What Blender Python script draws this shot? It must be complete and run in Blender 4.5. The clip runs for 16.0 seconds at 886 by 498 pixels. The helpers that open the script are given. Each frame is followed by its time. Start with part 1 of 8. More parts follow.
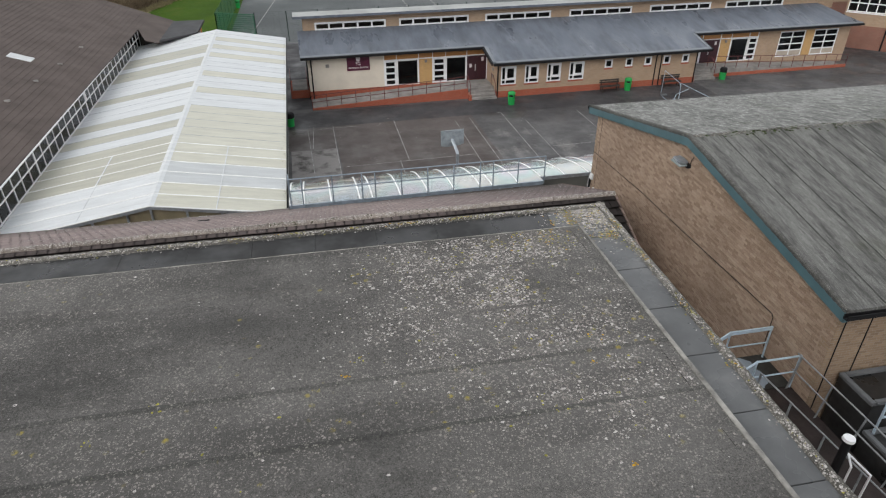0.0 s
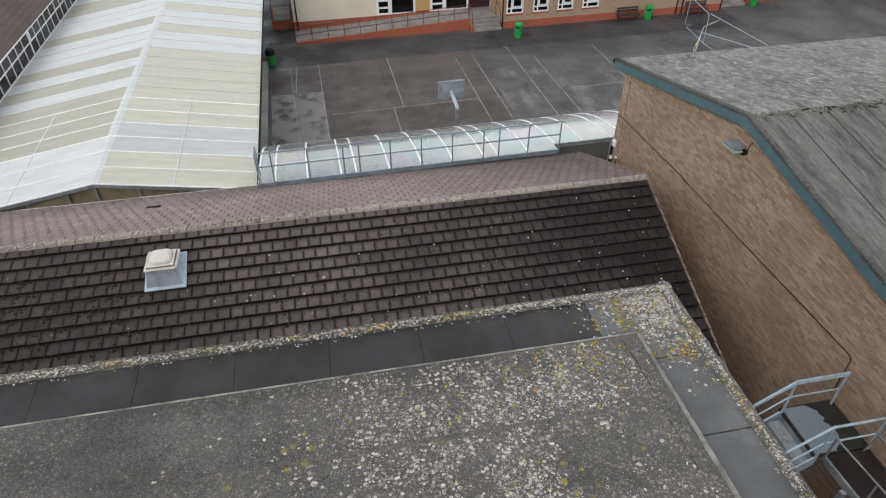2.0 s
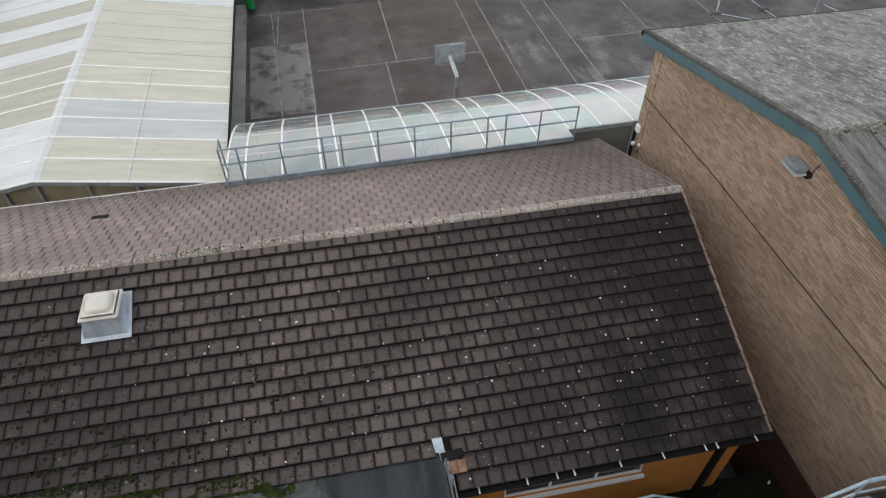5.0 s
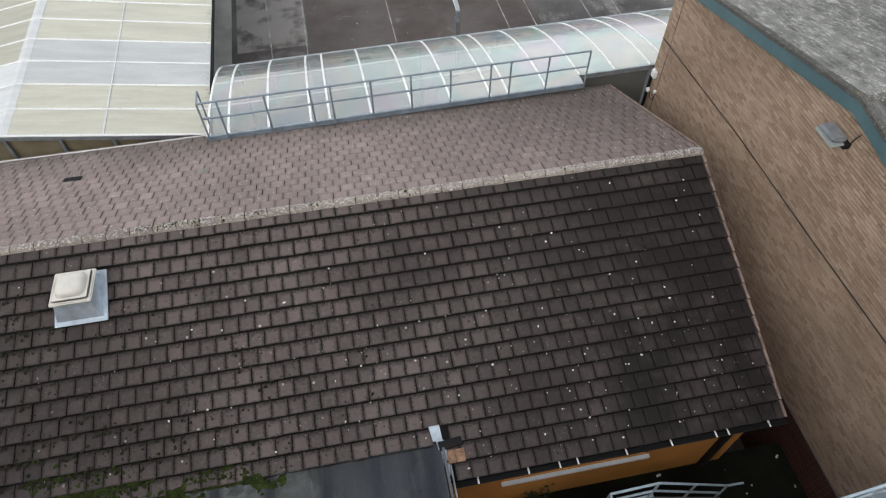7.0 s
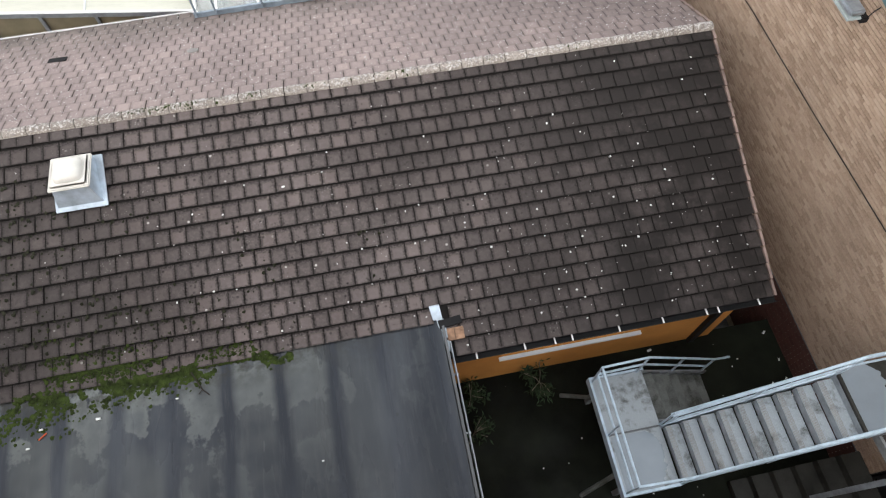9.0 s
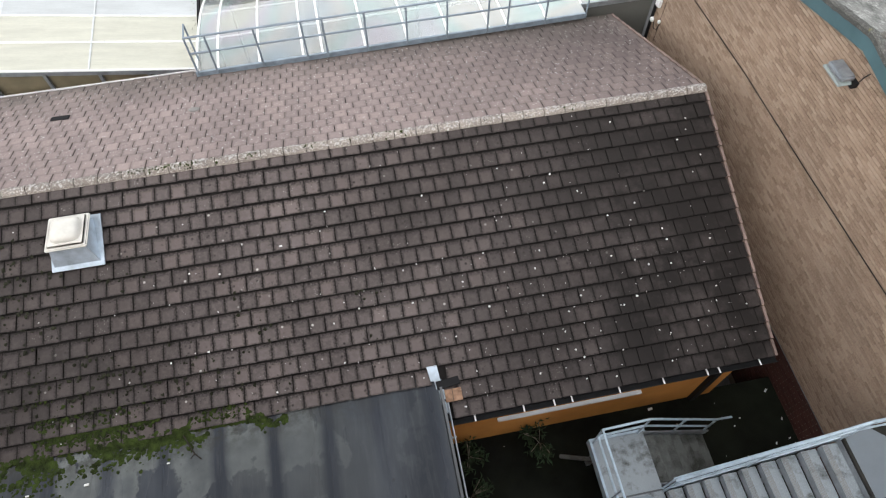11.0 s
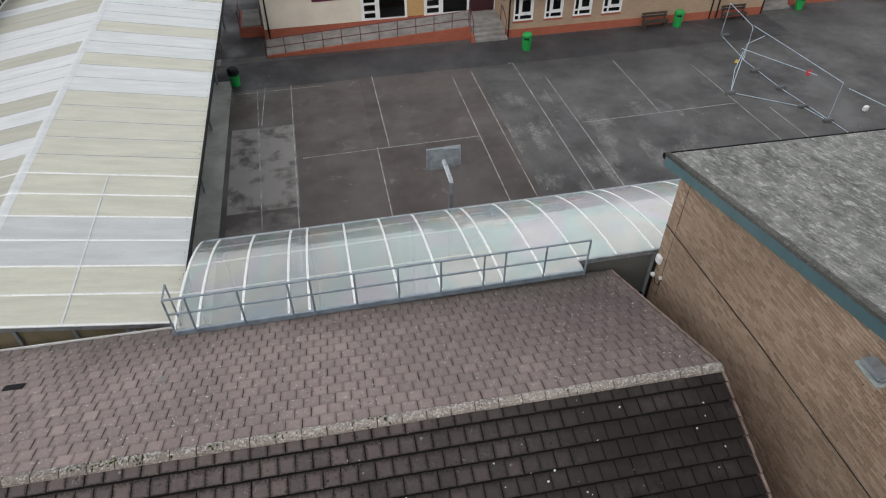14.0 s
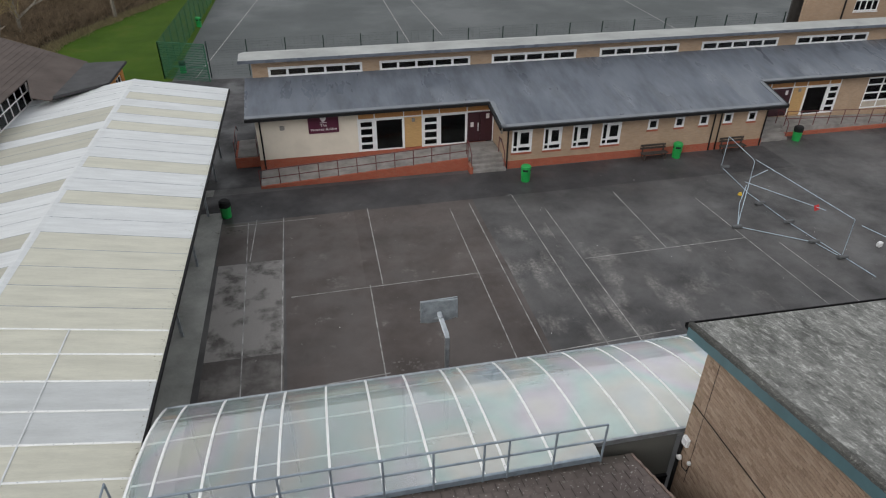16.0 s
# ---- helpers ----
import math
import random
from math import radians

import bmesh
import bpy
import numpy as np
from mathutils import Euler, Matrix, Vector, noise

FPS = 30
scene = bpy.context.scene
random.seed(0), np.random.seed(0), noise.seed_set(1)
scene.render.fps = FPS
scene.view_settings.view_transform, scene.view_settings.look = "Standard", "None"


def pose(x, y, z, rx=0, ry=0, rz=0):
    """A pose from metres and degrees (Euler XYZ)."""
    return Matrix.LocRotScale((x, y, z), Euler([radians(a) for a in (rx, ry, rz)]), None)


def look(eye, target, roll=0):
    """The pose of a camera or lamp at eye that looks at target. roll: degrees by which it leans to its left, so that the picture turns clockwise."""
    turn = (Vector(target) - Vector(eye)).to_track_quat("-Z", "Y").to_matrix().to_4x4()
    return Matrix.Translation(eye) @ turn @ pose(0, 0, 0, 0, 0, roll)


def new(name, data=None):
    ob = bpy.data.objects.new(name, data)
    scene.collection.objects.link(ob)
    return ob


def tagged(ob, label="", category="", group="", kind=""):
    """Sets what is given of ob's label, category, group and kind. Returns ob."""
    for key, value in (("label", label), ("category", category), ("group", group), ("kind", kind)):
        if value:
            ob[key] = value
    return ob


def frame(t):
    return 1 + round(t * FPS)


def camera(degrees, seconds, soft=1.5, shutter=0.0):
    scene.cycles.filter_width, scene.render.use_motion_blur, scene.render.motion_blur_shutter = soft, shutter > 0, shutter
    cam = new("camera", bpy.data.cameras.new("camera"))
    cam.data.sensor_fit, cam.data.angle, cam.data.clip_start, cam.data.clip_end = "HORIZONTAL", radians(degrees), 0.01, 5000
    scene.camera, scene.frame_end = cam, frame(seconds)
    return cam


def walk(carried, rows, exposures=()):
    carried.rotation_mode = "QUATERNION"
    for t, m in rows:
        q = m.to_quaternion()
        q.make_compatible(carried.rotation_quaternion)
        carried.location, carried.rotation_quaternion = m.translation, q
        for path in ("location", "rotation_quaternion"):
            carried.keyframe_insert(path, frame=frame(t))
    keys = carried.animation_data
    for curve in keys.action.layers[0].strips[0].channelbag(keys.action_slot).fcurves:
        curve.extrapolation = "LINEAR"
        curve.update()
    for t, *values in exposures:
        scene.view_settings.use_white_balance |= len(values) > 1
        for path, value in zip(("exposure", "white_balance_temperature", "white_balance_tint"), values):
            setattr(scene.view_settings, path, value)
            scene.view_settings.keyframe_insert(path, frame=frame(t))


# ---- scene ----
cam = camera(69.1, 16.0, soft=1.15)
PATH = [
    (0, (-0.002, -0.023, 16.776), (0.271, 1.404, 15.874), -0.2),
    (0.5, (0.274, 1.120, 16.707), (0.540, 2.518, 15.759), -0.3),
    (1, (0.534, 2.273, 16.664), (0.793, 3.633, 15.661), -0.2),
    (1.5, (0.774, 3.299, 16.630), (1.025, 4.626, 15.582), -0.3),
    (2, (0.946, 4.153, 16.632), (1.193, 5.459, 15.558), -0.3),
    (2.5, (1.080, 4.868, 16.614), (1.324, 6.160, 15.521), -0.3),
    (3, (1.189, 5.497, 16.618), (1.431, 6.770, 15.502), -0.3),
    (3.5, (1.292, 6.074, 16.631), (1.530, 7.323, 15.489), -0.3),
    (4, (1.415, 6.622, 16.652), (1.648, 7.844, 15.479), -0.2),
    (4.5, (1.551, 7.167, 16.684), (1.780, 8.362, 15.481), -0.1),
    (7, (2.073, 9.225, 16.646), (2.261, 10.244, 15.286), -0.4),
    (7.5, (2.087, 9.229, 16.631), (2.249, 10.115, 15.177), -0.7),
    (8, (2.099, 9.212, 16.632), (2.235, 9.974, 15.107), -1.0),
    (10.5, (2.065, 9.255, 16.704), (2.216, 10.050, 15.198), -0.4),
    (11, (2.145, 9.508, 16.756), (2.308, 10.369, 15.287), -0.4),
    (11.5, (2.186, 9.741, 16.805), (2.364, 10.670, 15.381), -0.2),
    (12, (2.262, 9.970, 16.765), (2.455, 10.975, 15.394), -0.1),
    (12.5, (2.372, 10.289, 16.772), (2.573, 11.360, 15.454), -0.2),
    (13, (2.485, 10.689, 16.781), (2.697, 11.821, 15.517), -0.1),
    (13.5, (2.613, 11.140, 16.785), (2.836, 12.332, 15.580), -0.1),
    (14, (2.770, 11.613, 16.800), (3.003, 12.860, 15.654), -0.0),
    (14.5, (2.906, 12.166, 16.810), (3.150, 13.464, 15.723), 0.1),
    (15, (3.060, 12.722, 16.814), (3.312, 14.067, 15.790), 0.1),
    (15.5, (3.209, 13.305, 16.785), (3.469, 14.695, 15.823), 0.1),
    (16, (3.334, 13.933, 16.794), (3.600, 15.352, 15.876), 0.2),
]
LIGHT = [(0, 0.08), (2, 0.06), (4, 0.03), (4.7, 0.02), (7, 0.15), (7.5, 0.43), (8, 0.82), (10.5, 0.82), (11.2, 0.55), (12, 0.23), (12.5, 0.13), (13, 0.03), (14, -0.09), (16, -0.21)]
walk(cam, [(t, look(eye, target, roll)) for t, eye, target, roll in PATH], LIGHT)

# ---- sky and sun: a bright overcast winter day ----
world = bpy.data.worlds.new("overcast_sky")
scene.world = world
world.use_nodes = True
wn, wl = world.node_tree.nodes, world.node_tree.links
wn.clear()
sky = wn.new("ShaderNodeTexSky")
sky.sky_type = "NISHITA"
sky.sun_disc = False
sky.sun_elevation, sky.sun_rotation = radians(38), radians(-135)
sky.air_density, sky.dust_density, sky.ozone_density = 1.0, 6.0, 1.0
soft = wn.new("ShaderNodeHueSaturation")
soft.inputs["Saturation"].default_value = 0.35
back = wn.new("ShaderNodeBackground")
back.inputs["Strength"].default_value = 0.115
wout = wn.new("ShaderNodeOutputWorld")
wl.new(sky.outputs[0], soft.inputs["Color"])
cloud = wn.new("ShaderNodeMix")
cloud.data_type = "RGBA"
cloud.inputs["Factor"].default_value = 0.62
cloud.inputs[7].default_value = (11.0, 11.3, 11.7, 1)
wl.new(soft.outputs[0], cloud.inputs[6])
wl.new(cloud.outputs[2], back.inputs["Color"])
wl.new(back.outputs[0], wout.inputs["Surface"])

sun = new("sun", bpy.data.lights.new("sun", "SUN"))
sun.data.energy, sun.data.angle, sun.data.color = 0.7, radians(40), (1.0, 0.97, 0.93)
SUN_EL, SUN_AZ = radians(38), radians(-135)
sun_way = Vector((math.sin(SUN_AZ) * math.cos(SUN_EL), math.cos(SUN_AZ) * math.cos(SUN_EL), math.sin(SUN_EL)))
sun.matrix_world = look(sun_way * 80, (0, 0, 0))


# ---- materials ----
def material(name):
    m = bpy.data.materials.new(name)
    m.use_nodes = True
    return m, m.node_tree.nodes, m.node_tree.links, m.node_tree.nodes["Principled BSDF"]


def ramp(n, l, value, stops):
    r = n.new("ShaderNodeValToRGB")
    while len(r.color_ramp.elements) < len(stops):
        r.color_ramp.elements.new(0.5)
    for e, (p, c) in zip(r.color_ramp.elements, stops):
        e.position, e.color = p, (*c, 1) if len(c) == 3 else c
    l.new(value, r.inputs[0])
    return r.outputs[0]


def noise_tex(n, l, scale, detail=5, rough=0.6, stretch=None, kind="Object"):
    co = n.new("ShaderNodeTexCoord")
    out = co.outputs[kind]
    if stretch:
        mp = n.new("ShaderNodeMapping")
        mp.inputs["Scale"].default_value = stretch
        l.new(out, mp.inputs[0])
        out = mp.outputs[0]
    t = n.new("ShaderNodeTexNoise")
    t.inputs["Scale"].default_value, t.inputs["Detail"].default_value, t.inputs["Roughness"].default_value = scale, detail, rough
    l.new(out, t.inputs["Vector"])
    return t.outputs["Fac"]


def mix(n, l, fac, a, b, mode="MIX"):
    m = n.new("ShaderNodeMix")
    m.data_type, m.blend_type = "RGBA", mode
    for sock, v in ((m.inputs["Factor"], fac), (m.inputs[6], a), (m.inputs[7], b)):
        if isinstance(v, (int, float)):
            sock.default_value = v
        elif isinstance(v, tuple):
            sock.default_value = (*v, 1)
        else:
            l.new(v, sock)
    return m.outputs[2]


def bump(n, l, bsdf, height, strength=0.3, distance=0.01):
    b = n.new("ShaderNodeBump")
    b.inputs["Strength"].default_value, b.inputs["Distance"].default_value = strength, distance
    l.new(height, b.inputs["Height"])
    l.new(b.outputs[0], bsdf.inputs["Normal"])


def plain(name, col, rough=0.5, metal=0.0, vary=0.12, scale=3.0, grain=40.0, relief=0.15, stretch=None):
    """A painted, metal or plastic surface: one colour with soft stains, fine grain and relief."""
    m, n, l, b = material(name)
    big = noise_tex(n, l, scale, 4, 0.6, stretch)
    fine = noise_tex(n, l, grain, 3, 0.7)
    dark = tuple(c * (1 - 2 * vary) for c in col)
    light = tuple(min(1, c * (1 + vary)) for c in col)
    base = ramp(n, l, big, [(0.3, dark), (0.7, light)])
    base = mix(n, l, ramp(n, l, fine, [(0.3, (0, 0, 0)), (0.75, (0.25, 0.25, 0.25))]), base, light)
    l.new(base, b.inputs["Base Color"])
    b.inputs["Roughness"].default_value, b.inputs["Metallic"].default_value = rough, metal
    b.inputs["Specular IOR Level"].default_value = 0.25 if rough > 0.65 else 0.5
    bump(n, l, b, fine, relief, 0.004)
    return m


def speckle(n, l, scale, lo, hi, randomness=1.0):
    """Round spots: white where a cell's heart is near."""
    co = n.new("ShaderNodeTexCoord")
    v = n.new("ShaderNodeTexVoronoi")
    v.inputs["Scale"].default_value = scale
    v.inputs["Randomness"].default_value = randomness
    l.new(co.outputs["Object"], v.inputs["Vector"])
    return ramp(n, l, v.outputs["Distance"], [(lo, (1, 1, 1)), (hi, (0, 0, 0))]), v.outputs["Color"]


def times(n, l, a, b):
    m = n.new("ShaderNodeMath")
    m.operation = "MULTIPLY"
    for s, v in ((m.inputs[0], a), (m.inputs[1], b)):
        if isinstance(v, (int, float)):
            s.default_value = v
        else:
            l.new(v, s)
    return m.outputs[0]


def glass(name, tint=(0.75, 0.8, 0.8), clear=0.9):
    m, n, l, b = material(name)
    n.remove(b)
    tr, gl, fr, mx = n.new("ShaderNodeBsdfTransparent"), n.new("ShaderNodeBsdfGlossy"), n.new("ShaderNodeFresnel"), n.new("ShaderNodeMixShader")
    tr.inputs[0].default_value = (*[c * clear for c in tint], 1)
    gl.inputs["Roughness"].default_value = 0.03
    fr.inputs["IOR"].default_value = 1.5
    l.new(fr.outputs[0], mx.inputs[0])
    l.new(tr.outputs[0], mx.inputs[1])
    l.new(gl.outputs[0], mx.inputs[2])
    l.new(mx.outputs[0], n["Material Output"].inputs[0])
    return m


def asphalt(name, dark, light, scale=0.35, wet=0.45, lo=0.35, hi=0.7, sheen=0.3):
    m, n, l, b = material(name)
    big = noise_tex(n, l, scale, 6, 0.62)
    fine = noise_tex(n, l, 60, 3, 0.7)
    c = ramp(n, l, big, [(lo, dark), (hi, light)])
    c = mix(n, l, ramp(n, l, fine, [(0.45, (0, 0, 0)), (0.8, (0.35, 0.35, 0.35))]), c, tuple(min(1, 2.2 * v) for v in light))
    l.new(c, b.inputs["Base Color"])
    l.new(ramp(n, l, noise_tex(n, l, scale * 1.7, 4, 0.6), [(0.35, (wet, wet, wet)), (0.65, (0.85, 0.85, 0.85))]), b.inputs["Roughness"])
    b.inputs["Specular IOR Level"].default_value = sheen
    bump(n, l, b, fine, 0.3, 0.004)
    return m


def scuffed(name, base, chalk, lo, hi, way, scale=0.5):
    """The yard's tarmac under chalky scuffs, broken up into fine grains."""
    m = asphalt(name, *base, 0.26, 0.30, 0.38, 0.60, sheen=0.42)
    n, l, b = m.node_tree.nodes, m.node_tree.links, m.node_tree.nodes["Principled BSDF"]
    under = b.inputs["Base Color"].links[0].from_socket
    cloud = ramp(n, l, noise_tex(n, l, scale, 7, 0.66, way), [(lo, (0, 0, 0)), (hi, (1, 1, 1))])
    grain = ramp(n, l, noise_tex(n, l, 7.0, 6, 0.75), [(0.40, (0.15, 0.15, 0.15)), (0.62, (1, 1, 1))])
    l.new(mix(n, l, times(n, l, times(n, l, cloud, grain), 0.8), under, chalk), b.inputs["Base Color"])
    return m


YARD_TONES = ((0.037, 0.036, 0.037), (0.084, 0.081, 0.081))
M_GROUND = asphalt("tarmac", *YARD_TONES, 0.26, 0.30, 0.38, 0.60, sheen=0.42)
M_COURT = scuffed("brown_tarmac", ((0.056, 0.047, 0.043), (0.083, 0.069, 0.064)), (0.24, 0.22, 0.205), 0.60, 0.70, None, 0.7)
M_COURTDARK = scuffed("dark_brown_tarmac", ((0.048, 0.039, 0.036), (0.070, 0.057, 0.052)), (0.24, 0.22, 0.205), 0.60, 0.70, None, 0.7)
M_WORN = asphalt("worn_tarmac", (0.064, 0.058, 0.055), (0.225, 0.213, 0.204), 0.9, 0.6, 0.36, 0.50)
M_WORNDARK = asphalt("stained_worn_tarmac", (0.060, 0.053, 0.050), (0.175, 0.164, 0.156), 0.7, 0.6, 0.44, 0.64)
M_SCUFF = scuffed("scuffed_tarmac", YARD_TONES, (0.28, 0.265, 0.252), 0.51, 0.65, (1.5, 0.8, 1.0), 0.42)
M_PAVE = asphalt("pale_tarmac", (0.17, 0.175, 0.165), (0.36, 0.36, 0.34), 0.5, 0.6)
M_FARCOURT = asphalt("grey_court", (0.066, 0.074, 0.075), (0.080, 0.087, 0.088), 0.05, 0.5)
M_WETTAR = asphalt("damp_dark_tarmac", (0.029, 0.028, 0.030), (0.062, 0.060, 0.062), 0.26, 0.34, 0.40, 0.66, sheen=0.28)
M_LINE = plain("line_paint", (0.33, 0.325, 0.315), 0.7, vary=0.4, scale=2.0)
# mossy floor taken almost to black for the shade of the deep yard
M_YARD = asphalt("mossy_shaded_yard", (0.003, 0.0034, 0.0024), (0.011, 0.013, 0.008), 0.9, 0.55, sheen=0.1)


def felt_material(name, dark, light, spots, yellow, streak=None, amount=1.0, lo=0.38, hi=0.58):
    """Old roofing felt under pale and yellow lichen."""
    m, n, l, b = material(name)
    big = noise_tex(n, l, 0.55, 6, 0.65, streak)
    mid = noise_tex(n, l, 7, 5, 0.7, streak)
    c = ramp(n, l, big, [(0.3, dark), (0.72, light)])
    c = mix(n, l, ramp(n, l, mid, [(0.4, (0, 0, 0)), (0.75, (0.5, 0.5, 0.5))]), c, tuple(v * 1.6 for v in light))
    c = mix(n, l, ramp(n, l, noise_tex(n, l, 38, 4, 0.8), [(0.38, (0.9, 0.9, 0.9)), (0.54, (0, 0, 0))]), c, tuple(v * 0.30 for v in dark))
    c = mix(n, l, ramp(n, l, noise_tex(n, l, 85, 3, 0.8), [(0.50, (0, 0, 0)), (0.66, (0.75, 0.75, 0.75))]), c, tuple(v * 1.9 for v in light))
    c = mix(n, l, ramp(n, l, noise_tex(n, l, 60, 3, 0.8), [(0.32, (0.8, 0.8, 0.8)), (0.46, (0, 0, 0))]), c, tuple(v * 0.25 for v in dark))
    patch = ramp(n, l, noise_tex(n, l, 0.33, 6, 0.72), [(lo, (0.08, 0.08, 0.08)), (hi, (amount, amount, amount))])
    c = mix(n, l, times(n, l, patch, 0.42), c, tuple(v * 1.7 for v in light))
    band = ramp(n, l, noise_tex(n, l, 0.9, 4, 0.6, (0.22, 1.0, 1.0)), [(0.36, (0.62, 0.62, 0.62)), (0.58, (0, 0, 0))])
    c = mix(n, l, band, c, tuple(v * 0.75 for v in dark))
    for scale, near, wide in ((12.0, 0.14, 0.26), (23.0, 0.20, 0.36), (48.0, 0.26, 0.46)):
        s, cell = speckle(n, l, scale, near, wide)
        rough_edge = ramp(n, l, noise_tex(n, l, scale * 3.1, 3, 0.7), [(0.38, (0, 0, 0)), (0.56, (1, 1, 1))])
        some = ramp(n, l, noise_tex(n, l, scale * 0.45, 2, 0.5), [(0.44, (0, 0, 0)), (0.56, (1, 1, 1))])
        c = mix(n, l, times(n, l, times(n, l, times(n, l, s, rough_edge), some), patch), c, spots)
    s, cell = speckle(n, l, 6.0, 0.13, 0.26)
    where = ramp(n, l, noise_tex(n, l, 0.75, 4, 0.65), [(0.57, (0, 0, 0)), (0.64, (0.85, 0.85, 0.85))])
    edge = ramp(n, l, noise_tex(n, l, 24, 3, 0.7), [(0.40, (0, 0, 0)), (0.55, (1, 1, 1))])
    c = mix(n, l, times(n, l, times(n, l, s, where), edge), c, yellow)
    l.new(c, b.inputs["Base Color"])
    b.inputs["Roughness"].default_value = 0.85
    b.inputs["Specular IOR Level"].default_value = 0.25
    bump(n, l, b, noise_tex(n, l, 32, 5, 0.8), 0.8, 0.012)
    return m


M_FELT = felt_material("mineral_felt", (0.047, 0.046, 0.043), (0.102, 0.098, 0.093), (0.31, 0.285, 0.265), (0.30, 0.24, 0.04))
M_FELTDARK = felt_material("dark_felt_lap", (0.035, 0.035, 0.033), (0.074, 0.072, 0.068), (0.26, 0.25, 0.22), (0.30, 0.24, 0.04))
M_LICHW = plain("white_lichen", (0.47, 0.445, 0.425), 0.95, vary=0.25, scale=14)
M_LICHG = plain("grey_lichen", (0.235, 0.215, 0.20), 0.95, vary=0.25, scale=14)
M_LICHY = plain("yellow_lichen", (0.29, 0.27, 0.055), 0.95, vary=0.3, scale=14)
M_LICHO = plain("orange_lichen", (0.42, 0.24, 0.02), 0.95, vary=0.25, scale=14)
M_RIM = felt_material("lichen_rim", (0.040, 0.038, 0.034), (0.095, 0.090, 0.080), (0.44, 0.42, 0.38), (0.30, 0.25, 0.05), amount=1.1, lo=0.30, hi=0.48)
def streaky_felt(name, dark, light, streaks, way=(2.0, 0.30, 1.0), fine=1.0):
    """Weathered grey felt, faintly streaked down the slope, with crusts of pale lichen."""
    m, n, l, b = material(name)
    c = ramp(n, l, noise_tex(n, l, 0.16, 5, 0.6), [(0.32, dark), (0.68, light)])
    c = mix(n, l, ramp(n, l, noise_tex(n, l, 1.1, 5, 0.6, way), [(0.42, (0, 0, 0)), (0.70, (0.55, 0.55, 0.55))]), c, tuple(1.45 * v for v in light))
    c = mix(n, l, times(n, l, ramp(n, l, noise_tex(n, l, 6.0 * fine, 7, 0.8, way), [(0.50, (0, 0, 0)), (0.62, (1, 1, 1))]), streaks), c, tuple(2.0 * v for v in light))
    c = mix(n, l, ramp(n, l, noise_tex(n, l, 2.2 * fine, 7, 0.8, way), [(0.36, (0.9, 0.9, 0.9)), (0.52, (0, 0, 0))]), c, tuple(0.55 * v for v in dark))
    c = mix(n, l, ramp(n, l, noise_tex(n, l, 32, 4, 0.8), [(0.40, (0.5, 0.5, 0.5)), (0.55, (0, 0, 0))]), c, tuple(0.6 * v for v in dark))
    c = mix(n, l, ramp(n, l, noise_tex(n, l, 0.5, 4, 0.6), [(0.58, (0, 0, 0)), (0.75, (0.35, 0.35, 0.35))]), c, (0.075, 0.085, 0.045))
    l.new(c, b.inputs["Base Color"])
    b.inputs["Roughness"].default_value = 0.85
    b.inputs["Specular IOR Level"].default_value = 0.25
    bump(n, l, b, noise_tex(n, l, 40, 4, 0.75), 0.4, 0.006)
    return m


M_HALLRIM = felt_material("crusted_roof_edge", (0.040, 0.040, 0.037), (0.090, 0.089, 0.083), (0.26, 0.26, 0.24), (0.16, 0.15, 0.06), amount=0.8)
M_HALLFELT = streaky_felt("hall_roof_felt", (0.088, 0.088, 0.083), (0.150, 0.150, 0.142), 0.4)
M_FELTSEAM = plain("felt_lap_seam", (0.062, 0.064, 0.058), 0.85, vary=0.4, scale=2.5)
M_HALLFELT2 = streaky_felt("pale_roof_felt", (0.114, 0.116, 0.109), (0.234, 0.235, 0.222), 1.0, (1.5, 0.5, 1.0), 1.15)


def sheet_material(name, dark, light, streak, rough=0.35, puddle=True):
    """Smooth dark roof sheeting with water stains."""
    m, n, l, b = material(name)
    big = noise_tex(n, l, 1.1, 6, 0.65, streak)
    c = ramp(n, l, big, [(0.35, dark), (0.55, tuple(1.5 * v for v in dark)), (0.75, light)])
    l.new(c, b.inputs["Base Color"])
    l.new(ramp(n, l, noise_tex(n, l, 0.8, 4, 0.6, streak), [(0.4, (rough * 0.5,) * 3), (0.62, (rough * 1.8,) * 3)]), b.inputs["Roughness"])
    bump(n, l, b, noise_tex(n, l, 12, 3, 0.6), 0.12, 0.004)
    return m


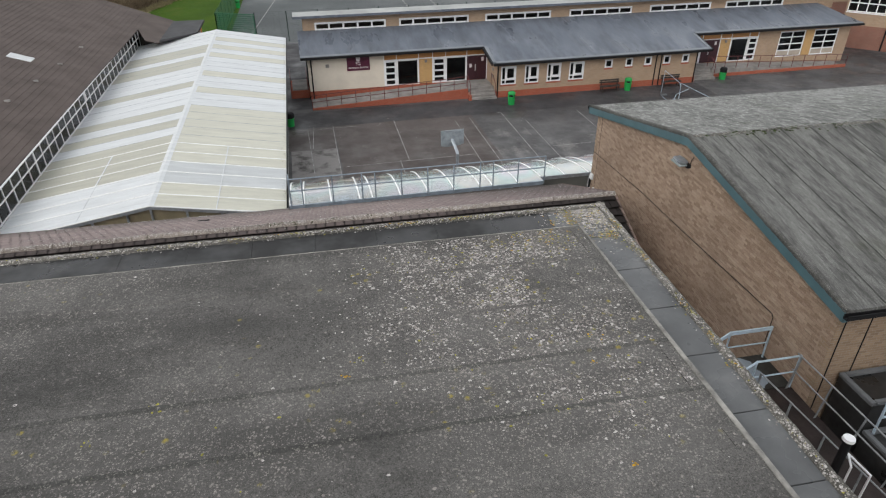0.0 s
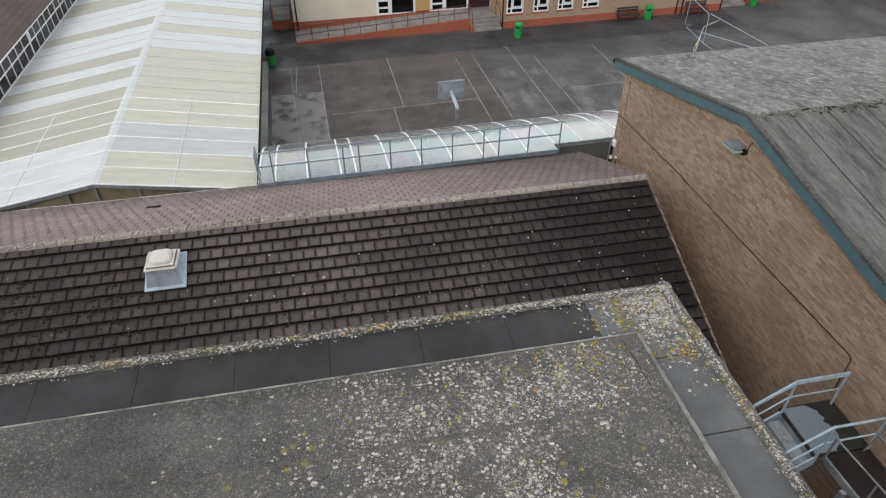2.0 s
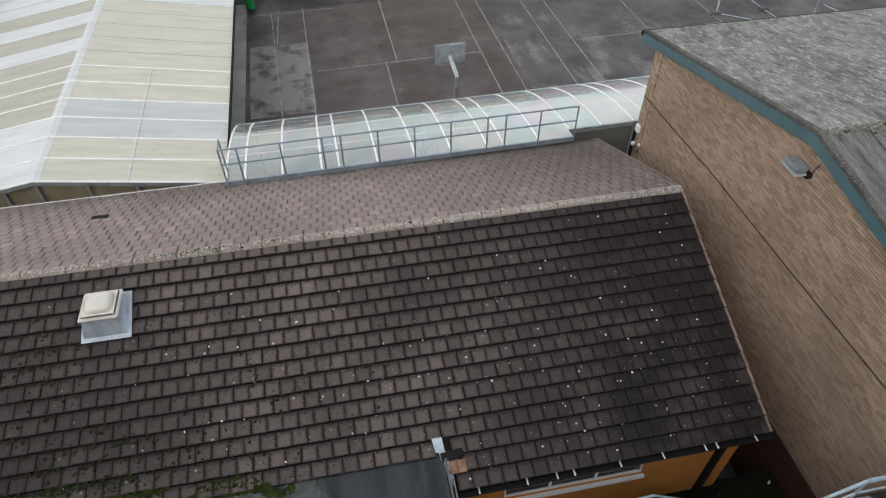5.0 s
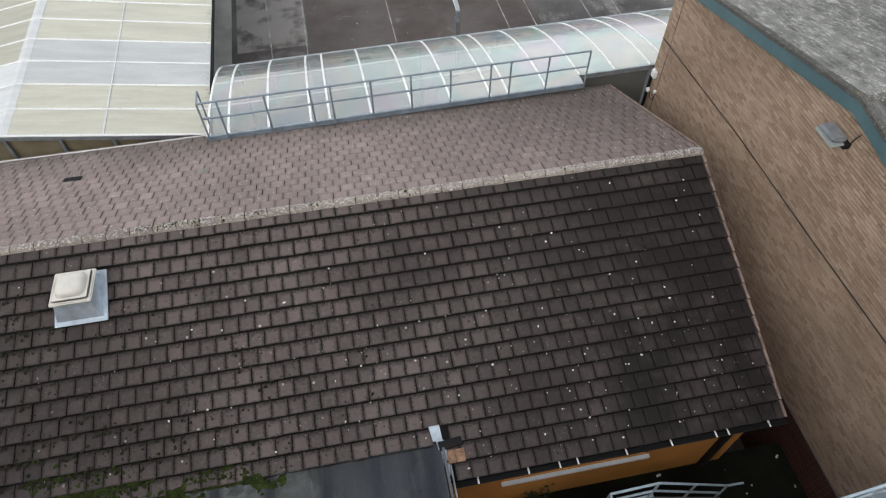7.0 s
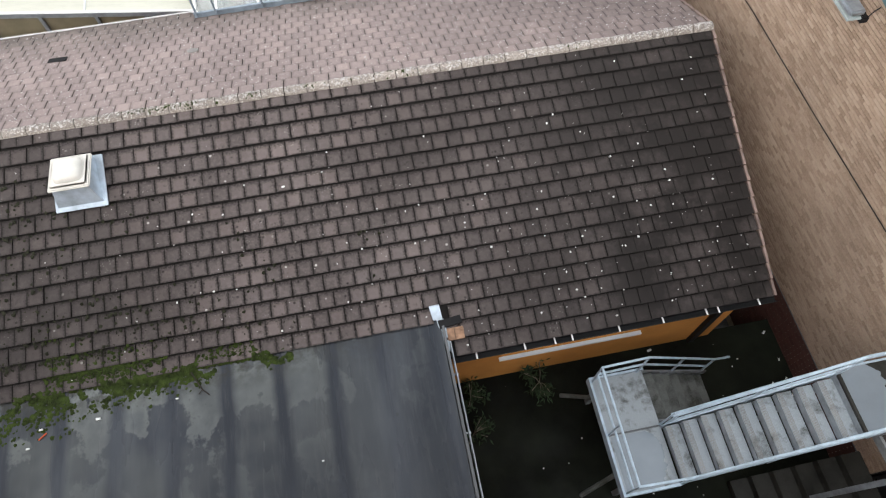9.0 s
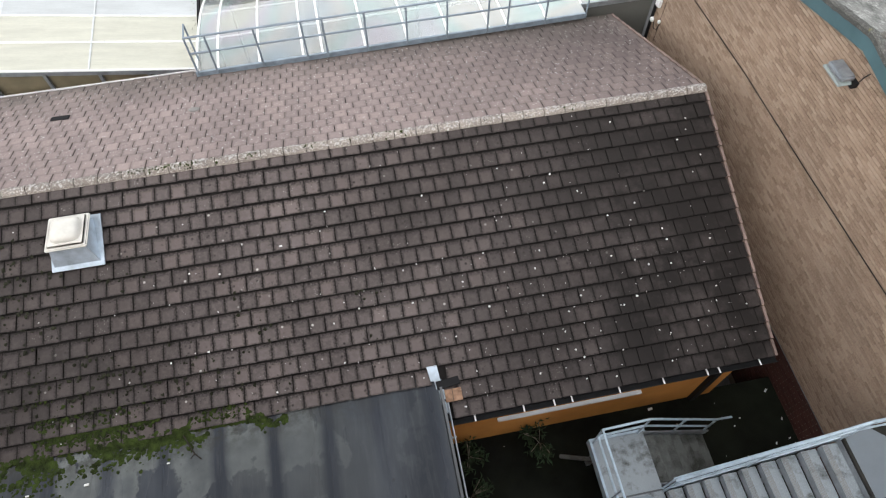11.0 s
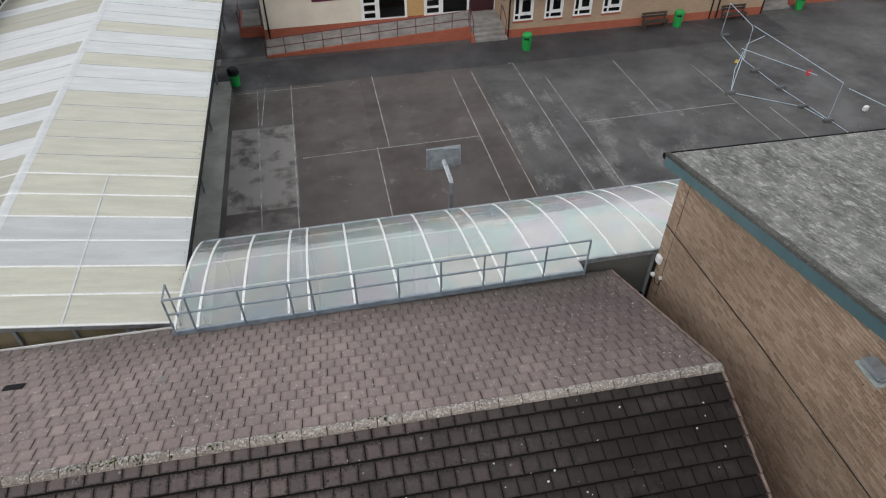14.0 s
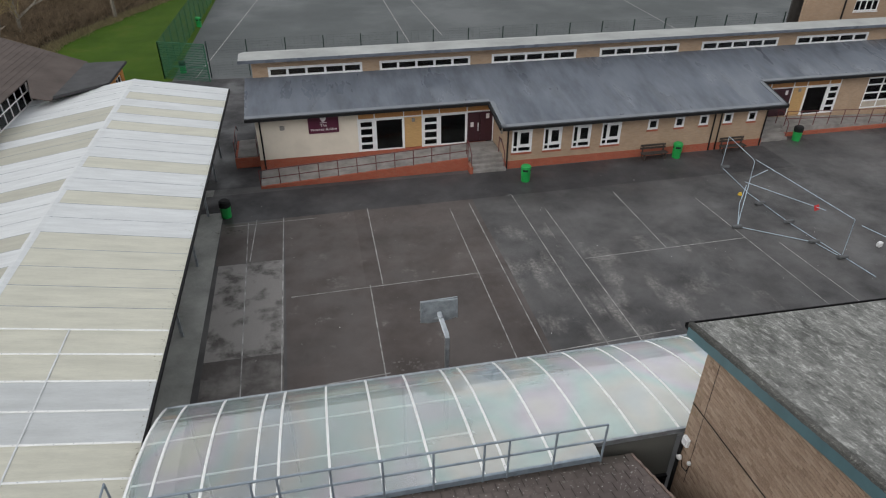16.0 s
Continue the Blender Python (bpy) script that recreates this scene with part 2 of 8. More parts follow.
M_GUTTER = sheet_material("wet_lead_strip", (0.011, 0.011, 0.011), (0.046, 0.043, 0.042), (1, 1, 1), 0.40)
M_PALEBEAD = plain("worn_cream_bead", (0.25, 0.24, 0.22), 0.8, vary=0.42, scale=4)
# lead strip paled in its base for the sky it reflects
M_PALESTRIP = sheet_material("sky_paled_lead_strip", (0.058, 0.060, 0.061), (0.170, 0.170, 0.166), (1, 1, 1), 0.32)
def ponding_roof(name, first=2.60, pitch=0.98):
    """Dark smooth roofing: darker bands over the lapped seams, pale puddle marks with ragged shores between them."""
    m, n, l, b = material(name)
    co, sp = n.new("ShaderNodeTexCoord"), n.new("ShaderNodeSeparateXYZ")
    l.new(co.outputs["Object"], sp.inputs[0])
    wander = n.new("ShaderNodeMath")
    wander.operation = "MULTIPLY_ADD"
    wander.inputs[1].default_value = 0.22
    l.new(noise_tex(n, l, 1.3, 3, 0.5, (1.0, 0.5, 1)), wander.inputs[0])
    l.new(sp.outputs["X"], wander.inputs[2])
    wave = n.new("ShaderNodeMath")
    wave.operation = "PINGPONG"
    shift = n.new("ShaderNodeMath")
    shift.inputs[1].default_value = -first - 0.11 + 40 * pitch
    l.new(wander.outputs[0], shift.inputs[0])
    l.new(shift.outputs[0], wave.inputs[0])
    wave.inputs[1].default_value = pitch / 2
    band = ramp(n, l, wave.outputs[0], [(0.06, (0, 0, 0)), (0.20, (1, 1, 1))])
    c = ramp(n, l, noise_tex(n, l, 1.0, 5, 0.55, (1.4, 0.22, 1)), [(0.38, (0.013, 0.017, 0.025)), (0.52, (0.024, 0.029, 0.039)), (0.66, (0.046, 0.053, 0.064))])
    pale = ramp(n, l, noise_tex(n, l, 1.0, 9, 0.58, (1.0, 0.8, 1)), [(0.490, (0, 0, 0)), (0.520, (0.8, 0.8, 0.8)), (0.60, (0.5, 0.5, 0.5)), (0.72, (0.10, 0.10, 0.10))])
    far_x = n.new("ShaderNodeMapRange")
    l.new(sp.outputs["X"], far_x.inputs["Value"])
    far_y = n.new("ShaderNodeMapRange")
    l.new(sp.outputs["Y"], far_y.inputs["Value"])
    for node, lo, hi, low, top in ((far_x, 2.2, -1.6, 0.12, 1.0), (far_y, 11.4, 13.2, 0.25, 1.0)):
        for k, v in (("From Min", lo), ("From Max", hi), ("To Min", low), ("To Max", top)):
            node.inputs[k].default_value = v
    c = mix(n, l, times(n, l, times(n, l, pale, band), times(n, l, far_x.outputs["Result"], far_y.outputs["Result"])), c, (0.165, 0.178, 0.170))
    film = ramp(n, l, noise_tex(n, l, 0.35, 4, 0.6), [(0.36, (0, 0, 0)), (0.58, (0.75, 0.75, 0.75))])
    c = mix(n, l, times(n, l, times(n, l, film, band), far_x.outputs["Result"]), c, (0.100, 0.108, 0.104))
    c = mix(n, l, ramp(n, l, noise_tex(n, l, 5, 5, 0.7, (2.5, 0.25, 1)), [(0.5, (0, 0, 0)), (0.8, (0.35, 0.35, 0.35))]), c, (0.09, 0.093, 0.095))
    c = mix(n, l, ramp(n, l, noise_tex(n, l, 3.5, 5, 0.7), [(0.66, (0, 0, 0)), (0.74, (0.6, 0.6, 0.6))]), c, (0.018, 0.020, 0.014))
    dirt = n.new("ShaderNodeMapRange")
    l.new(sp.outputs["Y"], dirt.inputs["Value"])
    dirt.inputs["From Min"].default_value, dirt.inputs["From Max"].default_value = 12.9, 13.5
    c = mix(n, l, times(n, l, times(n, l, dirt.outputs["Result"], ramp(n, l, noise_tex(n, l, 4.0, 7, 0.7), [(0.42, (0, 0, 0)), (0.56, (0.9, 0.9, 0.9))])), far_x.outputs["Result"]), c, (0.020, 0.019, 0.012))
    l.new(c, b.inputs["Base Color"])
    l.new(ramp(n, l, noise_tex(n, l, 0.7, 4, 0.6, (1.4, 0.25, 1)), [(0.40, (0.12, 0.12, 0.12)), (0.60, (0.50, 0.50, 0.50))]), b.inputs["Roughness"])
    b.inputs["Specular IOR Level"].default_value = 0.3
    bump(n, l, b, noise_tex(n, l, 1.4, 3, 0.5), 0.06, 0.02)
    return m


M_LOWROOF = ponding_roof("dark_single_ply")


def tile_material(name, base, warm, dark, grime=1.0, patches=(), cloud=0.55, low=0.75, damp=None):
    """Concrete tile: each one a little different, with stains across the slope and pale spots; patches and damp also
    carry shade.
    """
    m, n, l, b = material(name)
    info = n.new("ShaderNodeObjectInfo")
    geo = n.new("ShaderNodeNewGeometry")
    add = n.new("ShaderNodeMath")
    add.operation = "ADD"
    l.new(info.outputs["Random"], add.inputs[0])
    l.new(geo.outputs["Random Per Island"], add.inputs[1])
    fr = n.new("ShaderNodeMath")
    fr.operation = "FRACT"
    l.new(add.outputs[0], fr.inputs[0])
    c = ramp(n, l, fr.outputs[0], [(0.0, tuple(low * v for v in base)), (0.5, base), (0.85, warm), (1.0, tuple(1.15 * v for v in warm))])
    pos = geo.outputs["Position"]

    def world_noise(scale, detail, rough):
        t = n.new("ShaderNodeTexNoise")
        t.inputs["Scale"].default_value, t.inputs["Detail"].default_value, t.inputs["Roughness"].default_value = scale, detail, rough
        l.new(pos, t.inputs["Vector"])
        return t.outputs["Fac"]
    c = mix(n, l, ramp(n, l, world_noise(0.38, 5, 0.6), [(0.42, (0, 0, 0)), (0.68, (cloud,) * 3)]), c, dark)
    c = mix(n, l, ramp(n, l, world_noise(14, 5, 0.75), [(0.45, (0, 0, 0)), (0.8, (0.5, 0.5, 0.5))]), c, tuple(1.5 * v for v in base))
    for scale, lo, hi, a, z in ((2.6, 0.045, 0.080, 0.36, 0.5), (7.0, 0.07, 0.11, 0.56, 0.68), (19, 0.14, 0.24, 0.56, 0.70)):
        v = n.new("ShaderNodeTexVoronoi")
        v.inputs["Scale"].default_value = scale
        l.new(pos, v.inputs["Vector"])
        s = ramp(n, l, v.outputs["Distance"], [(lo, (1, 1, 1)), (hi, (0, 0, 0))])
        w = ramp(n, l, world_noise(1.7, 4, 0.7), [(a, (0, 0, 0)), (z, (0.8, 0.8, 0.8))])
        c = mix(n, l, times(n, l, s, w), c, (0.52, 0.50, 0.46))
    # algae and dirt along each tile's edges, ragged
    uv = n.new("ShaderNodeUVMap")
    uv.uv_map = "tile"
    sp = n.new("ShaderNodeSeparateXYZ")
    l.new(uv.outputs[0], sp.inputs[0])

    def edge(sock, stops):
        return ramp(n, l, sock, stops)
    e1 = edge(sp.outputs["X"], [(0.0, (1, 1, 1)), (0.07, (0.75, 0.75, 0.75)), (0.21, (0, 0, 0)), (0.79, (0, 0, 0)), (0.93, (0.75, 0.75, 0.75)), (1.0, (1, 1, 1))])
    e2 = edge(sp.outputs["Y"], [(0.0, (1, 1, 1)), (0.12, (0.8, 0.8, 0.8)), (0.34, (0, 0, 0)), (0.88, (0, 0, 0)), (1.0, (0.9, 0.9, 0.9))])
    mx = n.new("ShaderNodeMath")
    mx.operation = "MAXIMUM"
    l.new(e1, mx.inputs[0])
    l.new(e2, mx.inputs[1])
    ragged = ramp(n, l, world_noise(26, 5, 0.8), [(0.40, (0.12, 0.12, 0.12)), (0.56, (grime,) * 3)])
    c = mix(n, l, times(n, l, mx.outputs[0], ragged), c, tuple(0.45 * v for v in dark))
    c = mix(n, l, ramp(n, l, mx.outputs[0], [(0.80, (0, 0, 0)), (0.97, (0.5, 0.5, 0.5))]), c, tuple(0.7 * v for v in dark))
    blot = ramp(n, l, world_noise(5.5, 5, 0.8), [(0.60, (0, 0, 0)), (0.70, (0.7 * grime,) * 3)])
    c = mix(n, l, blot, c, tuple(0.7 * v for v in dark))
    # round black lichen spots
    v = n.new("ShaderNodeTexVoronoi")
    v.inputs["Scale"].default_value = 6.5
    l.new(pos, v.inputs["Vector"])
    s = ramp(n, l, v.outputs["Distance"], [(0.10, (1, 1, 1)), (0.22, (0, 0, 0))])
    c = mix(n, l, times(n, l, s, ramp(n, l, world_noise(2.3, 3, 0.6), [(0.45, (0, 0, 0)), (0.6, (0.85 * grime,) * 3)])), c, tuple(0.55 * v for v in dark))
    # dark patches, each round its heart: black algae mixed with painted shade beside the hall
    for heart, reach, core, amount in patches:
        far_off = n.new("ShaderNodeVectorMath")
        far_off.operation = "DISTANCE"
        far_off.inputs[1].default_value = heart
        l.new(pos, far_off.inputs[0])
        mr = n.new("ShaderNodeMapRange")
        mr.inputs["From Min"].default_value, mr.inputs["From Max"].default_value = reach, core
        l.new(far_off.outputs["Value"], mr.inputs["Value"])
        c = mix(n, l, times(n, l, times(n, l, mr.outputs["Result"], ramp(n, l, world_noise(0.8, 6, 0.7), [(0.30, (0.55, 0.55, 0.55)), (0.55, (1, 1, 1))])), amount), c, tuple(0.5 * v for v in dark))
    # the canopy overhang's shade, painted with algae below a line across the slope
    if damp:
        px = n.new("ShaderNodeSeparateXYZ")
        l.new(pos, px.inputs[0])
        mr = n.new("ShaderNodeMapRange")
        mr.inputs["From Min"].default_value, mr.inputs["From Max"].default_value = damp
        l.new(px.outputs["Y"], mr.inputs["Value"])
        c = mix(n, l, times(n, l, times(n, l, mr.outputs["Result"], ramp(n, l, world_noise(1.1, 5, 0.65), [(0.30, (0.35, 0.35, 0.35)), (0.58, (1, 1, 1))])), 0.8), c, (0.050, 0.046, 0.036))
    l.new(c, b.inputs["Base Color"])
    b.inputs["Roughness"].default_value = 0.75
    b.inputs["Specular IOR Level"].default_value = 0.3
    bump(n, l, b, world_noise(50, 4, 0.75), 0.4, 0.004)
    return m


M_TILE = tile_material("brown_concrete_tile", (0.122, 0.101, 0.096), (0.138, 0.111, 0.104), (0.024, 0.018, 0.016), 1.0, [((10.3, 14.8, 5.0), 8.6, 3.7, 1.0), ((-6.0, 15.8, 5.8), 5.6, 1.8, 0.72), ((2.6, 17.4, 6.4), 2.4, 0.6, 0.45), ((7.0, 18.6, 6.7), 4.0, 1.0, 0.5)])
# faded back-slope tiles, lightened as well for the brighter sky they face
M_BACKTILE = tile_material("faded_skylit_tile", (0.255, 0.203, 0.192), (0.268, 0.212, 0.197), (0.135, 0.106, 0.102), 0.5, [((9.8, 22.0, 5.1), 7.5, 1.5, 0.75)], 0.4, 0.88, (21.2, 23.2))
M_UNDER = plain("roof_underlay", (0.018, 0.016, 0.015), 0.9)
M_RIDGE = felt_material("lichen_ridge_tile", (0.115, 0.097, 0.086), (0.24, 0.21, 0.185), (0.60, 0.57, 0.53), (0.12, 0.15, 0.03), amount=1.3, lo=0.25, hi=0.45)
M_VERGE = plain("verge_mortar", (0.22, 0.16, 0.14), 0.85, vary=0.3)
M_LEAD = plain("new_lead", (0.46, 0.53, 0.60), 0.3, 0.35, vary=0.2)
M_DOME = plain("grp_dome", (0.62, 0.60, 0.55), 0.35, vary=0.08)
M_HALLTILE = plain("distant_brown_tile", (0.098, 0.078, 0.070), 0.8, vary=0.15, scale=0.7, stretch=(1, 1, 1))


def brick_piece_material(name, cols, mortar=None):
    m, n, l, b = material(name)
    info, geo = n.new("ShaderNodeObjectInfo"), n.new("ShaderNodeNewGeometry")
    add = n.new("ShaderNodeMath")
    add.operation = "ADD"
    l.new(info.outputs["Random"], add.inputs[0])
    l.new(geo.outputs["Random Per Island"], add.inputs[1])
    fr = n.new("ShaderNodeMath")
    fr.operation = "FRACT"
    l.new(add.outputs[0], fr.inputs[0])
    k = len(cols) - 1
    c = ramp(n, l, fr.outputs[0], [(i / k, v) for i, v in enumerate(cols)])
    t = n.new("ShaderNodeTexNoise")
    t.inputs["Scale"].default_value, t.inputs["Detail"].default_value = 0.45, 5
    l.new(geo.outputs["Position"], t.inputs["Vector"])
    c = mix(n, l, ramp(n, l, t.outputs["Fac"], [(0.4, (0, 0, 0)), (0.7, (0.45, 0.45, 0.45))]), c, tuple(0.62 * v for v in cols[0]))
    t2 = n.new("ShaderNodeTexNoise")
    t2.inputs["Scale"].default_value, t2.inputs["Detail"].default_value = 45, 4
    l.new(geo.outputs["Position"], t2.inputs["Vector"])
    c = mix(n, l, ramp(n, l, t2.outputs["Fac"], [(0.4, (0, 0, 0)), (0.8, (0.4, 0.4, 0.4))]), c, tuple(1.35 * v for v in cols[-1]))
    l.new(c, b.inputs["Base Color"])
    b.inputs["Roughness"].default_value = 0.85
    b.inputs["Specular IOR Level"].default_value = 0.25
    bump(n, l, b, t2.outputs["Fac"], 0.4, 0.004)
    return m


M_PLINTHBRICK = brick_piece_material("damp_red_brick", [(0.052, 0.020, 0.016), (0.068, 0.027, 0.022), (0.082, 0.034, 0.027), (0.060, 0.030, 0.024)])
M_HALLBRICK = brick_piece_material("brown_brick", [(0.225, 0.157, 0.112), (0.300, 0.216, 0.157), (0.340, 0.249, 0.183), (0.395, 0.300, 0.227)])
M_MORTAR = plain("mortar", (0.30, 0.255, 0.205), 0.9, vary=0.15)


def brick_wall_material(name, c1, c2, mortar, width=0.225, row=0.075, axis="XZ"):
    m, n, l, b = material(name)
    co, sep, com, br = n.new("ShaderNodeTexCoord"), n.new("ShaderNodeSeparateXYZ"), n.new("ShaderNodeCombineXYZ"), n.new("ShaderNodeTexBrick")
    l.new(co.outputs["Object"], sep.inputs[0])
    if axis == "XZ":
        ad = n.new("ShaderNodeMath")
        l.new(sep.outputs["X"], ad.inputs[0])
        l.new(sep.outputs["Y"], ad.inputs[1])
        l.new(ad.outputs[0], com.inputs["X"])
    l.new(sep.outputs["Z"], com.inputs["Y"])
    l.new(com.outputs[0], br.inputs["Vector"])
    for k, v in (("Scale", 1.0), ("Mortar Size", 0.006), ("Brick Width", width), ("Row Height", row), ("Bias", 0.0)):
        br.inputs[k].default_value = v
    for k, v in (("Color1", c1), ("Color2", c2), ("Mortar", mortar)):
        br.inputs[k].default_value = (*v, 1)
    c = mix(n, l, ramp(n, l, noise_tex(n, l, 0.8, 5, 0.65), [(0.35, (0, 0, 0)), (0.75, (0.35, 0.35, 0.35))]), br.outputs["Color"], tuple(0.6 * v for v in c1))
    l.new(c, b.inputs["Base Color"])
    b.inputs["Roughness"].default_value = 0.85
    b.inputs["Specular IOR Level"].default_value = 0.25
    bump(n, l, b, br.outputs["Fac"], -0.3, 0.004)
    return m


M_BUFF = brick_wall_material("buff_brick", (0.35, 0.245, 0.165), (0.42, 0.300, 0.205), (0.38, 0.31, 0.25))
M_HALLWALL = brick_wall_material("brown_brick_wall", (0.22, 0.155, 0.105), (0.31, 0.225, 0.150), (0.30, 0.25, 0.20))
M_REDBRICK = brick_wall_material("red_brick", (0.33, 0.085, 0.05), (0.38, 0.11, 0.065), (0.28, 0.14, 0.10))
M_OLDRED = brick_wall_material("old_red_brick", (0.22, 0.10, 0.075), (0.27, 0.13, 0.095), (0.25, 0.19, 0.16))
M_CREAM = plain("cream_render", (0.66, 0.60, 0.51), 0.85, vary=0.06, scale=0.8, relief=0.3)
M_ORANGE = plain("ochre_render", (0.50, 0.22, 0.055), 0.8, vary=0.1, scale=1.0)
M_PANEL = plain("buff_panel", (0.42, 0.37, 0.31), 0.7, vary=0.08)
M_TEAL = plain("blue_green_fascia_paint", (0.075, 0.145, 0.165), 0.45, vary=0.12, scale=1.5)
M_WHITE = plain("white_upvc", (0.74, 0.75, 0.76), 0.35, vary=0.05)
M_TIMBER = plain("varnished_timber", (0.42, 0.20, 0.065), 0.5, vary=0.2, scale=6, stretch=(1, 1, 9))
M_PALEWOOD = plain("pale_timber_panel", (0.50, 0.31, 0.13), 0.55, vary=0.15, scale=5, stretch=(1, 1, 8))
M_DOOR = plain("dark_maroon_paint", (0.045, 0.014, 0.020), 0.4, vary=0.12)
M_SIGN = plain("maroon_sign_panel", (0.085, 0.012, 0.035), 0.45, vary=0.08)
M_SIGNWHITE = plain("sign_white", (0.72, 0.70, 0.70), 0.5, vary=0.04)
M_ZINC = sheet_material("slate_blue_membrane", (0.078, 0.089, 0.108), (0.136, 0.152, 0.178), (0.9, 0.16, 1), 0.5)
M_PALEZINC = plain("pale_edge_flashing", (0.165, 0.18, 0.20), 0.45, vary=0.12, scale=0.8)
M_PALEROOF = plain("pale_grey_membrane", (0.34, 0.35, 0.34), 0.6, vary=0.15, scale=0.5)
M_DARKROOF = plain("dark_flat_roofing", (0.060, 0.060, 0.063), 0.75, vary=0.15, scale=1.0)
M_BLACK = plain("black_plastic", (0.010, 0.010, 0.011), 0.68, vary=0.1)
M_GREYMETAL = plain("galvanised_steel", (0.36, 0.39, 0.42), 0.42, 0.55, vary=0.2, scale=4)
M_RAILBLUE = plain("blue_grey_rail_paint", (0.235, 0.285, 0.335), 0.45, 0.2, vary=0.15, scale=5)
M_PALERAIL = plain("pale_grey_rail_paint", (0.42, 0.52, 0.60), 0.45, 0.2, vary=0.15, scale=5)
M_GANGRAIL = plain("weathered_galvanised_rail", (0.27, 0.285, 0.29), 0.5, 0.3, vary=0.25, scale=4)
M_REDRAIL = plain("dark_red_rail_paint", (0.11, 0.022, 0.022), 0.5, vary=0.15)
M_FENCEDARK = plain("dark_green_fence_paint", (0.014, 0.034, 0.028), 0.5, vary=0.1)
M_GREEN = plain("green_plastic", (0.015, 0.30, 0.065), 0.4, vary=0.1)
M_FENCE = plain("green_fence_paint", (0.018, 0.115, 0.060), 0.5, vary=0.1)
M_CONCRETE = asphalt("stair_concrete", (0.060, 0.062, 0.054), (0.27, 0.300, 0.318), 2.6, 0.3, 0.30, 0.46)
# stair concrete darkened for algae, damp and the shade over the lower flight
M_SHADEDCONCRETE = asphalt("damp_shaded_concrete", (0.030, 0.031, 0.025), (0.120, 0.126, 0.120), 2.4, 0.35, 0.36, 0.60)
# wet concrete, its tone lowered further for the shade in the yard
M_DARKSTEP = asphalt("wet_shaded_concrete", (0.012, 0.012, 0.010), (0.034, 0.033, 0.029), 1.3, 0.4, sheen=0.3)
# pale blue base puts the mirrored sky into the puddle's colour
M_PUDDLE = plain("sky_tinted_water", (0.215, 0.25, 0.282), 0.06, vary=0.06, scale=1.2, relief=0.0)
M_CEMENT = plain("grey_cladding", (0.12, 0.125, 0.13), 0.7, vary=0.15, scale=1.0)
M_LINKCLAD = plain("olive_grey_cladding", (0.115, 0.117, 0.108), 0.6, vary=0.08, scale=0.8)
M_GABLE = plain("olive_tan_board", (0.24, 0.205, 0.135), 0.45, vary=0.2, scale=0.9)
M_GANGDECK = asphalt("dark_brown_deck", (0.012, 0.009, 0.008), (0.030, 0.021, 0.019), 1.2, 0.4, sheen=0.3)
M_SLAB = plain("pale_paving", (0.25, 0.237, 0.225), 0.8, vary=0.2, scale=1.5)
M_WINDOW = glass("window_glass", (0.55, 0.6, 0.62), 0.85)
# dark wall tone that makes the rooms read dim behind the glass
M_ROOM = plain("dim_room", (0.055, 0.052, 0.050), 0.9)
M_BENCH = plain("weathered_bench_timber", (0.055, 0.045, 0.04), 0.7, vary=0.2)
M_BRASS = plain("yellow_paint", (0.55, 0.36, 0.03), 0.5)
M_MOSS = plain("moss", (0.027, 0.041, 0.007), 0.95, vary=0.45, scale=7, relief=0.6)
M_OLDTWIG = plain("wet_dark_twig", (0.030, 0.024, 0.019), 0.8, vary=0.3, scale=9)
M_MOSSDARK = plain("dark_moss", (0.022, 0.023, 0.013), 0.95, vary=0.4, scale=9, relief=0.6)
M_DROPS = plain("dried_droppings", (0.62, 0.62, 0.60), 0.8)
M_GRIME = plain("edge_grime", (0.19, 0.17, 0.10), 0.9, vary=0.3)
M_CHALK = plain("smudged_chalk", (0.135, 0.125, 0.118), 0.9, vary=0.3, scale=6)
M_LITTER = plain("white_litter", (0.7, 0.7, 0.68), 0.6)
M_REDSCRAP = plain("orange_red_plastic", (0.55, 0.09, 0.03), 0.5)
M_BARETILE = plain("bare_clay", (0.33, 0.20, 0.13), 0.85, vary=0.25, scale=9)
M_REDSIGN = plain("red_sign", (0.5, 0.03, 0.03), 0.5)


def polycarbonate(name, col, alpha, rough, streak=None, glow=0.0):
    m, n, l, b = material(name)
    c = ramp(n, l, noise_tex(n, l, 1.2, 5, 0.6, streak), [(0.3, tuple(0.82 * v for v in col)), (0.7, col)])
    c = mix(n, l, ramp(n, l, noise_tex(n, l, 14, 4, 0.7, streak), [(0.45, (0, 0, 0)), (0.85, (0.35, 0.35, 0.35))]), c, tuple(0.6 * v for v in col))
    l.new(c, b.inputs["Base Color"])
    b.inputs["Roughness"].default_value = rough
    if alpha < 1:
        l.new(ramp(n, l, noise_tex(n, l, 0.7, 3, 0.55), [(0.3, (alpha - 0.12,) * 3), (0.7, (alpha + 0.14,) * 3)]), b.inputs["Alpha"])
    bump(n, l, b, noise_tex(n, l, 1.6, 2, 0.5), 0.08, 0.02)
    if glow:
        tl, mx = n.new("ShaderNodeBsdfTranslucent"), n.new("ShaderNodeMixShader")
        mx.inputs[0].default_value = glow
        l.new(c, tl.inputs[0])
        l.new(b.outputs[0], mx.inputs[1])
        l.new(tl.outputs[0], mx.inputs[2])
        l.new(mx.outputs[0], n["Material Output"].inputs[0])
    return m


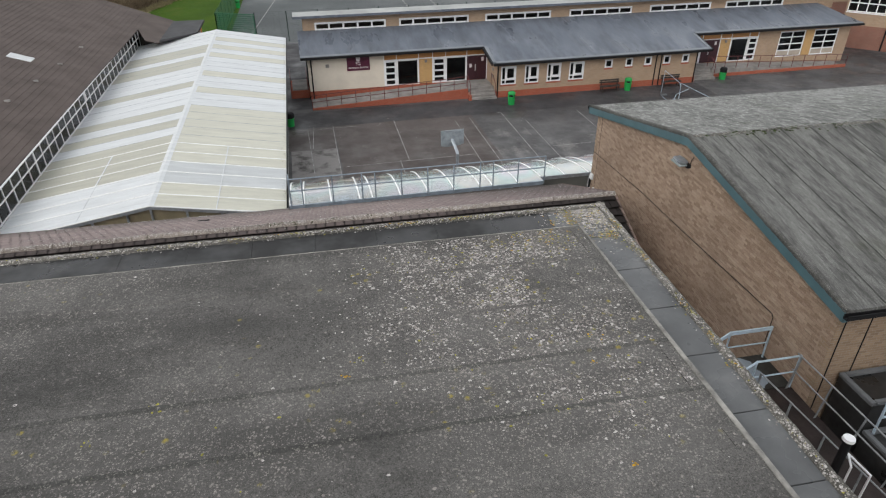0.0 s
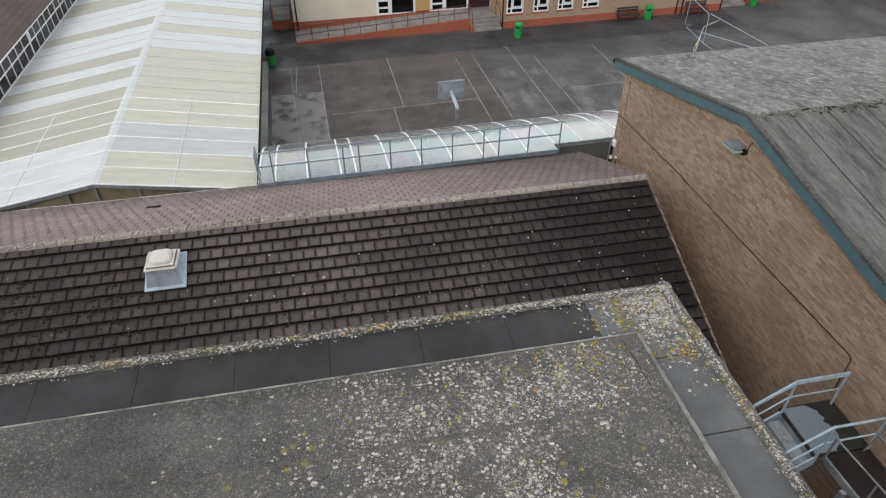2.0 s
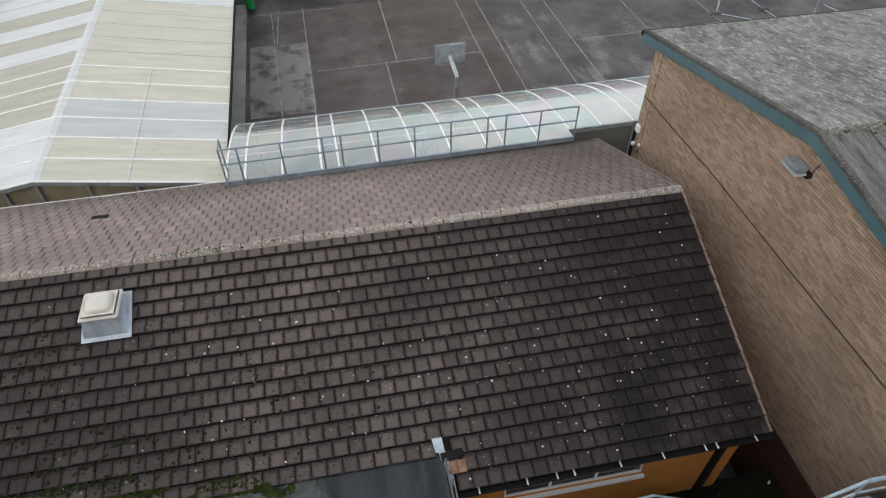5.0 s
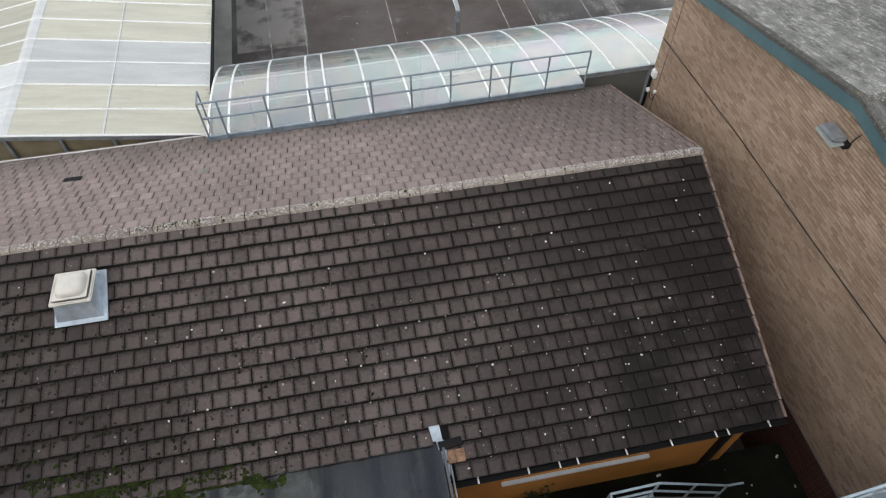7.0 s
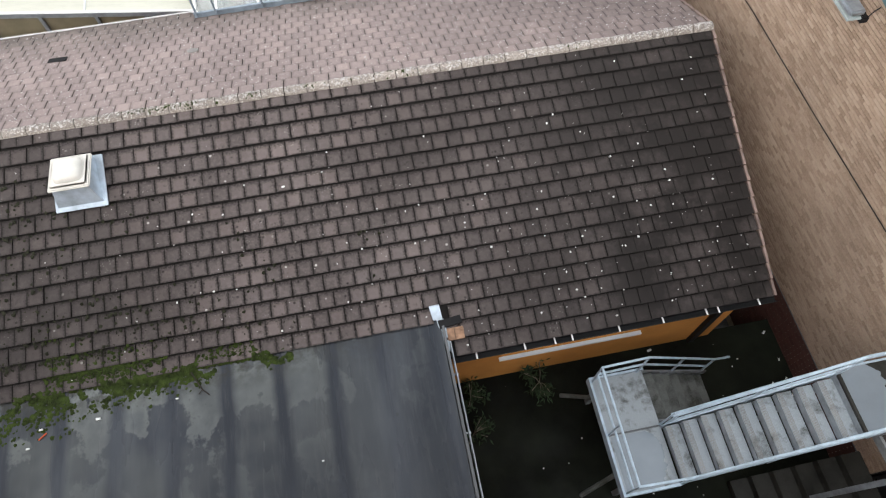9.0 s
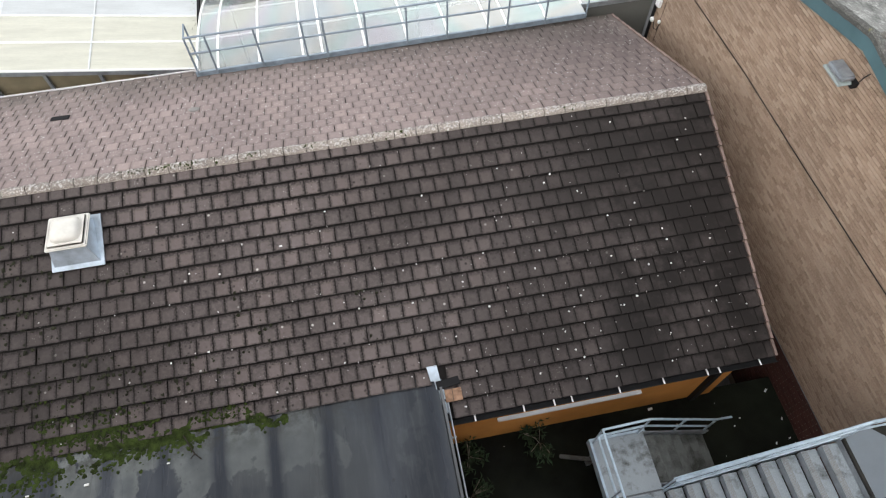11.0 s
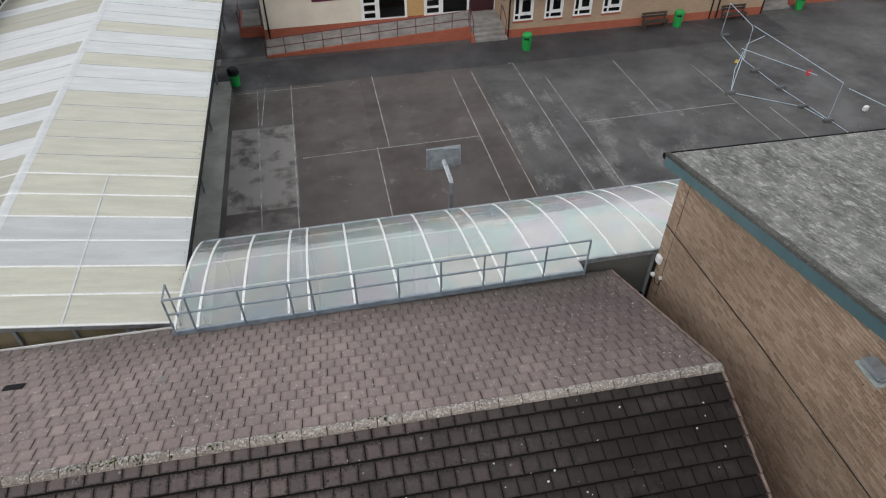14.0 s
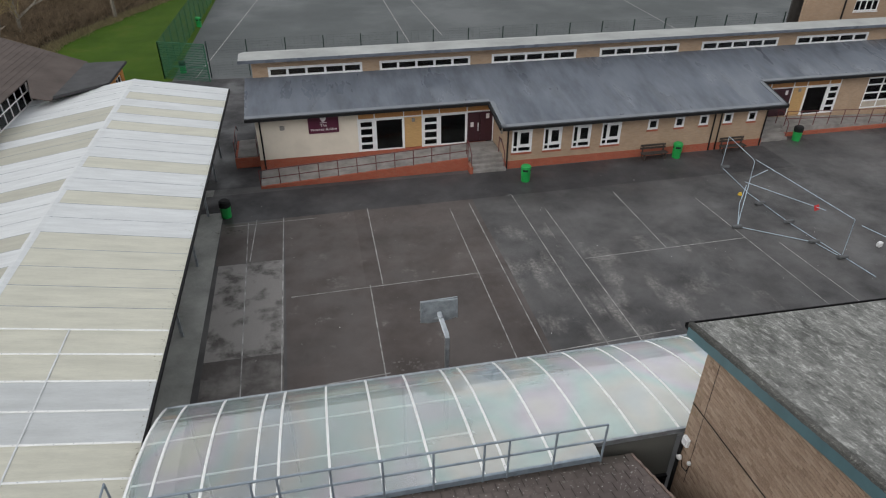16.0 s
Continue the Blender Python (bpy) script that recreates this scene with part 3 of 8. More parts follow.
def vault_sheet_material(name):
    """Ageing polycarbonate: mostly see-through, made milkier towards the hall for the sky's reflection, with a glossy
    skin and faint stress colours.
    """
    m, n, l, b = material(name)
    n.remove(b)
    tr, df, gl, lw = n.new("ShaderNodeBsdfTransparent"), n.new("ShaderNodeBsdfDiffuse"), n.new("ShaderNodeBsdfGlossy"), n.new("ShaderNodeLayerWeight")
    m1, m2 = n.new("ShaderNodeMixShader"), n.new("ShaderNodeMixShader")
    tr.inputs[0].default_value = (0.93, 0.94, 0.95, 1)
    tint = ramp(n, l, noise_tex(n, l, 0.42, 1, 0.4, (1.2, 0.7, 1)), [(0.25, (0.66, 0.82, 0.92)), (0.42, (0.90, 0.90, 0.84)), (0.52, (0.74, 0.90, 0.86)), (0.62, (0.88, 0.84, 0.90)), (0.75, (0.92, 0.92, 0.80))])
    l.new(tint, df.inputs[0])
    l.new(mix(n, l, 0.5, (1.0, 1.0, 1.0), tint), gl.inputs[0])
    gl.inputs["Roughness"].default_value = 0.09
    l.new(ramp(n, l, lw.outputs["Facing"], [(0.0, (0.05, 0.05, 0.05)), (0.45, (0.10, 0.10, 0.10)), (0.7, (0.26, 0.26, 0.26)), (0.88, (0.6, 0.6, 0.6)), (1.0, (1, 1, 1))]), m2.inputs[0])
    # milky share rises along x, standing in for sky reflected near the hall
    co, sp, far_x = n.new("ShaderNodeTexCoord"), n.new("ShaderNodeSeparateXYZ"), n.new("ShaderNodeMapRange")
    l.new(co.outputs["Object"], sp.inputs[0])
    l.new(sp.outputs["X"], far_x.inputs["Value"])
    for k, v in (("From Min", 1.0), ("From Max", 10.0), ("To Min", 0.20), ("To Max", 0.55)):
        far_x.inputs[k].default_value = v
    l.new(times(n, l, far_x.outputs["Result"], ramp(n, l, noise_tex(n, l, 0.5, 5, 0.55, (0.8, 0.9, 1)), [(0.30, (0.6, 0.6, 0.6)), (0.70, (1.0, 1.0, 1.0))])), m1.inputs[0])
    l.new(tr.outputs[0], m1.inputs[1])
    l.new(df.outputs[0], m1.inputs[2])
    l.new(m1.outputs[0], m2.inputs[1])
    l.new(gl.outputs[0], m2.inputs[2])
    l.new(m2.outputs[0], n["Material Output"].inputs[0])
    return m


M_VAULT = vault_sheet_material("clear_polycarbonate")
M_SHEETC = polycarbonate("cream_polycarbonate", (0.71, 0.70, 0.60), 1.0, 0.4, (0.5, 3, 1), 0.22)
# cream sheet darkened for the left slope: grime and the duller sky it faces
M_SHEETO = polycarbonate("grimy_shaded_polycarbonate", (0.57, 0.56, 0.475), 1.0, 0.42, (0.5, 3, 1), 0.22)
M_SHEETW = polycarbonate("white_polycarbonate", (0.80, 0.825, 0.835), 1.0, 0.38, (0.5, 3, 1), 0.22)
M_SHEETG = polycarbonate("bluish_polycarbonate", (0.66, 0.685, 0.69), 1.0, 0.38, (0.5, 3, 1), 0.22)
M_BAR = plain("white_glazing_bar", (0.80, 0.81, 0.80), 0.4, vary=0.05)


def grass_material():
    m, n, l, b = material("grass")
    c = ramp(n, l, noise_tex(n, l, 0.22, 6, 0.68), [(0.3, (0.028, 0.066, 0.003)), (0.55, (0.046, 0.098, 0.005)), (0.75, (0.078, 0.098, 0.012))])
    c = mix(n, l, ramp(n, l, noise_tex(n, l, 9, 5, 0.7), [(0.4, (0, 0, 0)), (0.8, (0.5, 0.5, 0.5))]), c, (0.045, 0.062, 0.008))
    l.new(c, b.inputs["Base Color"])
    b.inputs["Roughness"].default_value = 0.9
    b.inputs["Specular IOR Level"].default_value = 0.15
    bump(n, l, b, noise_tex(n, l, 18, 4, 0.7), 0.8, 0.04)
    return m


M_GRASS = grass_material()
M_DRYGRASS = plain("dry_grass", (0.26, 0.22, 0.12), 0.95, vary=0.3)
M_OLIVE = plain("olive_twigs", (0.30, 0.235, 0.125), 0.95, vary=0.3)
M_BARK = plain("bark", (0.25, 0.22, 0.18), 0.9, vary=0.3, scale=8)
M_BRUSH = plain("winter_brush", (0.215, 0.160, 0.105), 0.95, vary=0.45, scale=1.5)
M_LEAFLITTER = plain("leaf_litter", (0.115, 0.086, 0.058), 0.95, vary=0.4, scale=1.2)
M_LEAF = plain("weed_leaf", (0.035, 0.06, 0.028), 0.8, vary=0.3)


# ---- mesh helpers ----
def box(bm, x0, x1, y0, y1, z0, z1, m=None):
    t = Matrix.Translation(((x0 + x1) / 2, (y0 + y1) / 2, (z0 + z1) / 2)) @ Matrix.Diagonal((x1 - x0, y1 - y0, z1 - z0, 1))
    bmesh.ops.create_cube(bm, size=1, matrix=(m @ t) if m else t)


def prism(bm, outline, place, depth):
    """A flat outline of 3D points, pushed out by the vector depth."""
    vs = [bm.verts.new(p) for p in outline]
    f = bm.faces.new(vs)
    r = bmesh.ops.extrude_face_region(bm, geom=[f])
    bmesh.ops.translate(bm, vec=depth, verts=[v for v in r["geom"] if isinstance(v, bmesh.types.BMVert)])
    bmesh.ops.recalc_face_normals(bm, faces=bm.faces)


def tube(bm, points, r, seg=8):
    for a, b in zip(points, points[1:]):
        a, b = Vector(a), Vector(b)
        d = b - a
        if d.length < 1e-6:
            continue
        m = Matrix.Translation((a + b) / 2) @ d.to_track_quat("Z", "Y").to_matrix().to_4x4()
        bmesh.ops.create_cone(bm, cap_ends=True, segments=seg, radius1=r, radius2=r, depth=d.length + r * 0.6, matrix=m)


def cone(bm, x, y, z0, z1, r0, r1, seg=16):
    bmesh.ops.create_cone(bm, cap_ends=True, segments=seg, radius1=r0, radius2=r1, depth=z1 - z0, matrix=Matrix.Translation((x, y, (z0 + z1) / 2)))


def link(name, bm, mat, bevel=0.0, smooth=False):
    if bevel:
        bmesh.ops.bevel(bm, geom=bm.edges[:], offset=bevel, segments=2, affect="EDGES", clamp_overlap=True)
    me = bpy.data.meshes.new(name)
    bm.to_mesh(me)
    bm.free()
    me.materials.append(mat)
    if smooth:
        me.polygons.foreach_set("use_smooth", [True] * len(me.polygons))
    return new(name, me)


def part(name, bm, mat, parent, label="", bevel=0.0, smooth=False):
    ob = link(name, bm, mat, bevel, smooth)
    ob.parent = parent
    if label:
        tagged(ob, label)
    return ob


def part_each(name, bm, mat, parent, label=""):
    """Links every loose piece of a bmesh as a part of its own."""
    todo = set(bm.faces)
    while todo:
        stack, piece = [todo.pop()], []
        while stack:
            f = stack.pop()
            piece.append(f)
            for e in f.edges:
                for g in e.link_faces:
                    if g in todo:
                        todo.remove(g)
                        stack.append(g)
        keep = {}
        one = bmesh.new()
        for f in piece:
            for v in f.verts:
                if v not in keep:
                    keep[v] = one.verts.new(v.co)
            one.faces.new([keep[v] for v in f.verts])
        part(name, one, mat, parent, label)
    bm.free()


def thing(name, label, category, at=None, group="", kind=""):
    ob = new(name)
    if at is not None:
        ob.matrix_basis = at
    return tagged(ob, label, category, group, kind)


def from_lists(name, verts, faces, mat, parent=None, smooth=False):
    me = bpy.data.meshes.new(name)
    me.from_pydata(verts, [], faces)
    me.materials.append(mat)
    me.update()
    ob = new(name, me)
    if parent:
        ob.parent = parent
    return ob


BOXF = [(0, 3, 2, 1), (4, 5, 6, 7), (0, 1, 5, 4), (1, 2, 6, 5), (2, 3, 7, 6), (3, 0, 4, 7)]


def holed_wall(bm, x0, x1, z0, z1, y0, y1, holes):
    """A wall along x with thickness y0..y1, in one piece; holes are (x0, x1, z0, z1) and go through."""
    xs = sorted({x0, x1, *[h[0] for h in holes], *[h[1] for h in holes]})
    zs = sorted({z0, z1, *[h[2] for h in holes], *[h[3] for h in holes]})
    made = {}

    def corner(i, j, y):
        if (i, j, y) not in made:
            made[i, j, y] = bm.verts.new((xs[i], y, zs[j]))
        return made[i, j, y]

    def solid(i, j):
        if not (0 <= i < len(xs) - 1 and 0 <= j < len(zs) - 1):
            return False
        cx, cz = (xs[i] + xs[i + 1]) / 2, (zs[j] + zs[j + 1]) / 2
        return not any(a < cx < b and c < cz < d for a, b, c, d in holes)
    for i in range(len(xs) - 1):
        for j in range(len(zs) - 1):
            if not solid(i, j):
                continue
            for y in (y0, y1):
                q = [corner(i, j, y), corner(i + 1, j, y), corner(i + 1, j + 1, y), corner(i, j + 1, y)]
                bm.faces.new(q if y == y0 else q[::-1])
            for di, dj, a, b in ((-1, 0, (i, j + 1), (i, j)), (1, 0, (i + 1, j), (i + 1, j + 1)), (0, -1, (i, j), (i + 1, j)), (0, 1, (i + 1, j + 1), (i, j + 1))):
                if not solid(i + di, j + dj):
                    bm.faces.new([corner(*a, y0), corner(*a, y1), corner(*b, y1), corner(*b, y0)])
    bmesh.ops.recalc_face_normals(bm, faces=bm.faces)


# ---- ground ----
def sheet(name, x0, x1, y0, y1, z, mat, label, category="ground", kind="structure", turn=0.0, pivot=(0, 0)):
    bm = bmesh.new()
    corners = [(x0, y0), (x1, y0), (x1, y1), (x0, y1)]
    vs = []
    for x, y in corners:
        dx, dy = x - pivot[0], y - pivot[1]
        a = radians(turn)
        vs.append(bm.verts.new((pivot[0] + dx * math.cos(a) - dy * math.sin(a), pivot[1] + dx * math.sin(a) + dy * math.cos(a), z)))
    bm.faces.new(vs)
    return tagged(link(name, bm, mat), label, category, kind=kind)


sheet("ground", -2500, 2500, -2500, 2500, 0.0, M_GROUND, "dark damp tarmac ground of the school yard")
sheet("court_surface", 0.75, 10.9, 26.0, 44.6, 0.004, M_COURT, "brown-black tarmac playground court", turn=1.6, pivot=(5, 38))
sheet("worn_patch", -2.28, 0.72, 33.6, 40.3, 0.004, M_WORN, "worn grey tarmac patch with dark stains", turn=1.2, pivot=(0, 36))
sheet("worn_patch", -2.28, 0.72, 27.0, 33.58, 0.004, M_WORNDARK, "dark stained tarmac below the worn patch", turn=1.2, pivot=(0, 36))
sheet("court_repair", 4.28, 4.99, 37.5, 44.55, 0.007, M_COURTDARK, "darker strip of repaired tarmac beside a court line", turn=0.8, pivot=(4.99, 37.5))
sheet("court_repair", 4.50, 10.78, 26.0, 37.38, 0.007, M_COURTDARK, "darker brown half of the playground court", turn=0.9, pivot=(4.5, 37.4))
sheet("worn_patch", -2.4, 0.72, 40.32, 44.2, 0.004, M_COURT, "dark tarmac strip beside the playground court", turn=1.2, pivot=(0, 36))
sheet("scuffed_strip", 10.92, 14.0, 27.0, 41.5, 0.004, M_SCUFF, "scuffed tarmac strip with pale chalky marks", turn=1.6, pivot=(12, 38))
sheet("scuffed_strip", 14.1, 21.5, 27.0, 39.2, 0.004, M_SCUFF, "scuffed tarmac strip with pale chalky marks", turn=1.6, pivot=(12, 38))
sheet("edge_path", -4.3, -2.50, 24.0, 45.5, 0.008, M_PAVE, "pale grey path edge under the canopy", turn=0.8, pivot=(-3, 36))
sheet("under_canopy_floor", -13.0, -3.4, 24.0, 54.0, 0.004, M_PAVE, "grey tarmac floor below the canopy")
sheet("yard_floor", 2.6, 10.78, -8.0, 13.2, 1.90, M_YARD, "wet mossy yard floor, darkened for the shade between the buildings")
sheet("grass_field", -400, -9.0, 69.0, 400, 0.01, M_GRASS, "mown green grass field beside the ball court", "grass")
sheet("ball_court", -9.0, 62.0, 69.0, 118.0, 0.006, M_FARCOURT, "smooth grey ball court with painted lines", "court")
sheet("grass_field", 62, 400, 118.0, 400, 0.01, M_GRASS, "mown green grass beyond the ball court", "grass")


def line(x0, y0, x1, y1, w=0.048, z=0.012):
    a, b = Vector((x0, y0, 0)), Vector((x1, y1, 0))
    s = (b - a).normalized().cross(Vector((0, 0, 1))) * w / 2
    bm = bmesh.new()
    bm.faces.new([bm.verts.new((p.x, p.y, z)) for p in (a - s, a + s, b + s, b - s)][::-1])
    for f in bm.faces:
        if f.normal.z < 0:
            f.normal_flip()
    return tagged(link("painted_line", bm, M_LINE), "faded white painted line on the tarmac", "marking", "court markings", "structure")


for x0, y0, x1, y1 in ((-0.63, 29.5, -1.26, 44.1), (-0.85, 44.4, -0.95, 40.4), (0.76, 29.5, 0.51, 44.4), (4.55, 29.0, 4.45, 37.5), (5.02, 37.5, 4.92, 44.6), (0.99, 37.2, 9.38, 37.57),
                       (9.62, 29.5, 9.3, 43.8), (10.86, 29.5, 10.45, 44.2), (13.42, 29.0, 13.01, 44.8), (14.85, 29.0, 14.37, 42.9), (18.96, 38.0, 18.78, 44.1), (14.69, 37.85, 23.34, 38.23),
                       (-2.37, 43.89, 2.2, 44.05), (23.9, 30.0, 23.0, 42.6), (25.35, 30.5, 24.72, 37.5), (13.0, 44.8, 12.75, 44.75), (10.9, 31.8, 16.4, 32.2), (-2.6, 31.2, 4.7, 31.75)):
    line(x0, y0, x1, y1)
for x0, y0, x1, y1 in ((-7.2, 69.5, -2.2, 117), (12.0, 70, 11.0, 117), (15.5, 80, 14.0, 117), (-2.2, 100, 60, 101), (40, 70, 42, 117)):
    line(x0, y0, x1, y1, 0.10)

sheet("wet_tarmac_strip", -15.5, 31.0, 44.75, 48.0, 0.006, M_WETTAR, "dark damp tarmac along the classroom block", turn=1.8, pivot=(13.45, 48.1))
sheet("wet_tarmac_strip", -9.0, 3.0, 48.3, 68.95, 0.006, M_WETTAR, "dark damp tarmac between the canopy and the classroom block")

# ---- the near building with the flat felt roof ----
flat = thing("flat_roof_building", "tall building with a flat mineral-felt roof spotted with lichen", "building")
bm = bmesh.new()
box(bm, -24, 4.50, -22, 9.12, 0, 11.40)
part("wall", bm, M_OLDRED, flat)
bm = bmesh.new()
box(bm, -24.05, 4.60, -22.1, 9.22, 11.40, 11.50)
part("roof_slab", bm, M_CEMENT, flat)
bm = bmesh.new()
vs = [(-24, -22, 12.3), (3.88, -22, 12.3), (3.88, 8.50, 11.565), (-24, 8.50, 11.565)]
prism(bm, vs, None, (0, 0, -0.06))
part("felt_roof", bm, M_FELT, flat, "grey mineral felt speckled with pale and yellow lichen")


def laps(y):
    return 11.565 + (8.50 - y) * (12.3 - 11.565) / 30.5


for y in (7.6, 6.55, 5.52, 4.66, 3.6, 2.5):
    bm = bmesh.new()
    k = (random.random() - 0.5) * 0.12
    prism(bm, [(-24, y - 0.06 + k, laps(y - 0.06 + k) + 0.003), (3.87, y - 0.06, laps(y - 0.06) + 0.003), (3.87, y, laps(y) + 0.011), (-24, y + k, laps(y + k) + 0.011)], None, (0, 0, -0.02))
    part("felt_lap", bm, M_FELTDARK if y in (5.52, 4.66, 2.5) else M_FELT, flat)
# the smooth strip along the edges, in lengths with lapped joints
for i in range(22):
    x1 = 3.51 - 0.965 * i
    bm = bmesh.new()
    box(bm, x1 - 0.961, x1, 8.52, 9.10, 11.50, 11.534 + 0.001 * (i % 2))
    part("edge_strip", bm, M_GUTTER, flat)
bm = bmesh.new()
box(bm, 3.515, 4.46, 8.15, 9.10, 11.50, 11.535)
part("edge_strip", bm, M_PALESTRIP, flat, "corner piece overgrown with lichen")
for i in range(24):
    y1 = 8.14 - 0.96 * i
    bm = bmesh.new()
    box(bm, 3.92, 4.46, y1 - 0.95, y1, 11.50, 11.535)
    part("edge_strip", bm, M_PALESTRIP, flat, bevel=0.004)
bm = bmesh.new()
tube(bm, [(-24, 8.505, 11.562), (3.90, 8.505, 11.562)], 0.011, 6)
part("felt_edge_bead", bm, M_PALEBEAD, flat, "pale bead along the felt edge")
bm = bmesh.new()
prism(bm, [(3.90, 8.5, 11.50), (3.90, 8.5, 11.57), (3.90, -22, 12.30), (3.90, -22, 11.50)], None, (-0.02, 0, 0))
part("felt_upstand", bm, M_CEMENT, flat)


bm = bmesh.new()
prism(bm, [(3.875, 8.5, laps(8.5) + 0.012), (3.915, 8.5, laps(8.5) + 0.004), (3.935, 5.0, laps(5) + 0.002), (3.935, -22, laps(-22) + 0.002), (3.87, -22, laps(-22) + 0.012), (3.87, 5.0, laps(5) + 0.012)], None, (0, 0, -0.03))
part("felt_edge_bead", bm, M_PALEBEAD, flat, "cream worn edge of the felt upstand")
bm = bmesh.new()
crack = [(3.70 + 0.05 * noise.noise(Vector((0.0, 1.1 * q, 3.0))) + 0.01 * noise.noise(Vector((9.0, 9 * q, 1.0))), q) for q in [8.4 - 0.06 * k for k in range(130)]]
for (xa, ya), (xb, yb) in zip(crack, crack[1:]):
    if noise.noise(Vector((2.0, 1.3 * ya, 8.0))) < -0.05:
        continue
    w = 0.002 + 0.004 * abs(noise.noise(Vector((5.0, 3 * ya, 0))))
    bm.faces.new([bm.verts.new(p) for p in ((xa - w, ya, laps(ya) + 0.0125), (xb - w, yb, laps(yb) + 0.0125), (xb + w, yb, laps(yb) + 0.0125), (xa + w, ya, laps(ya) + 0.0125))])
part("felt_crack", bm, M_UNDER, flat, "dark ragged split along the felt edge")


def rim(points_from, points_to, side):
    """The raised outer kerb, knobbly with lichen."""
    bm = bmesh.new()
    a, b = Vector(points_from), Vector(points_to)
    n = int((b - a).length / 0.055)
    rows = []
    for i in range(n + 1):
        p = a.lerp(b, i / n)
        row = []
        for k, (o, h) in enumerate(((0.0, -0.06), (0.0, 0.035), (0.035, 0.07), (0.10, 0.072), (0.14, 0.035), (0.15, 0.0))):
            jit = Vector((random.uniform(-1, 1), random.uniform(-1, 1), random.uniform(-1, 1))) * (0.006 if 0 < k < 5 else 0.0)
            row.append(bm.verts.new(p + Vector(side) * o + Vector((0, 0, h)) + jit))
        rows.append(row)
    for r, s in zip(rows, rows[1:]):
        for k in range(5):
            bm.faces.new((r[k], r[k + 1], s[k + 1], s[k]))
    bmesh.ops.recalc_face_normals(bm, faces=bm.faces)
    return bm


part("lichen_kerb", rim((4.60, 9.22, 11.50), (-14, 9.22, 11.50), (0, -1, 0)), M_RIM, flat, "kerb crusted with white and yellow lichen")
part("lichen_kerb", rim((4.60, 9.22, 11.50), (4.60, -4, 11.50), (-1, 0, 0)), M_RIM, flat, "kerb crusted with white and yellow lichen")


def flake(v, f, x, y, z, r, ring=False, slope=0.0):
    """A ragged crust lying on a surface: a blob, or a ring with a bare heart."""
    k, n = len(v), 7
    a0 = random.uniform(0, 6.28)
    sx = random.uniform(0.7, 1.4)
    for j in range(n):
        a = a0 + j * 2 * math.pi / n
        q = r * random.uniform(0.60, 1.30)
        dy = q * math.sin(a)
        v.append((x + q * sx * math.cos(a), y + dy, z + 0.0012 + dy * slope))
    if ring:
        for j in range(n):
            a = a0 + j * 2 * math.pi / n
            q = r * random.uniform(0.40, 0.62)
            dy = q * math.sin(a)
            v.append((x + q * sx * math.cos(a), y + dy, z + 0.003 + dy * slope))
        for j in range(n):
            f.append((k + j, k + (j + 1) % n, k + n + (j + 1) % n, k + n + j))
    else:
        v.append((x, y, z + 0.004))
        for j in range(n):
            f.append((k + j, k + (j + 1) % n, k + n))


crusts = {m: ([], []) for m in ("white", "grey", "yellow", "orange")}
CENTRES = [(3.1, 8.0, 0.5), (2.5, 7.3, 0.7), (1.3, 8.0, 0.6), (1.9, 6.5, 0.8), (0.9, 7.2, 0.8), (2.9, 6.1, 0.6), (1.6, 7.6, 0.6), (2.2, 5.6, 0.7), (1.2, 6.2, 0.7), (2.9, 4.9, 0.5), (2.4, 8.1, 0.5), (2.0, 7.0, 0.5)]
for i in range(25000):
    if random.random() < 0.93:
        cx, cy, s = random.choice(CENTRES)
        x, y = random.gauss(cx, s), random.gauss(cy, s * 0.8)
    else:
        x, y = random.uniform(-8, 3.85), random.uniform(0.5, 8.45)
    if not (-9 < x < 3.84 and -1 < y < 8.46) or noise.noise(Vector((x * 1.6, y * 1.6, 4.0))) + 0.7 * noise.noise(Vector((x * 6, y * 6, 1.0))) < random.uniform(-0.5, 0.35):
        continue
    kind = random.choices(("white", "grey", "yellow"), (0.40, 0.575, 0.025))[0]
    flake(*crusts[kind], x, y, laps(y) + 0.002, random.choice((0.004, 0.005, 0.006, 0.008, 0.011, 0.017)), random.random() < 0.3)
for cx, cy, s, n, kinds in ((3.35, 8.2, 0.20, 55, "yellow yellow orange"), (2.75, 8.2, 0.18, 14, "yellow orange"), (3.0, 7.9, 0.25, 26, "yellow"), (2.0, 8.15, 0.2, 10, "yellow"), (0.1, 5.87, 0.03, 6, "orange yellow"), (-0.08, 5.61, 0.03, 5, "orange"), (3.01, 5.77, 0.05, 7, "yellow orange"),
                            (2.81, 5.28, 0.03, 5, "orange"), (2.03, 4.81, 0.04, 5, "yellow"), (2.17, 4.57, 0.06, 7, "yellow"), (2.61, 3.78, 0.03, 5, "orange"), (-2.72, 5.12, 0.05, 5, "yellow"), (-2.1, 5.5, 0.04, 4, "yellow"), (2.3, 7.0, 0.3, 12, "yellow")):
    for i in range(n):
        x, y = min(3.83, random.gauss(cx, s)), min(8.45, random.gauss(cy, s))
        flake(*crusts[random.choice(kinds.split())], x, y, laps(y) + 0.003, random.uniform(0.007, 0.018))
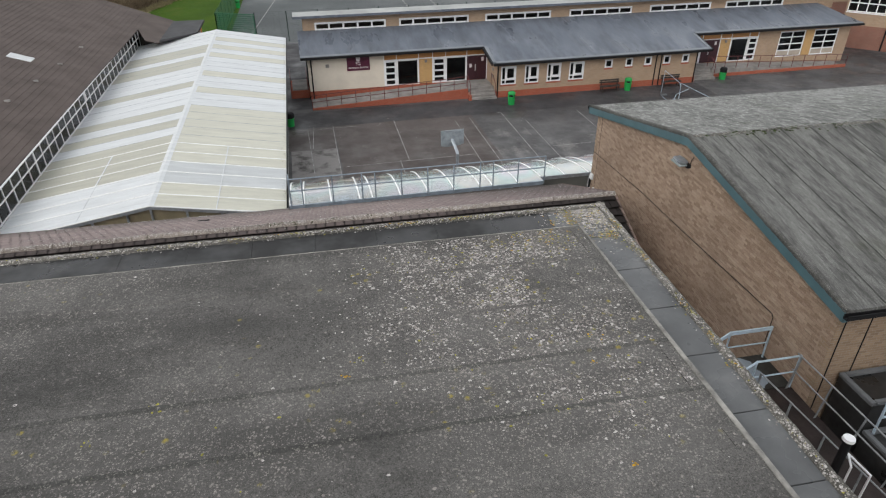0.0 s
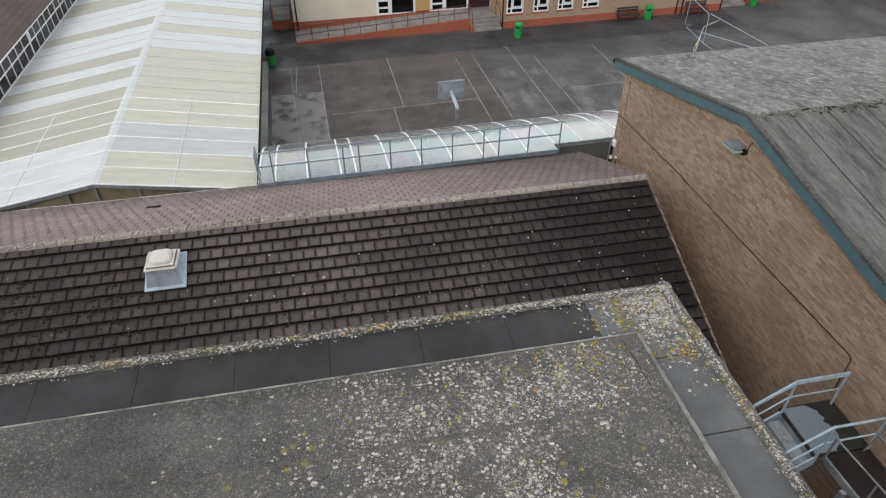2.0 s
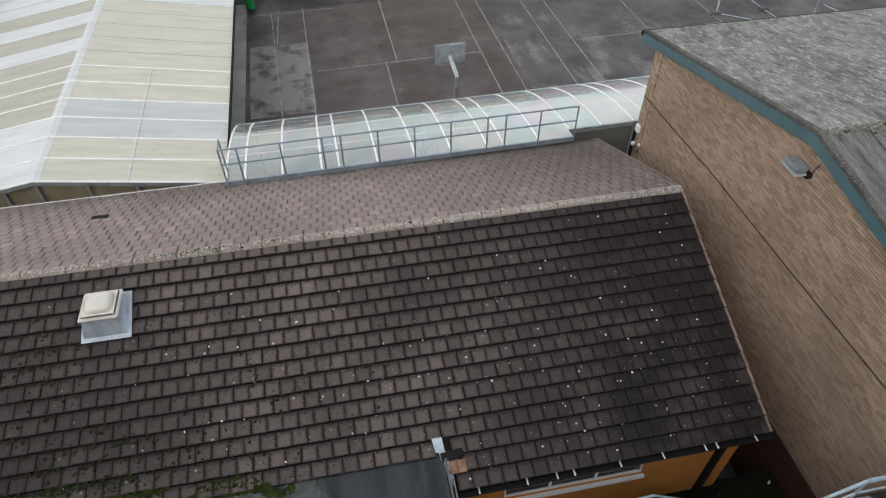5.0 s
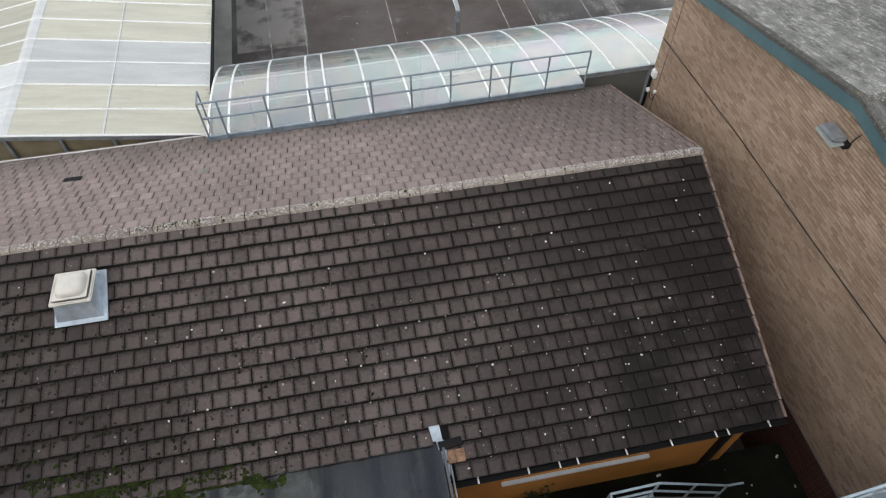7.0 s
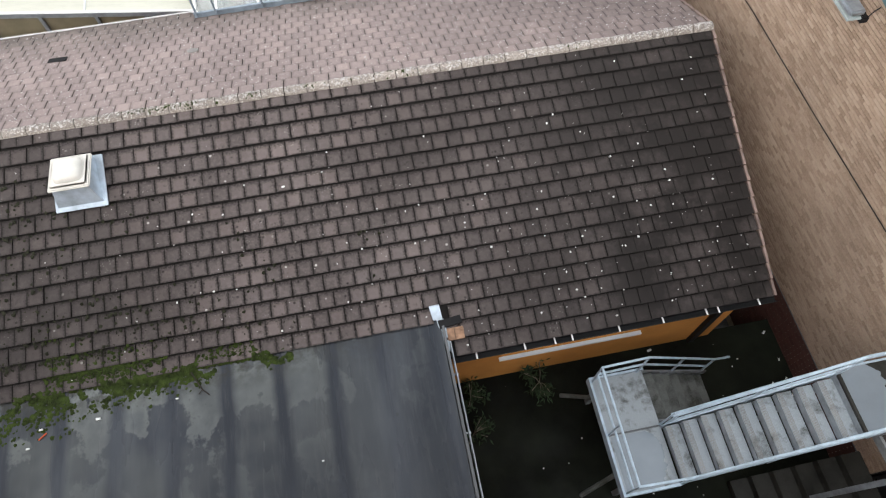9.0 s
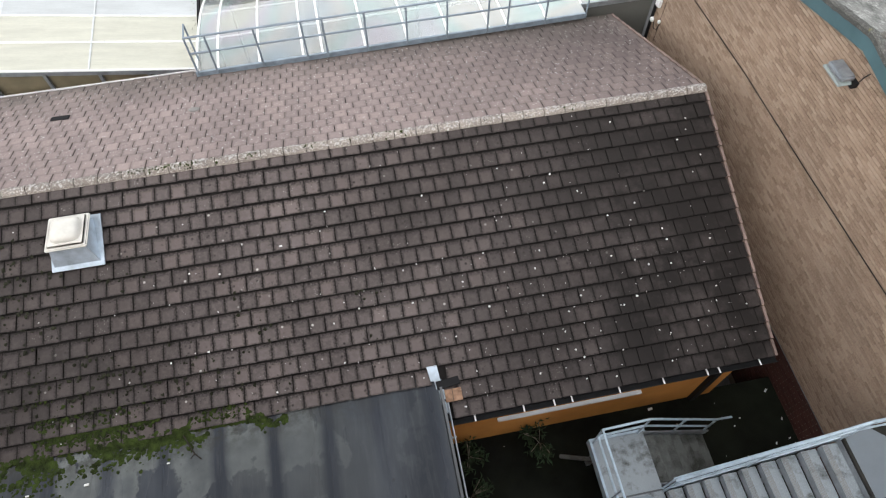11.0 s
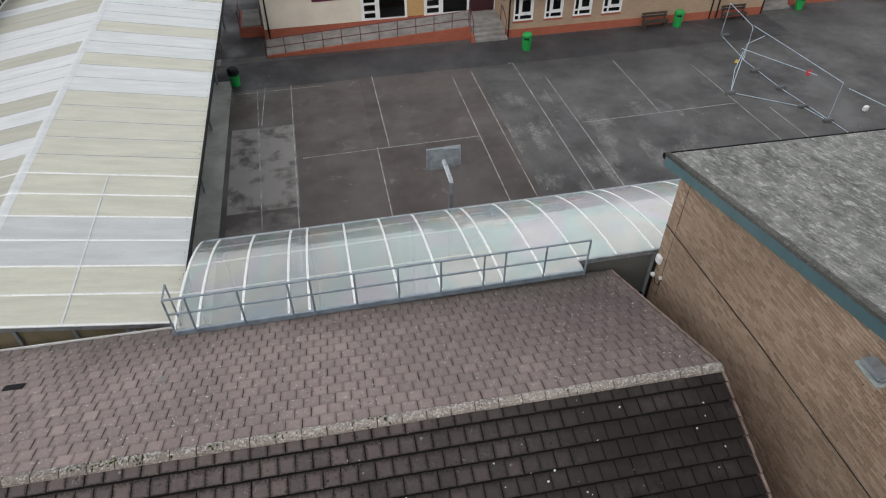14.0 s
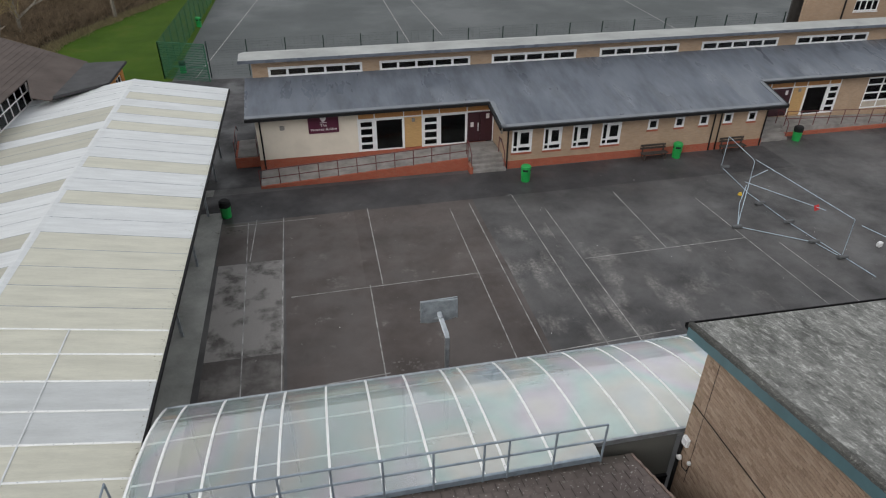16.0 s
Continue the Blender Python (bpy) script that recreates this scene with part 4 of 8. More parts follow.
for i in range(6200):
    front = random.random() < 0.62
    t = random.random() ** 1.25
    inw = abs(random.gauss(0.03, 0.05))
    if front:
        x, y = 4.55 - 12.5 * t, 9.18 - inw
    else:
        x, y = 4.56 - inw, 9.15 - 8.5 * t
    z = 11.575 if 0.03 < inw < 0.12 else (11.55 if inw <= 0.03 else 11.538)
    patchy = noise.noise(Vector((x * 2.2, y * 2.2, 6.0)))
    kind = random.choices(("white", "grey", "yellow", "orange"), (0.52, 0.41, 0.06, 0.01) if patchy < 0.12 or t > 0.5 else (0.22, 0.20, 0.38, 0.20))[0]
    flake(*crusts[kind], x, y, z, random.uniform(0.005, 0.014), random.random() < 0.3)
for i in range(2700):
    x, y = 4.45 - abs(random.gauss(0, 0.40)), 9.08 - abs(random.gauss(0, 0.50))
    if x > 3.93 or (x > 3.2 and y > 8.54):
        kind = random.choices(("white", "grey", "yellow", "orange"), (0.36, 0.54, 0.08, 0.02) if noise.noise(Vector((x * 3, y * 3, 2.0))) < 0.15 else (0.15, 0.25, 0.40, 0.20))[0]
        flake(*crusts[kind], x, y, 11.536, random.choice((0.005, 0.007, 0.010, 0.016)), random.random() < 0.4)
for kind, mat in (("white", M_LICHW), ("grey", M_LICHG), ("yellow", M_LICHY), ("orange", M_LICHO)):
    ob = from_lists("lichen", crusts[kind][0], crusts[kind][1], mat)
    tagged(ob, kind + " lichen crusts on the felt roof and its kerb", "lichen", kind="stuff")

# ---- the low tiled building ----
tiled = thing("tiled_building", "low school building with a brown concrete-tiled pitched roof", "building")
RIDGE_Y, RIDGE_Z, VERGE_X, LEFT_X = 18.25, 6.77, 9.45, -22.0
PITCH_F, PITCH_B = radians(21.0), radians(22.5)
GAUGE, COVER = 0.338, 0.300
bm = bmesh.new()
holed_wall(bm, 2.95, 9.2, 1.5, 4.55, 13.10, 13.40, [(4.0, 7.08, 3.36, 4.10)])
part("wall", bm, M_ORANGE, tiled, "ochre rendered wall")
bm = bmesh.new()
box(bm, LEFT_X, 9.2, 22.5, 22.75, 0, 4.7)
prism(bm, [(9.2, 13.4, 0), (9.2, 22.5, 0), (9.2, 22.5, 4.7), (9.2, 18.25, 6.55), (9.2, 13.4, 4.6)], None, (-0.25, 0, 0))
prism(bm, [(LEFT_X, 13.4, 0), (LEFT_X, 22.5, 0), (LEFT_X, 22.5, 4.7), (LEFT_X, 18.25, 6.55), (LEFT_X, 13.4, 4.6)], None, (0.25, 0, 0))
part_each("wall", bm, M_OLDRED, tiled)
bm = bmesh.new()
box(bm, 8.66, 8.80, 13.0, 13.10, 0.3, 4.6)
part("post", bm, M_BLACK, tiled)


def on_front(x, d, h=0.0):
    return Vector((x, RIDGE_Y - d * math.cos(PITCH_F) - h * math.sin(PITCH_F), RIDGE_Z - d * math.sin(PITCH_F) + h * math.cos(PITCH_F)))


def on_back(x, d, h=0.0):
    return Vector((x, RIDGE_Y + d * math.cos(PITCH_B) + h * math.sin(PITCH_B), RIDGE_Z - d * math.sin(PITCH_B) + h * math.cos(PITCH_B)))


FRONT_LEN, BACK_LEN = 5.75, 5.2
for side, ln in ((on_front, FRONT_LEN), (on_back, BACK_LEN)):
    bm = bmesh.new()
    prism(bm, [side(LEFT_X, 0, -0.03), side(VERGE_X - 0.03, 0, -0.03), side(VERGE_X - 0.03, ln, -0.03), side(LEFT_X, ln, -0.03)], None, (0, 0, -0.12))
    part("roof_deck", bm, M_UNDER, tiled)


def tile_verts(side, x, d, w, g, lift, tail):
    """One tile lying on the slope: its upper end tucked in, its lower end proud."""
    t = 0.020
    vs = []
    for h in (0, 1):
        for dx, dd, up in ((0.0, 0.0, 0.0), (w, 0.0, 0.0), (w, g, tail), (0.0, g, tail)):
            vs.append(side(x + dx, d + dd, lift + up - (0 if h else t)))
    return vs


# ridge caps
CAP_Y, CAP_R = RIDGE_Y - 0.05, 0.105
for i in range(70):
    x1 = VERGE_X + 0.02 - 0.445 * i
    bm = bmesh.new()
    ring0, ring1 = [], []
    j = random.uniform(-0.010, 0.010)
    for k in range(7):
        a = math.pi * k / 6
        for ring, x in ((ring0, x1), (ring1, x1 - 0.428)):
            ring.append(bm.verts.new((x, CAP_Y + CAP_R * math.cos(a), RIDGE_Z - 0.022 + j + CAP_R * math.sin(a))))
    for k in range(6):
        bm.faces.new((ring0[k], ring0[k + 1], ring1[k + 1], ring1[k]))
    bm.faces.new(ring0)
    bm.faces.new(ring1[::-1])
    bmesh.ops.recalc_face_normals(bm, faces=bm.faces)
    part("ridge_tile", bm, M_RIDGE, tiled, smooth=False)
# verge closers, one for each course
for side, n in ((on_front, 17), (on_back, 15)):
    for i in range(n):
        bm = bmesh.new()
        d = i * GAUGE
        prism(bm, [side(VERGE_X - 0.01, d + 0.02, 0.03), side(VERGE_X - 0.01, d + GAUGE, 0.055), side(VERGE_X - 0.01, d + GAUGE, -0.10), side(VERGE_X - 0.01, d + 0.02, -0.10)], None, (0.055, 0, 0))
        part("verge_tile", bm, M_VERGE, tiled)
# gutter and brackets under the front eave
ev = on_front(0, FRONT_LEN)
bm = bmesh.new()
prof = [(0.03, 0.0), (0.02, -0.08), (-0.08, -0.10), (-0.11, -0.08), (-0.12, 0.0), (-0.105, 0.0), (-0.095, -0.07), (0.0, -0.07), (0.015, 0.0)]
prism(bm, [(2.90, ev.y + a, ev.z - 0.02 + b) for a, b in prof], None, (9.5 - 2.90, 0, 0))
gutter = part("gutter", bm, M_BLACK, tiled)
for x in (3.35, 4.3, 4.9, 5.25, 6.2, 7.1, 8.0, 8.25, 9.1):
    bm = bmesh.new()
    box(bm, x, x + 0.03, ev.y - 0.13, ev.y + 0.03, ev.z - 0.015, ev.z - 0.003)
    part("gutter_clip", bm, M_SIGNWHITE, gutter)
bm = bmesh.new()
box(bm, 2.92, 9.4, 13.02, 13.06, 4.42, 4.62)
part("fascia", bm, M_BLACK, tiled)
bm = bmesh.new()
box(bm, LEFT_X, 9.4, 22.86, 22.90, 4.60, 4.80)
part("fascia", bm, M_SIGNWHITE, tiled)
bm = bmesh.new()
for a in (LEFT_X,):
    prism(bm, [(a, 23.0 + p, 4.78 + q) for p, q in ((0.0, 0.0), (0.0, -0.09), (0.11, -0.09), (0.12, 0.0), (0.10, 0.0), (0.095, -0.07), (0.02, -0.07), (0.015, 0.0))], None, (-1.7 - a, 0, 0))
part("gutter", bm, M_SIGNWHITE, tiled, "pale grey gutter")
# windows below the front eave


def window(parent, x0, x1, z0, z1, y, cols, rows, frame=0.06, name="window", depth=0.07, label="", glassmat=None):
    """A framed window in a wall along x that faces -y: cols and rows are fractions where bars stand."""
    w = new(name)
    w.parent = parent
    if label:
        tagged(w, label)
    bm = bmesh.new()
    f = frame
    box(bm, x0, x1, y, y + depth, z0, z0 + f)
    box(bm, x0, x1, y, y + depth, z1 - f, z1)
    box(bm, x0, x0 + f, y + 0.001, y + depth, z0 + f, z1 - f)
    box(bm, x1 - f, x1, y + 0.001, y + depth, z0 + f, z1 - f)
    cx = [x0 + f] + [x0 + (x1 - x0) * c for c in cols] + [x1 - f]
    cz = [z0 + f] + [z0 + (z1 - z0) * r for r in rows] + [z1 - f]
    for c in cx[1:-1]:
        box(bm, c - f * 0.5, c + f * 0.5, y + 0.002, y + depth, z0 + f, z1 - f)
    for r in cz[1:-1]:
        for a, b in zip(cx, cx[1:]):
            box(bm, a + (f * 0.5 if a != cx[0] else 0), b - (f * 0.5 if b != cx[-1] else 0), y + 0.004, y + depth, r - f * 0.5, r + f * 0.5)
    part("frame", bm, M_WHITE, w)
    for a, b in zip(cx, cx[1:]):
        for c, d in zip(cz, cz[1:]):
            bm = bmesh.new()
            box(bm, a, b, y + depth * 0.45, y + depth * 0.45 + 0.006, c, d)
            p = part("pane", bm, glassmat or M_WINDOW, w)
            p.visible_shadow = False
    return w


window(tiled, 4.0, 7.08, 3.36, 4.10, 13.14, (0.33, 0.66), (), 0.055)
bm = bmesh.new()
box(bm, 3.96, 7.12, 13.02, 13.098, 3.28, 3.355)
part("sill", bm, M_WHITE, tiled)
bm = bmesh.new()
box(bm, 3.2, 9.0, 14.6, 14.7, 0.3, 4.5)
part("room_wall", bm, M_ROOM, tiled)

# roof dome
dome = thing("roof_dome", "white domed roof vent on a lead-flashed kerb", "roof vent", Matrix.Translation(on_front(-3.48, 1.22, 0.082)) @ pose(0, 0, 0, math.degrees(PITCH_F)))
bm = bmesh.new()
box(bm, -0.47, 0.49, -0.53, 0.47, -0.02, 0.015)
part("flashing", bm, M_LEAD, dome, "shiny lead flashing", bevel=0.006)
up = Matrix.Rotation(-PITCH_F, 4, "X")
bm = bmesh.new()
low_ring = [bm.verts.new((0.42 * a, 0.42 * b, -0.16)) for a, b in ((-1, -1), (1, -1), (1, 1), (-1, 1))]
top_ring = [bm.verts.new((0.32 * a, 0.32 * b, 0.30)) for a, b in ((-1, -1), (1, -1), (1, 1), (-1, 1))]
for k in range(4):
    bm.faces.new((low_ring[k], low_ring[(k + 1) % 4], top_ring[(k + 1) % 4], top_ring[k]))
bm.faces.new(top_ring)
bm.faces.new(low_ring[::-1])
bmesh.ops.transform(bm, matrix=up, verts=bm.verts)
part("kerb", bm, M_LEAD, dome)
bm = bmesh.new()
box(bm, -0.375, 0.375, -0.375, 0.375, 0.29, 0.345)
bmesh.ops.transform(bm, matrix=up, verts=bm.verts)
part("flange", bm, M_DOME, dome, bevel=0.02)
bm = bmesh.new()
box(bm, -0.325, 0.325, -0.325, 0.325, 0.345, 0.385)
bmesh.ops.transform(bm, matrix=up, verts=bm.verts)
part("flange", bm, M_DOME, dome, bevel=0.02)
bm = bmesh.new()
rings = []
for z, s in ((0.382, 0.265), (0.44, 0.255), (0.485, 0.225), (0.51, 0.175), (0.52, 0.10)):
    ring = []
    for k in range(24):
        a = 2 * math.pi * k / 24
        c, q = math.cos(a), math.sin(a)
        r = s / (abs(c) ** 5 + abs(q) ** 5) ** 0.2
        ring.append(bm.verts.new((r * c, r * q, z)))
    rings.append(ring)
for r, q in zip(rings, rings[1:]):
    for k in range(24):
        bm.faces.new((r[k], r[(k + 1) % 24], q[(k + 1) % 24], q[k]))
bm.faces.new(rings[-1])
bmesh.ops.transform(bm, matrix=up, verts=bm.verts)
part("cover", bm, M_DOME, dome, smooth=True)

# tile vent and pale spot on the back slope
bm = bmesh.new()
for i in range(4):
    prism(bm, [on_back(-4.81, 3.10 + i * 0.05, 0.045), on_back(-4.41, 3.10 + i * 0.05, 0.045), on_back(-4.41, 3.135 + i * 0.05, 0.06), on_back(-4.81, 3.135 + i * 0.05, 0.06)], None, (0, 0, -0.03))
tagged(link("tile_vent", bm, M_BLACK), "dark slotted tile vent set in the back slope", "roof vent")
bm = bmesh.new()
bmesh.ops.create_uvsphere(bm, u_segments=10, v_segments=5, radius=0.14, matrix=Matrix.Translation(on_back(-1.5, 2.62, 0.03)) @ pose(0, 0, 0, -22.5) @ Matrix.Diagonal((1, 1, 0.15, 1)))
tagged(link("mortar_patch", bm, M_SLAB), "pale mortar patch on the faded roof tiles", "patch")

# ---- dark flat roof that joins the tiled slope ----
low = thing("low_flat_roof", "dark smooth flat roof with water stains and moss", "roof")
bm = bmesh.new()
box(bm, -22, 2.80, 9.3, 13.86, 4.70, 4.86)
part("deck", bm, M_CEMENT, low)
for i in range(26):
    x1, x0 = (2.78, 2.602) if i == 0 else (2.60 - 0.98 * (i - 1), 2.602 - 0.98 * i)
    bm = bmesh.new()
    prism(bm, [(x0, 9.3, 4.871), (x1, 9.3, 4.868), (x1, 13.9, 4.985), (x0, 13.9, 4.988)], None, (0, 0, -0.012))
    part("roof_sheet", bm, M_LOWROOF, low)
bm = bmesh.new()
box(bm, -22, 2.75, 9.25, 13.3, 0, 4.70)
part("wall", bm, M_OLDRED, low)
bm = bmesh.new()
prism(bm, [(2.80, 9.3, 4.72), (2.80, 9.3, 4.90), (2.80, 13.5, 5.01), (2.80, 13.5, 4.72)], None, (0.05, 0, 0))
part("edge_trim", bm, M_CEMENT, low)
bm = bmesh.new()
tube(bm, [(2.91, 9.4, 4.78), (2.91, 13.3, 4.86)], 0.018, 8)
for y in (10.2, 11.4, 12.5):
    box(bm, 2.852, 2.95, y, y + 0.03, 4.75, 4.80)
part("gutter_pipe", bm, M_GREYMETAL, low, "thin pale gutter along the roof edge")
bm = bmesh.new()
prism(bm, [on_front(2.62, 4.72, 0.07), on_front(2.82, 4.72, 0.07), on_front(2.84, 5.00, 0.06), on_front(2.66, 5.00, 0.06)], None, (0, 0, -0.02))
prism(bm, [on_front(2.72, 5.00, 0.06), on_front(2.86, 5.00, 0.06), on_front(2.92, 5.62, 0.05), on_front(2.80, 5.62, 0.05)], None, (0, 0, -0.05))
tagged(link("lead_soaker", bm, M_LEAD), "bent piece of pale lead at the roof junction", "flashing")
bm = bmesh.new()
prism(bm, [on_front(2.74, 5.02, 0.085), on_front(3.18, 4.98, 0.085), on_front(3.20, 5.13, 0.08), on_front(2.76, 5.18, 0.08)], None, (0, 0, -0.03))
tagged(link("slipped_slate", bm, M_BLACK), "loose dark slate lying over the tile edge", "slate")

for xa, xb in ((2.88, 3.02), (3.03, 3.20)):
    bm = bmesh.new()
    prism(bm, [on_front(xa, 5.20, 0.085), on_front(xb, 5.20, 0.085), on_front(xb, 5.43, 0.09), on_front(xa, 5.43, 0.09)], None, (0, 0, -0.02))
    tagged(link("broken_tile", bm, M_BARETILE), "broken orange-brown piece of bare clay tile", "tile")
bm = bmesh.new()
tube(bm, [(-1.98, 13.52, 4.99), (-1.86, 13.30, 4.985), (-1.74, 13.08, 4.98), (-1.62, 12.96, 4.985)], 0.012, 6)
tube(bm, [(-1.74, 13.08, 4.985), (-1.80, 13.00, 5.0)], 0.008, 5)
tagged(link("fallen_twig", bm, M_OLDTWIG), "short bent twig lying on the flat roof", "twig")
bm = bmesh.new()
tube(bm, [(-4.62, 12.72, 4.975), (-4.50, 12.82, 4.975)], 0.014, 6)
tagged(link("red_scrap", bm, M_REDSCRAP), "thin orange-red scrap on the flat roof", "litter")


def moss_tuft(v, f, x, y, z, r, slope):
    """A low, ragged cushion: a ring of uneven reach round a raised heart."""
    k, n = len(v), 8
    for ring, h in ((1.0, 0.0), (0.55, 0.20)):
        for j in range(n):
            a = j * 2 * math.pi / n + ring
            q = r * ring * random.uniform(0.55, 1.35)
            dy = q * math.sin(a)
            v.append((x + q * math.cos(a), y + dy, z + dy * slope + r * h * random.uniform(0.6, 1.3)))
    v.append((x, y, z + r * 0.3))
    for j in range(n):
        i = (j + 1) % n
        f.append((k + j, k + i, k + n + i, k + n + j))
        f.append((k + n + j, k + n + i, k + 2 * n))


moss_v, moss_f = [], []
for i in range(12000):
    x = -8.5 + 8.6 * random.random() ** 1.1
    y = 13.50 - abs(random.gauss(0, 0.10 + 0.045 * max(0, -1 - x))) + 0.08 * random.random()
    if noise.noise(Vector((x * 1.3, y * 1.3, 2.0))) + 0.6 * noise.noise(Vector((x * 5, y * 5, 2.0))) < -0.16 + 0.10 * max(0, x + 2.5):
        continue
    moss_tuft(moss_v, moss_f, x, y, 4.978 + (y - 13.8) * 0.026 + max(0, (y - 13.44)) * 0.5, random.choice((0.008, 0.012, 0.018, 0.026, 0.040, 0.055)), 0.03)
for i in range(6500):
    x = -8.5 + 8.0 * random.random() ** 1.25
    d = 5.08 - abs(random.gauss(0, 0.22)) * (0.5 + max(0, -1.5 - x) * 0.45)
    course = 0.03 + GAUGE * round((d - 0.03) / GAUGE) + random.gauss(0, 0.05)
    d = course if random.random() < 0.4 else d
    if d > 5.10 or noise.noise(Vector((x * 0.9, d * 0.9, 7.0))) < -0.05:
        continue
    p = on_front(x, d, 0.045)
    moss_tuft(moss_v, moss_f, p.x, p.y, p.z, random.choice((0.006, 0.010, 0.014, 0.022, 0.034)), math.tan(PITCH_F))
for cx, k in ((-2.2, 40), (-1.4, 60), (0.2, 30), (1.3, 18), (2.9, 25), (-5.5, 30), (4.6, 15), (6.4, 12)):
    for i in range(k):
        o = random.gauss(0.0, 0.05)
        if abs(o) < 0.10:
            moss_tuft(moss_v, moss_f, random.gauss(cx, 0.22), CAP_Y + o, RIDGE_Z - 0.022 + CAP_R * math.sqrt(1 - (o / CAP_R) ** 2), random.choice((0.010, 0.015, 0.022)), -o / CAP_R)
for i in range(1500):
    x = 10.9 + 20 * random.random() ** 0.8
    o = random.gauss(-0.02, 0.10 + 0.006 * (x - 10.9))
    if noise.noise(Vector((x * 0.7, o * 3, 5.0))) < 0.05 - 0.02 * (x - 10.9):
        continue
    slope = -0.213 if o > 0 else 0.169
    moss_tuft(moss_v, moss_f, x, 16.40 + o, 9.485 - abs(o * slope), random.choice((0.012, 0.02, 0.03, 0.045)), slope)
tagged(from_lists("moss", moss_v, moss_f, M_MOSS), "green moss cushions along the roof junction and the ridges", "moss", kind="stuff")

# ---- the brick hall ----
hall = thing("brick_hall", "brown-brick hall with a shallow felt roof and blue-green fascia", "building")
HX, HALL_R = 10.77, 34.0
GABLE = [(9.23, 8.28), (16.40, 9.48), (23.72, 7.91)]
bm = bmesh.new()
prism(bm, [(HX + 0.02, 9.42, 0), (HX + 0.02, 23.06, 0), (HX + 0.02, 23.06, 7.94), (HX + 0.02, 16.40, 9.37), (HX + 0.02, 9.42, 8.20)], None, (0.3, 0, 0))
part("wall", bm, M_MORTAR, hall)
bm = bmesh.new()
box(bm, HX + 0.001, HALL_R, 9.40, 9.70, 0, 8.12)
part("wall", bm, M_HALLWALL, hall)
bm = bmesh.new()
box(bm, HX + 0.001, HALL_R, 22.80, 23.06, 0, 7.93)
part("wall", bm, M_HALLWALL, hall)
RX = HX - 0.12
for (ya, za), (yb, zb) in zip(GABLE, GABLE[1:]):
    bm = bmesh.new()
    prism(bm, [(RX, ya, za), (HALL_R, ya, za), (HALL_R, yb, zb), (RX, yb, zb)], None, (0, 0, -0.08))
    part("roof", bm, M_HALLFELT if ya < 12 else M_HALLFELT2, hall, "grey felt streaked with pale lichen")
    for i in range(1, 23 if ya < 12 else 1):
        x = RX + 1.0 * i
        bm = bmesh.new()
        prism(bm, [(x, ya, za + 0.002), (x + 0.035, ya, za + 0.010), (x + 0.035, yb, zb + 0.010), (x, yb, zb + 0.002)], None, (0, 0, -0.015))
        part("felt_lap", bm, M_FELTSEAM, hall)
    bm = bmesh.new()
    prism(bm, [(RX - 0.012, ya, za - 0.045), (RX - 0.012, yb, zb - 0.045), (RX - 0.012, yb, zb - 0.30), (RX - 0.012, ya, za - 0.30)], None, (0.03, 0, 0))
    part("fascia", bm, M_TEAL, hall, "blue-green painted fascia board")
    bm = bmesh.new()
    n = 90
    rows = []
    for i in range(n + 1):
        p = Vector((RX - 0.03, ya + (yb - ya) * i / n, za + (zb - za) * i / n))
        rows.append([bm.verts.new(p + Vector((o, random.uniform(-0.012, 0.012), h + random.uniform(-0.008, 0.008)))) for o, h in ((0, -0.06), (0, 0.02), (0.03, 0.05), (0.11, 0.045), (0.15, 0.0))])
    for r, q in zip(rows, rows[1:]):
        for k in range(4):
            bm.faces.new((r[k], r[k + 1], q[k + 1], q[k]))
    bmesh.ops.recalc_face_normals(bm, faces=bm.faces)
    part("roof_edge", bm, M_HALLRIM, hall)
    bm = bmesh.new()
    prism(bm, [(RX + 0.0, ya, za - 0.31), (RX + 0.0, yb, zb - 0.31), (RX + 0.0, yb, zb - 0.33), (RX + 0.0, ya, za - 0.33)], None, (0.14, 0, 0))
    part("soffit", bm, M_TEAL, hall)
for y0, y1, z in ((9.11, 9.24, 8.20), (23.72, 23.85, 7.86)):
    bm = bmesh.new()
    prism(bm, [(RX - 0.02, y0, z), (RX - 0.02, y0, z - 0.12), (RX - 0.02, y1, z - 0.12), (RX - 0.02, y1, z), (RX - 0.02, y1 - 0.02, z), (RX - 0.02, y1 - 0.02, z - 0.1), (RX - 0.02, y0 + 0.02, z - 0.1), (RX - 0.02, y0 + 0.02, z)], None, (HALL_R - RX, 0, 0))
    part("gutter", bm, M_BLACK, hall)
    bm = bmesh.new()
    box(bm, RX, HALL_R, y0 + 0.14 if y0 < 12 else y0 - 0.05, y0 + 0.17 if y0 < 12 else y0 - 0.01, z - 0.25, z + 0.02)
    part("fascia", bm, M_TEAL, hall)
# ridge roll of moss and lichen
bm = bmesh.new()
for i in range(220):
    x = RX + 0.1 + (HALL_R - RX) * i / 220
    bmesh.ops.create_icosphere(bm, subdivisions=1, radius=random.uniform(0.04, 0.10), matrix=Matrix.Translation((x, 16.40 + random.uniform(-0.08, 0.08), 9.46)) @ Matrix.Diagonal((1.3, 1, 0.5, 1)))
part("ridge_roll", bm, M_RIM, hall, "ridge roll crusted with lichen")
bm = bmesh.new()
tube(bm, [(HX - 0.02, 23.04, 6.18), (HX - 0.02, 18.7, 6.44), (HX - 0.02, 15.9, 6.49), (HX - 0.02, 11.3, 6.64), (HX - 0.02, 11.22, 6.57), (HX - 0.02, 11.22, 5.6)], 0.010, 6)
part("conduit", bm, M_BLACK, hall, "thin dark cable conduit across the wall")
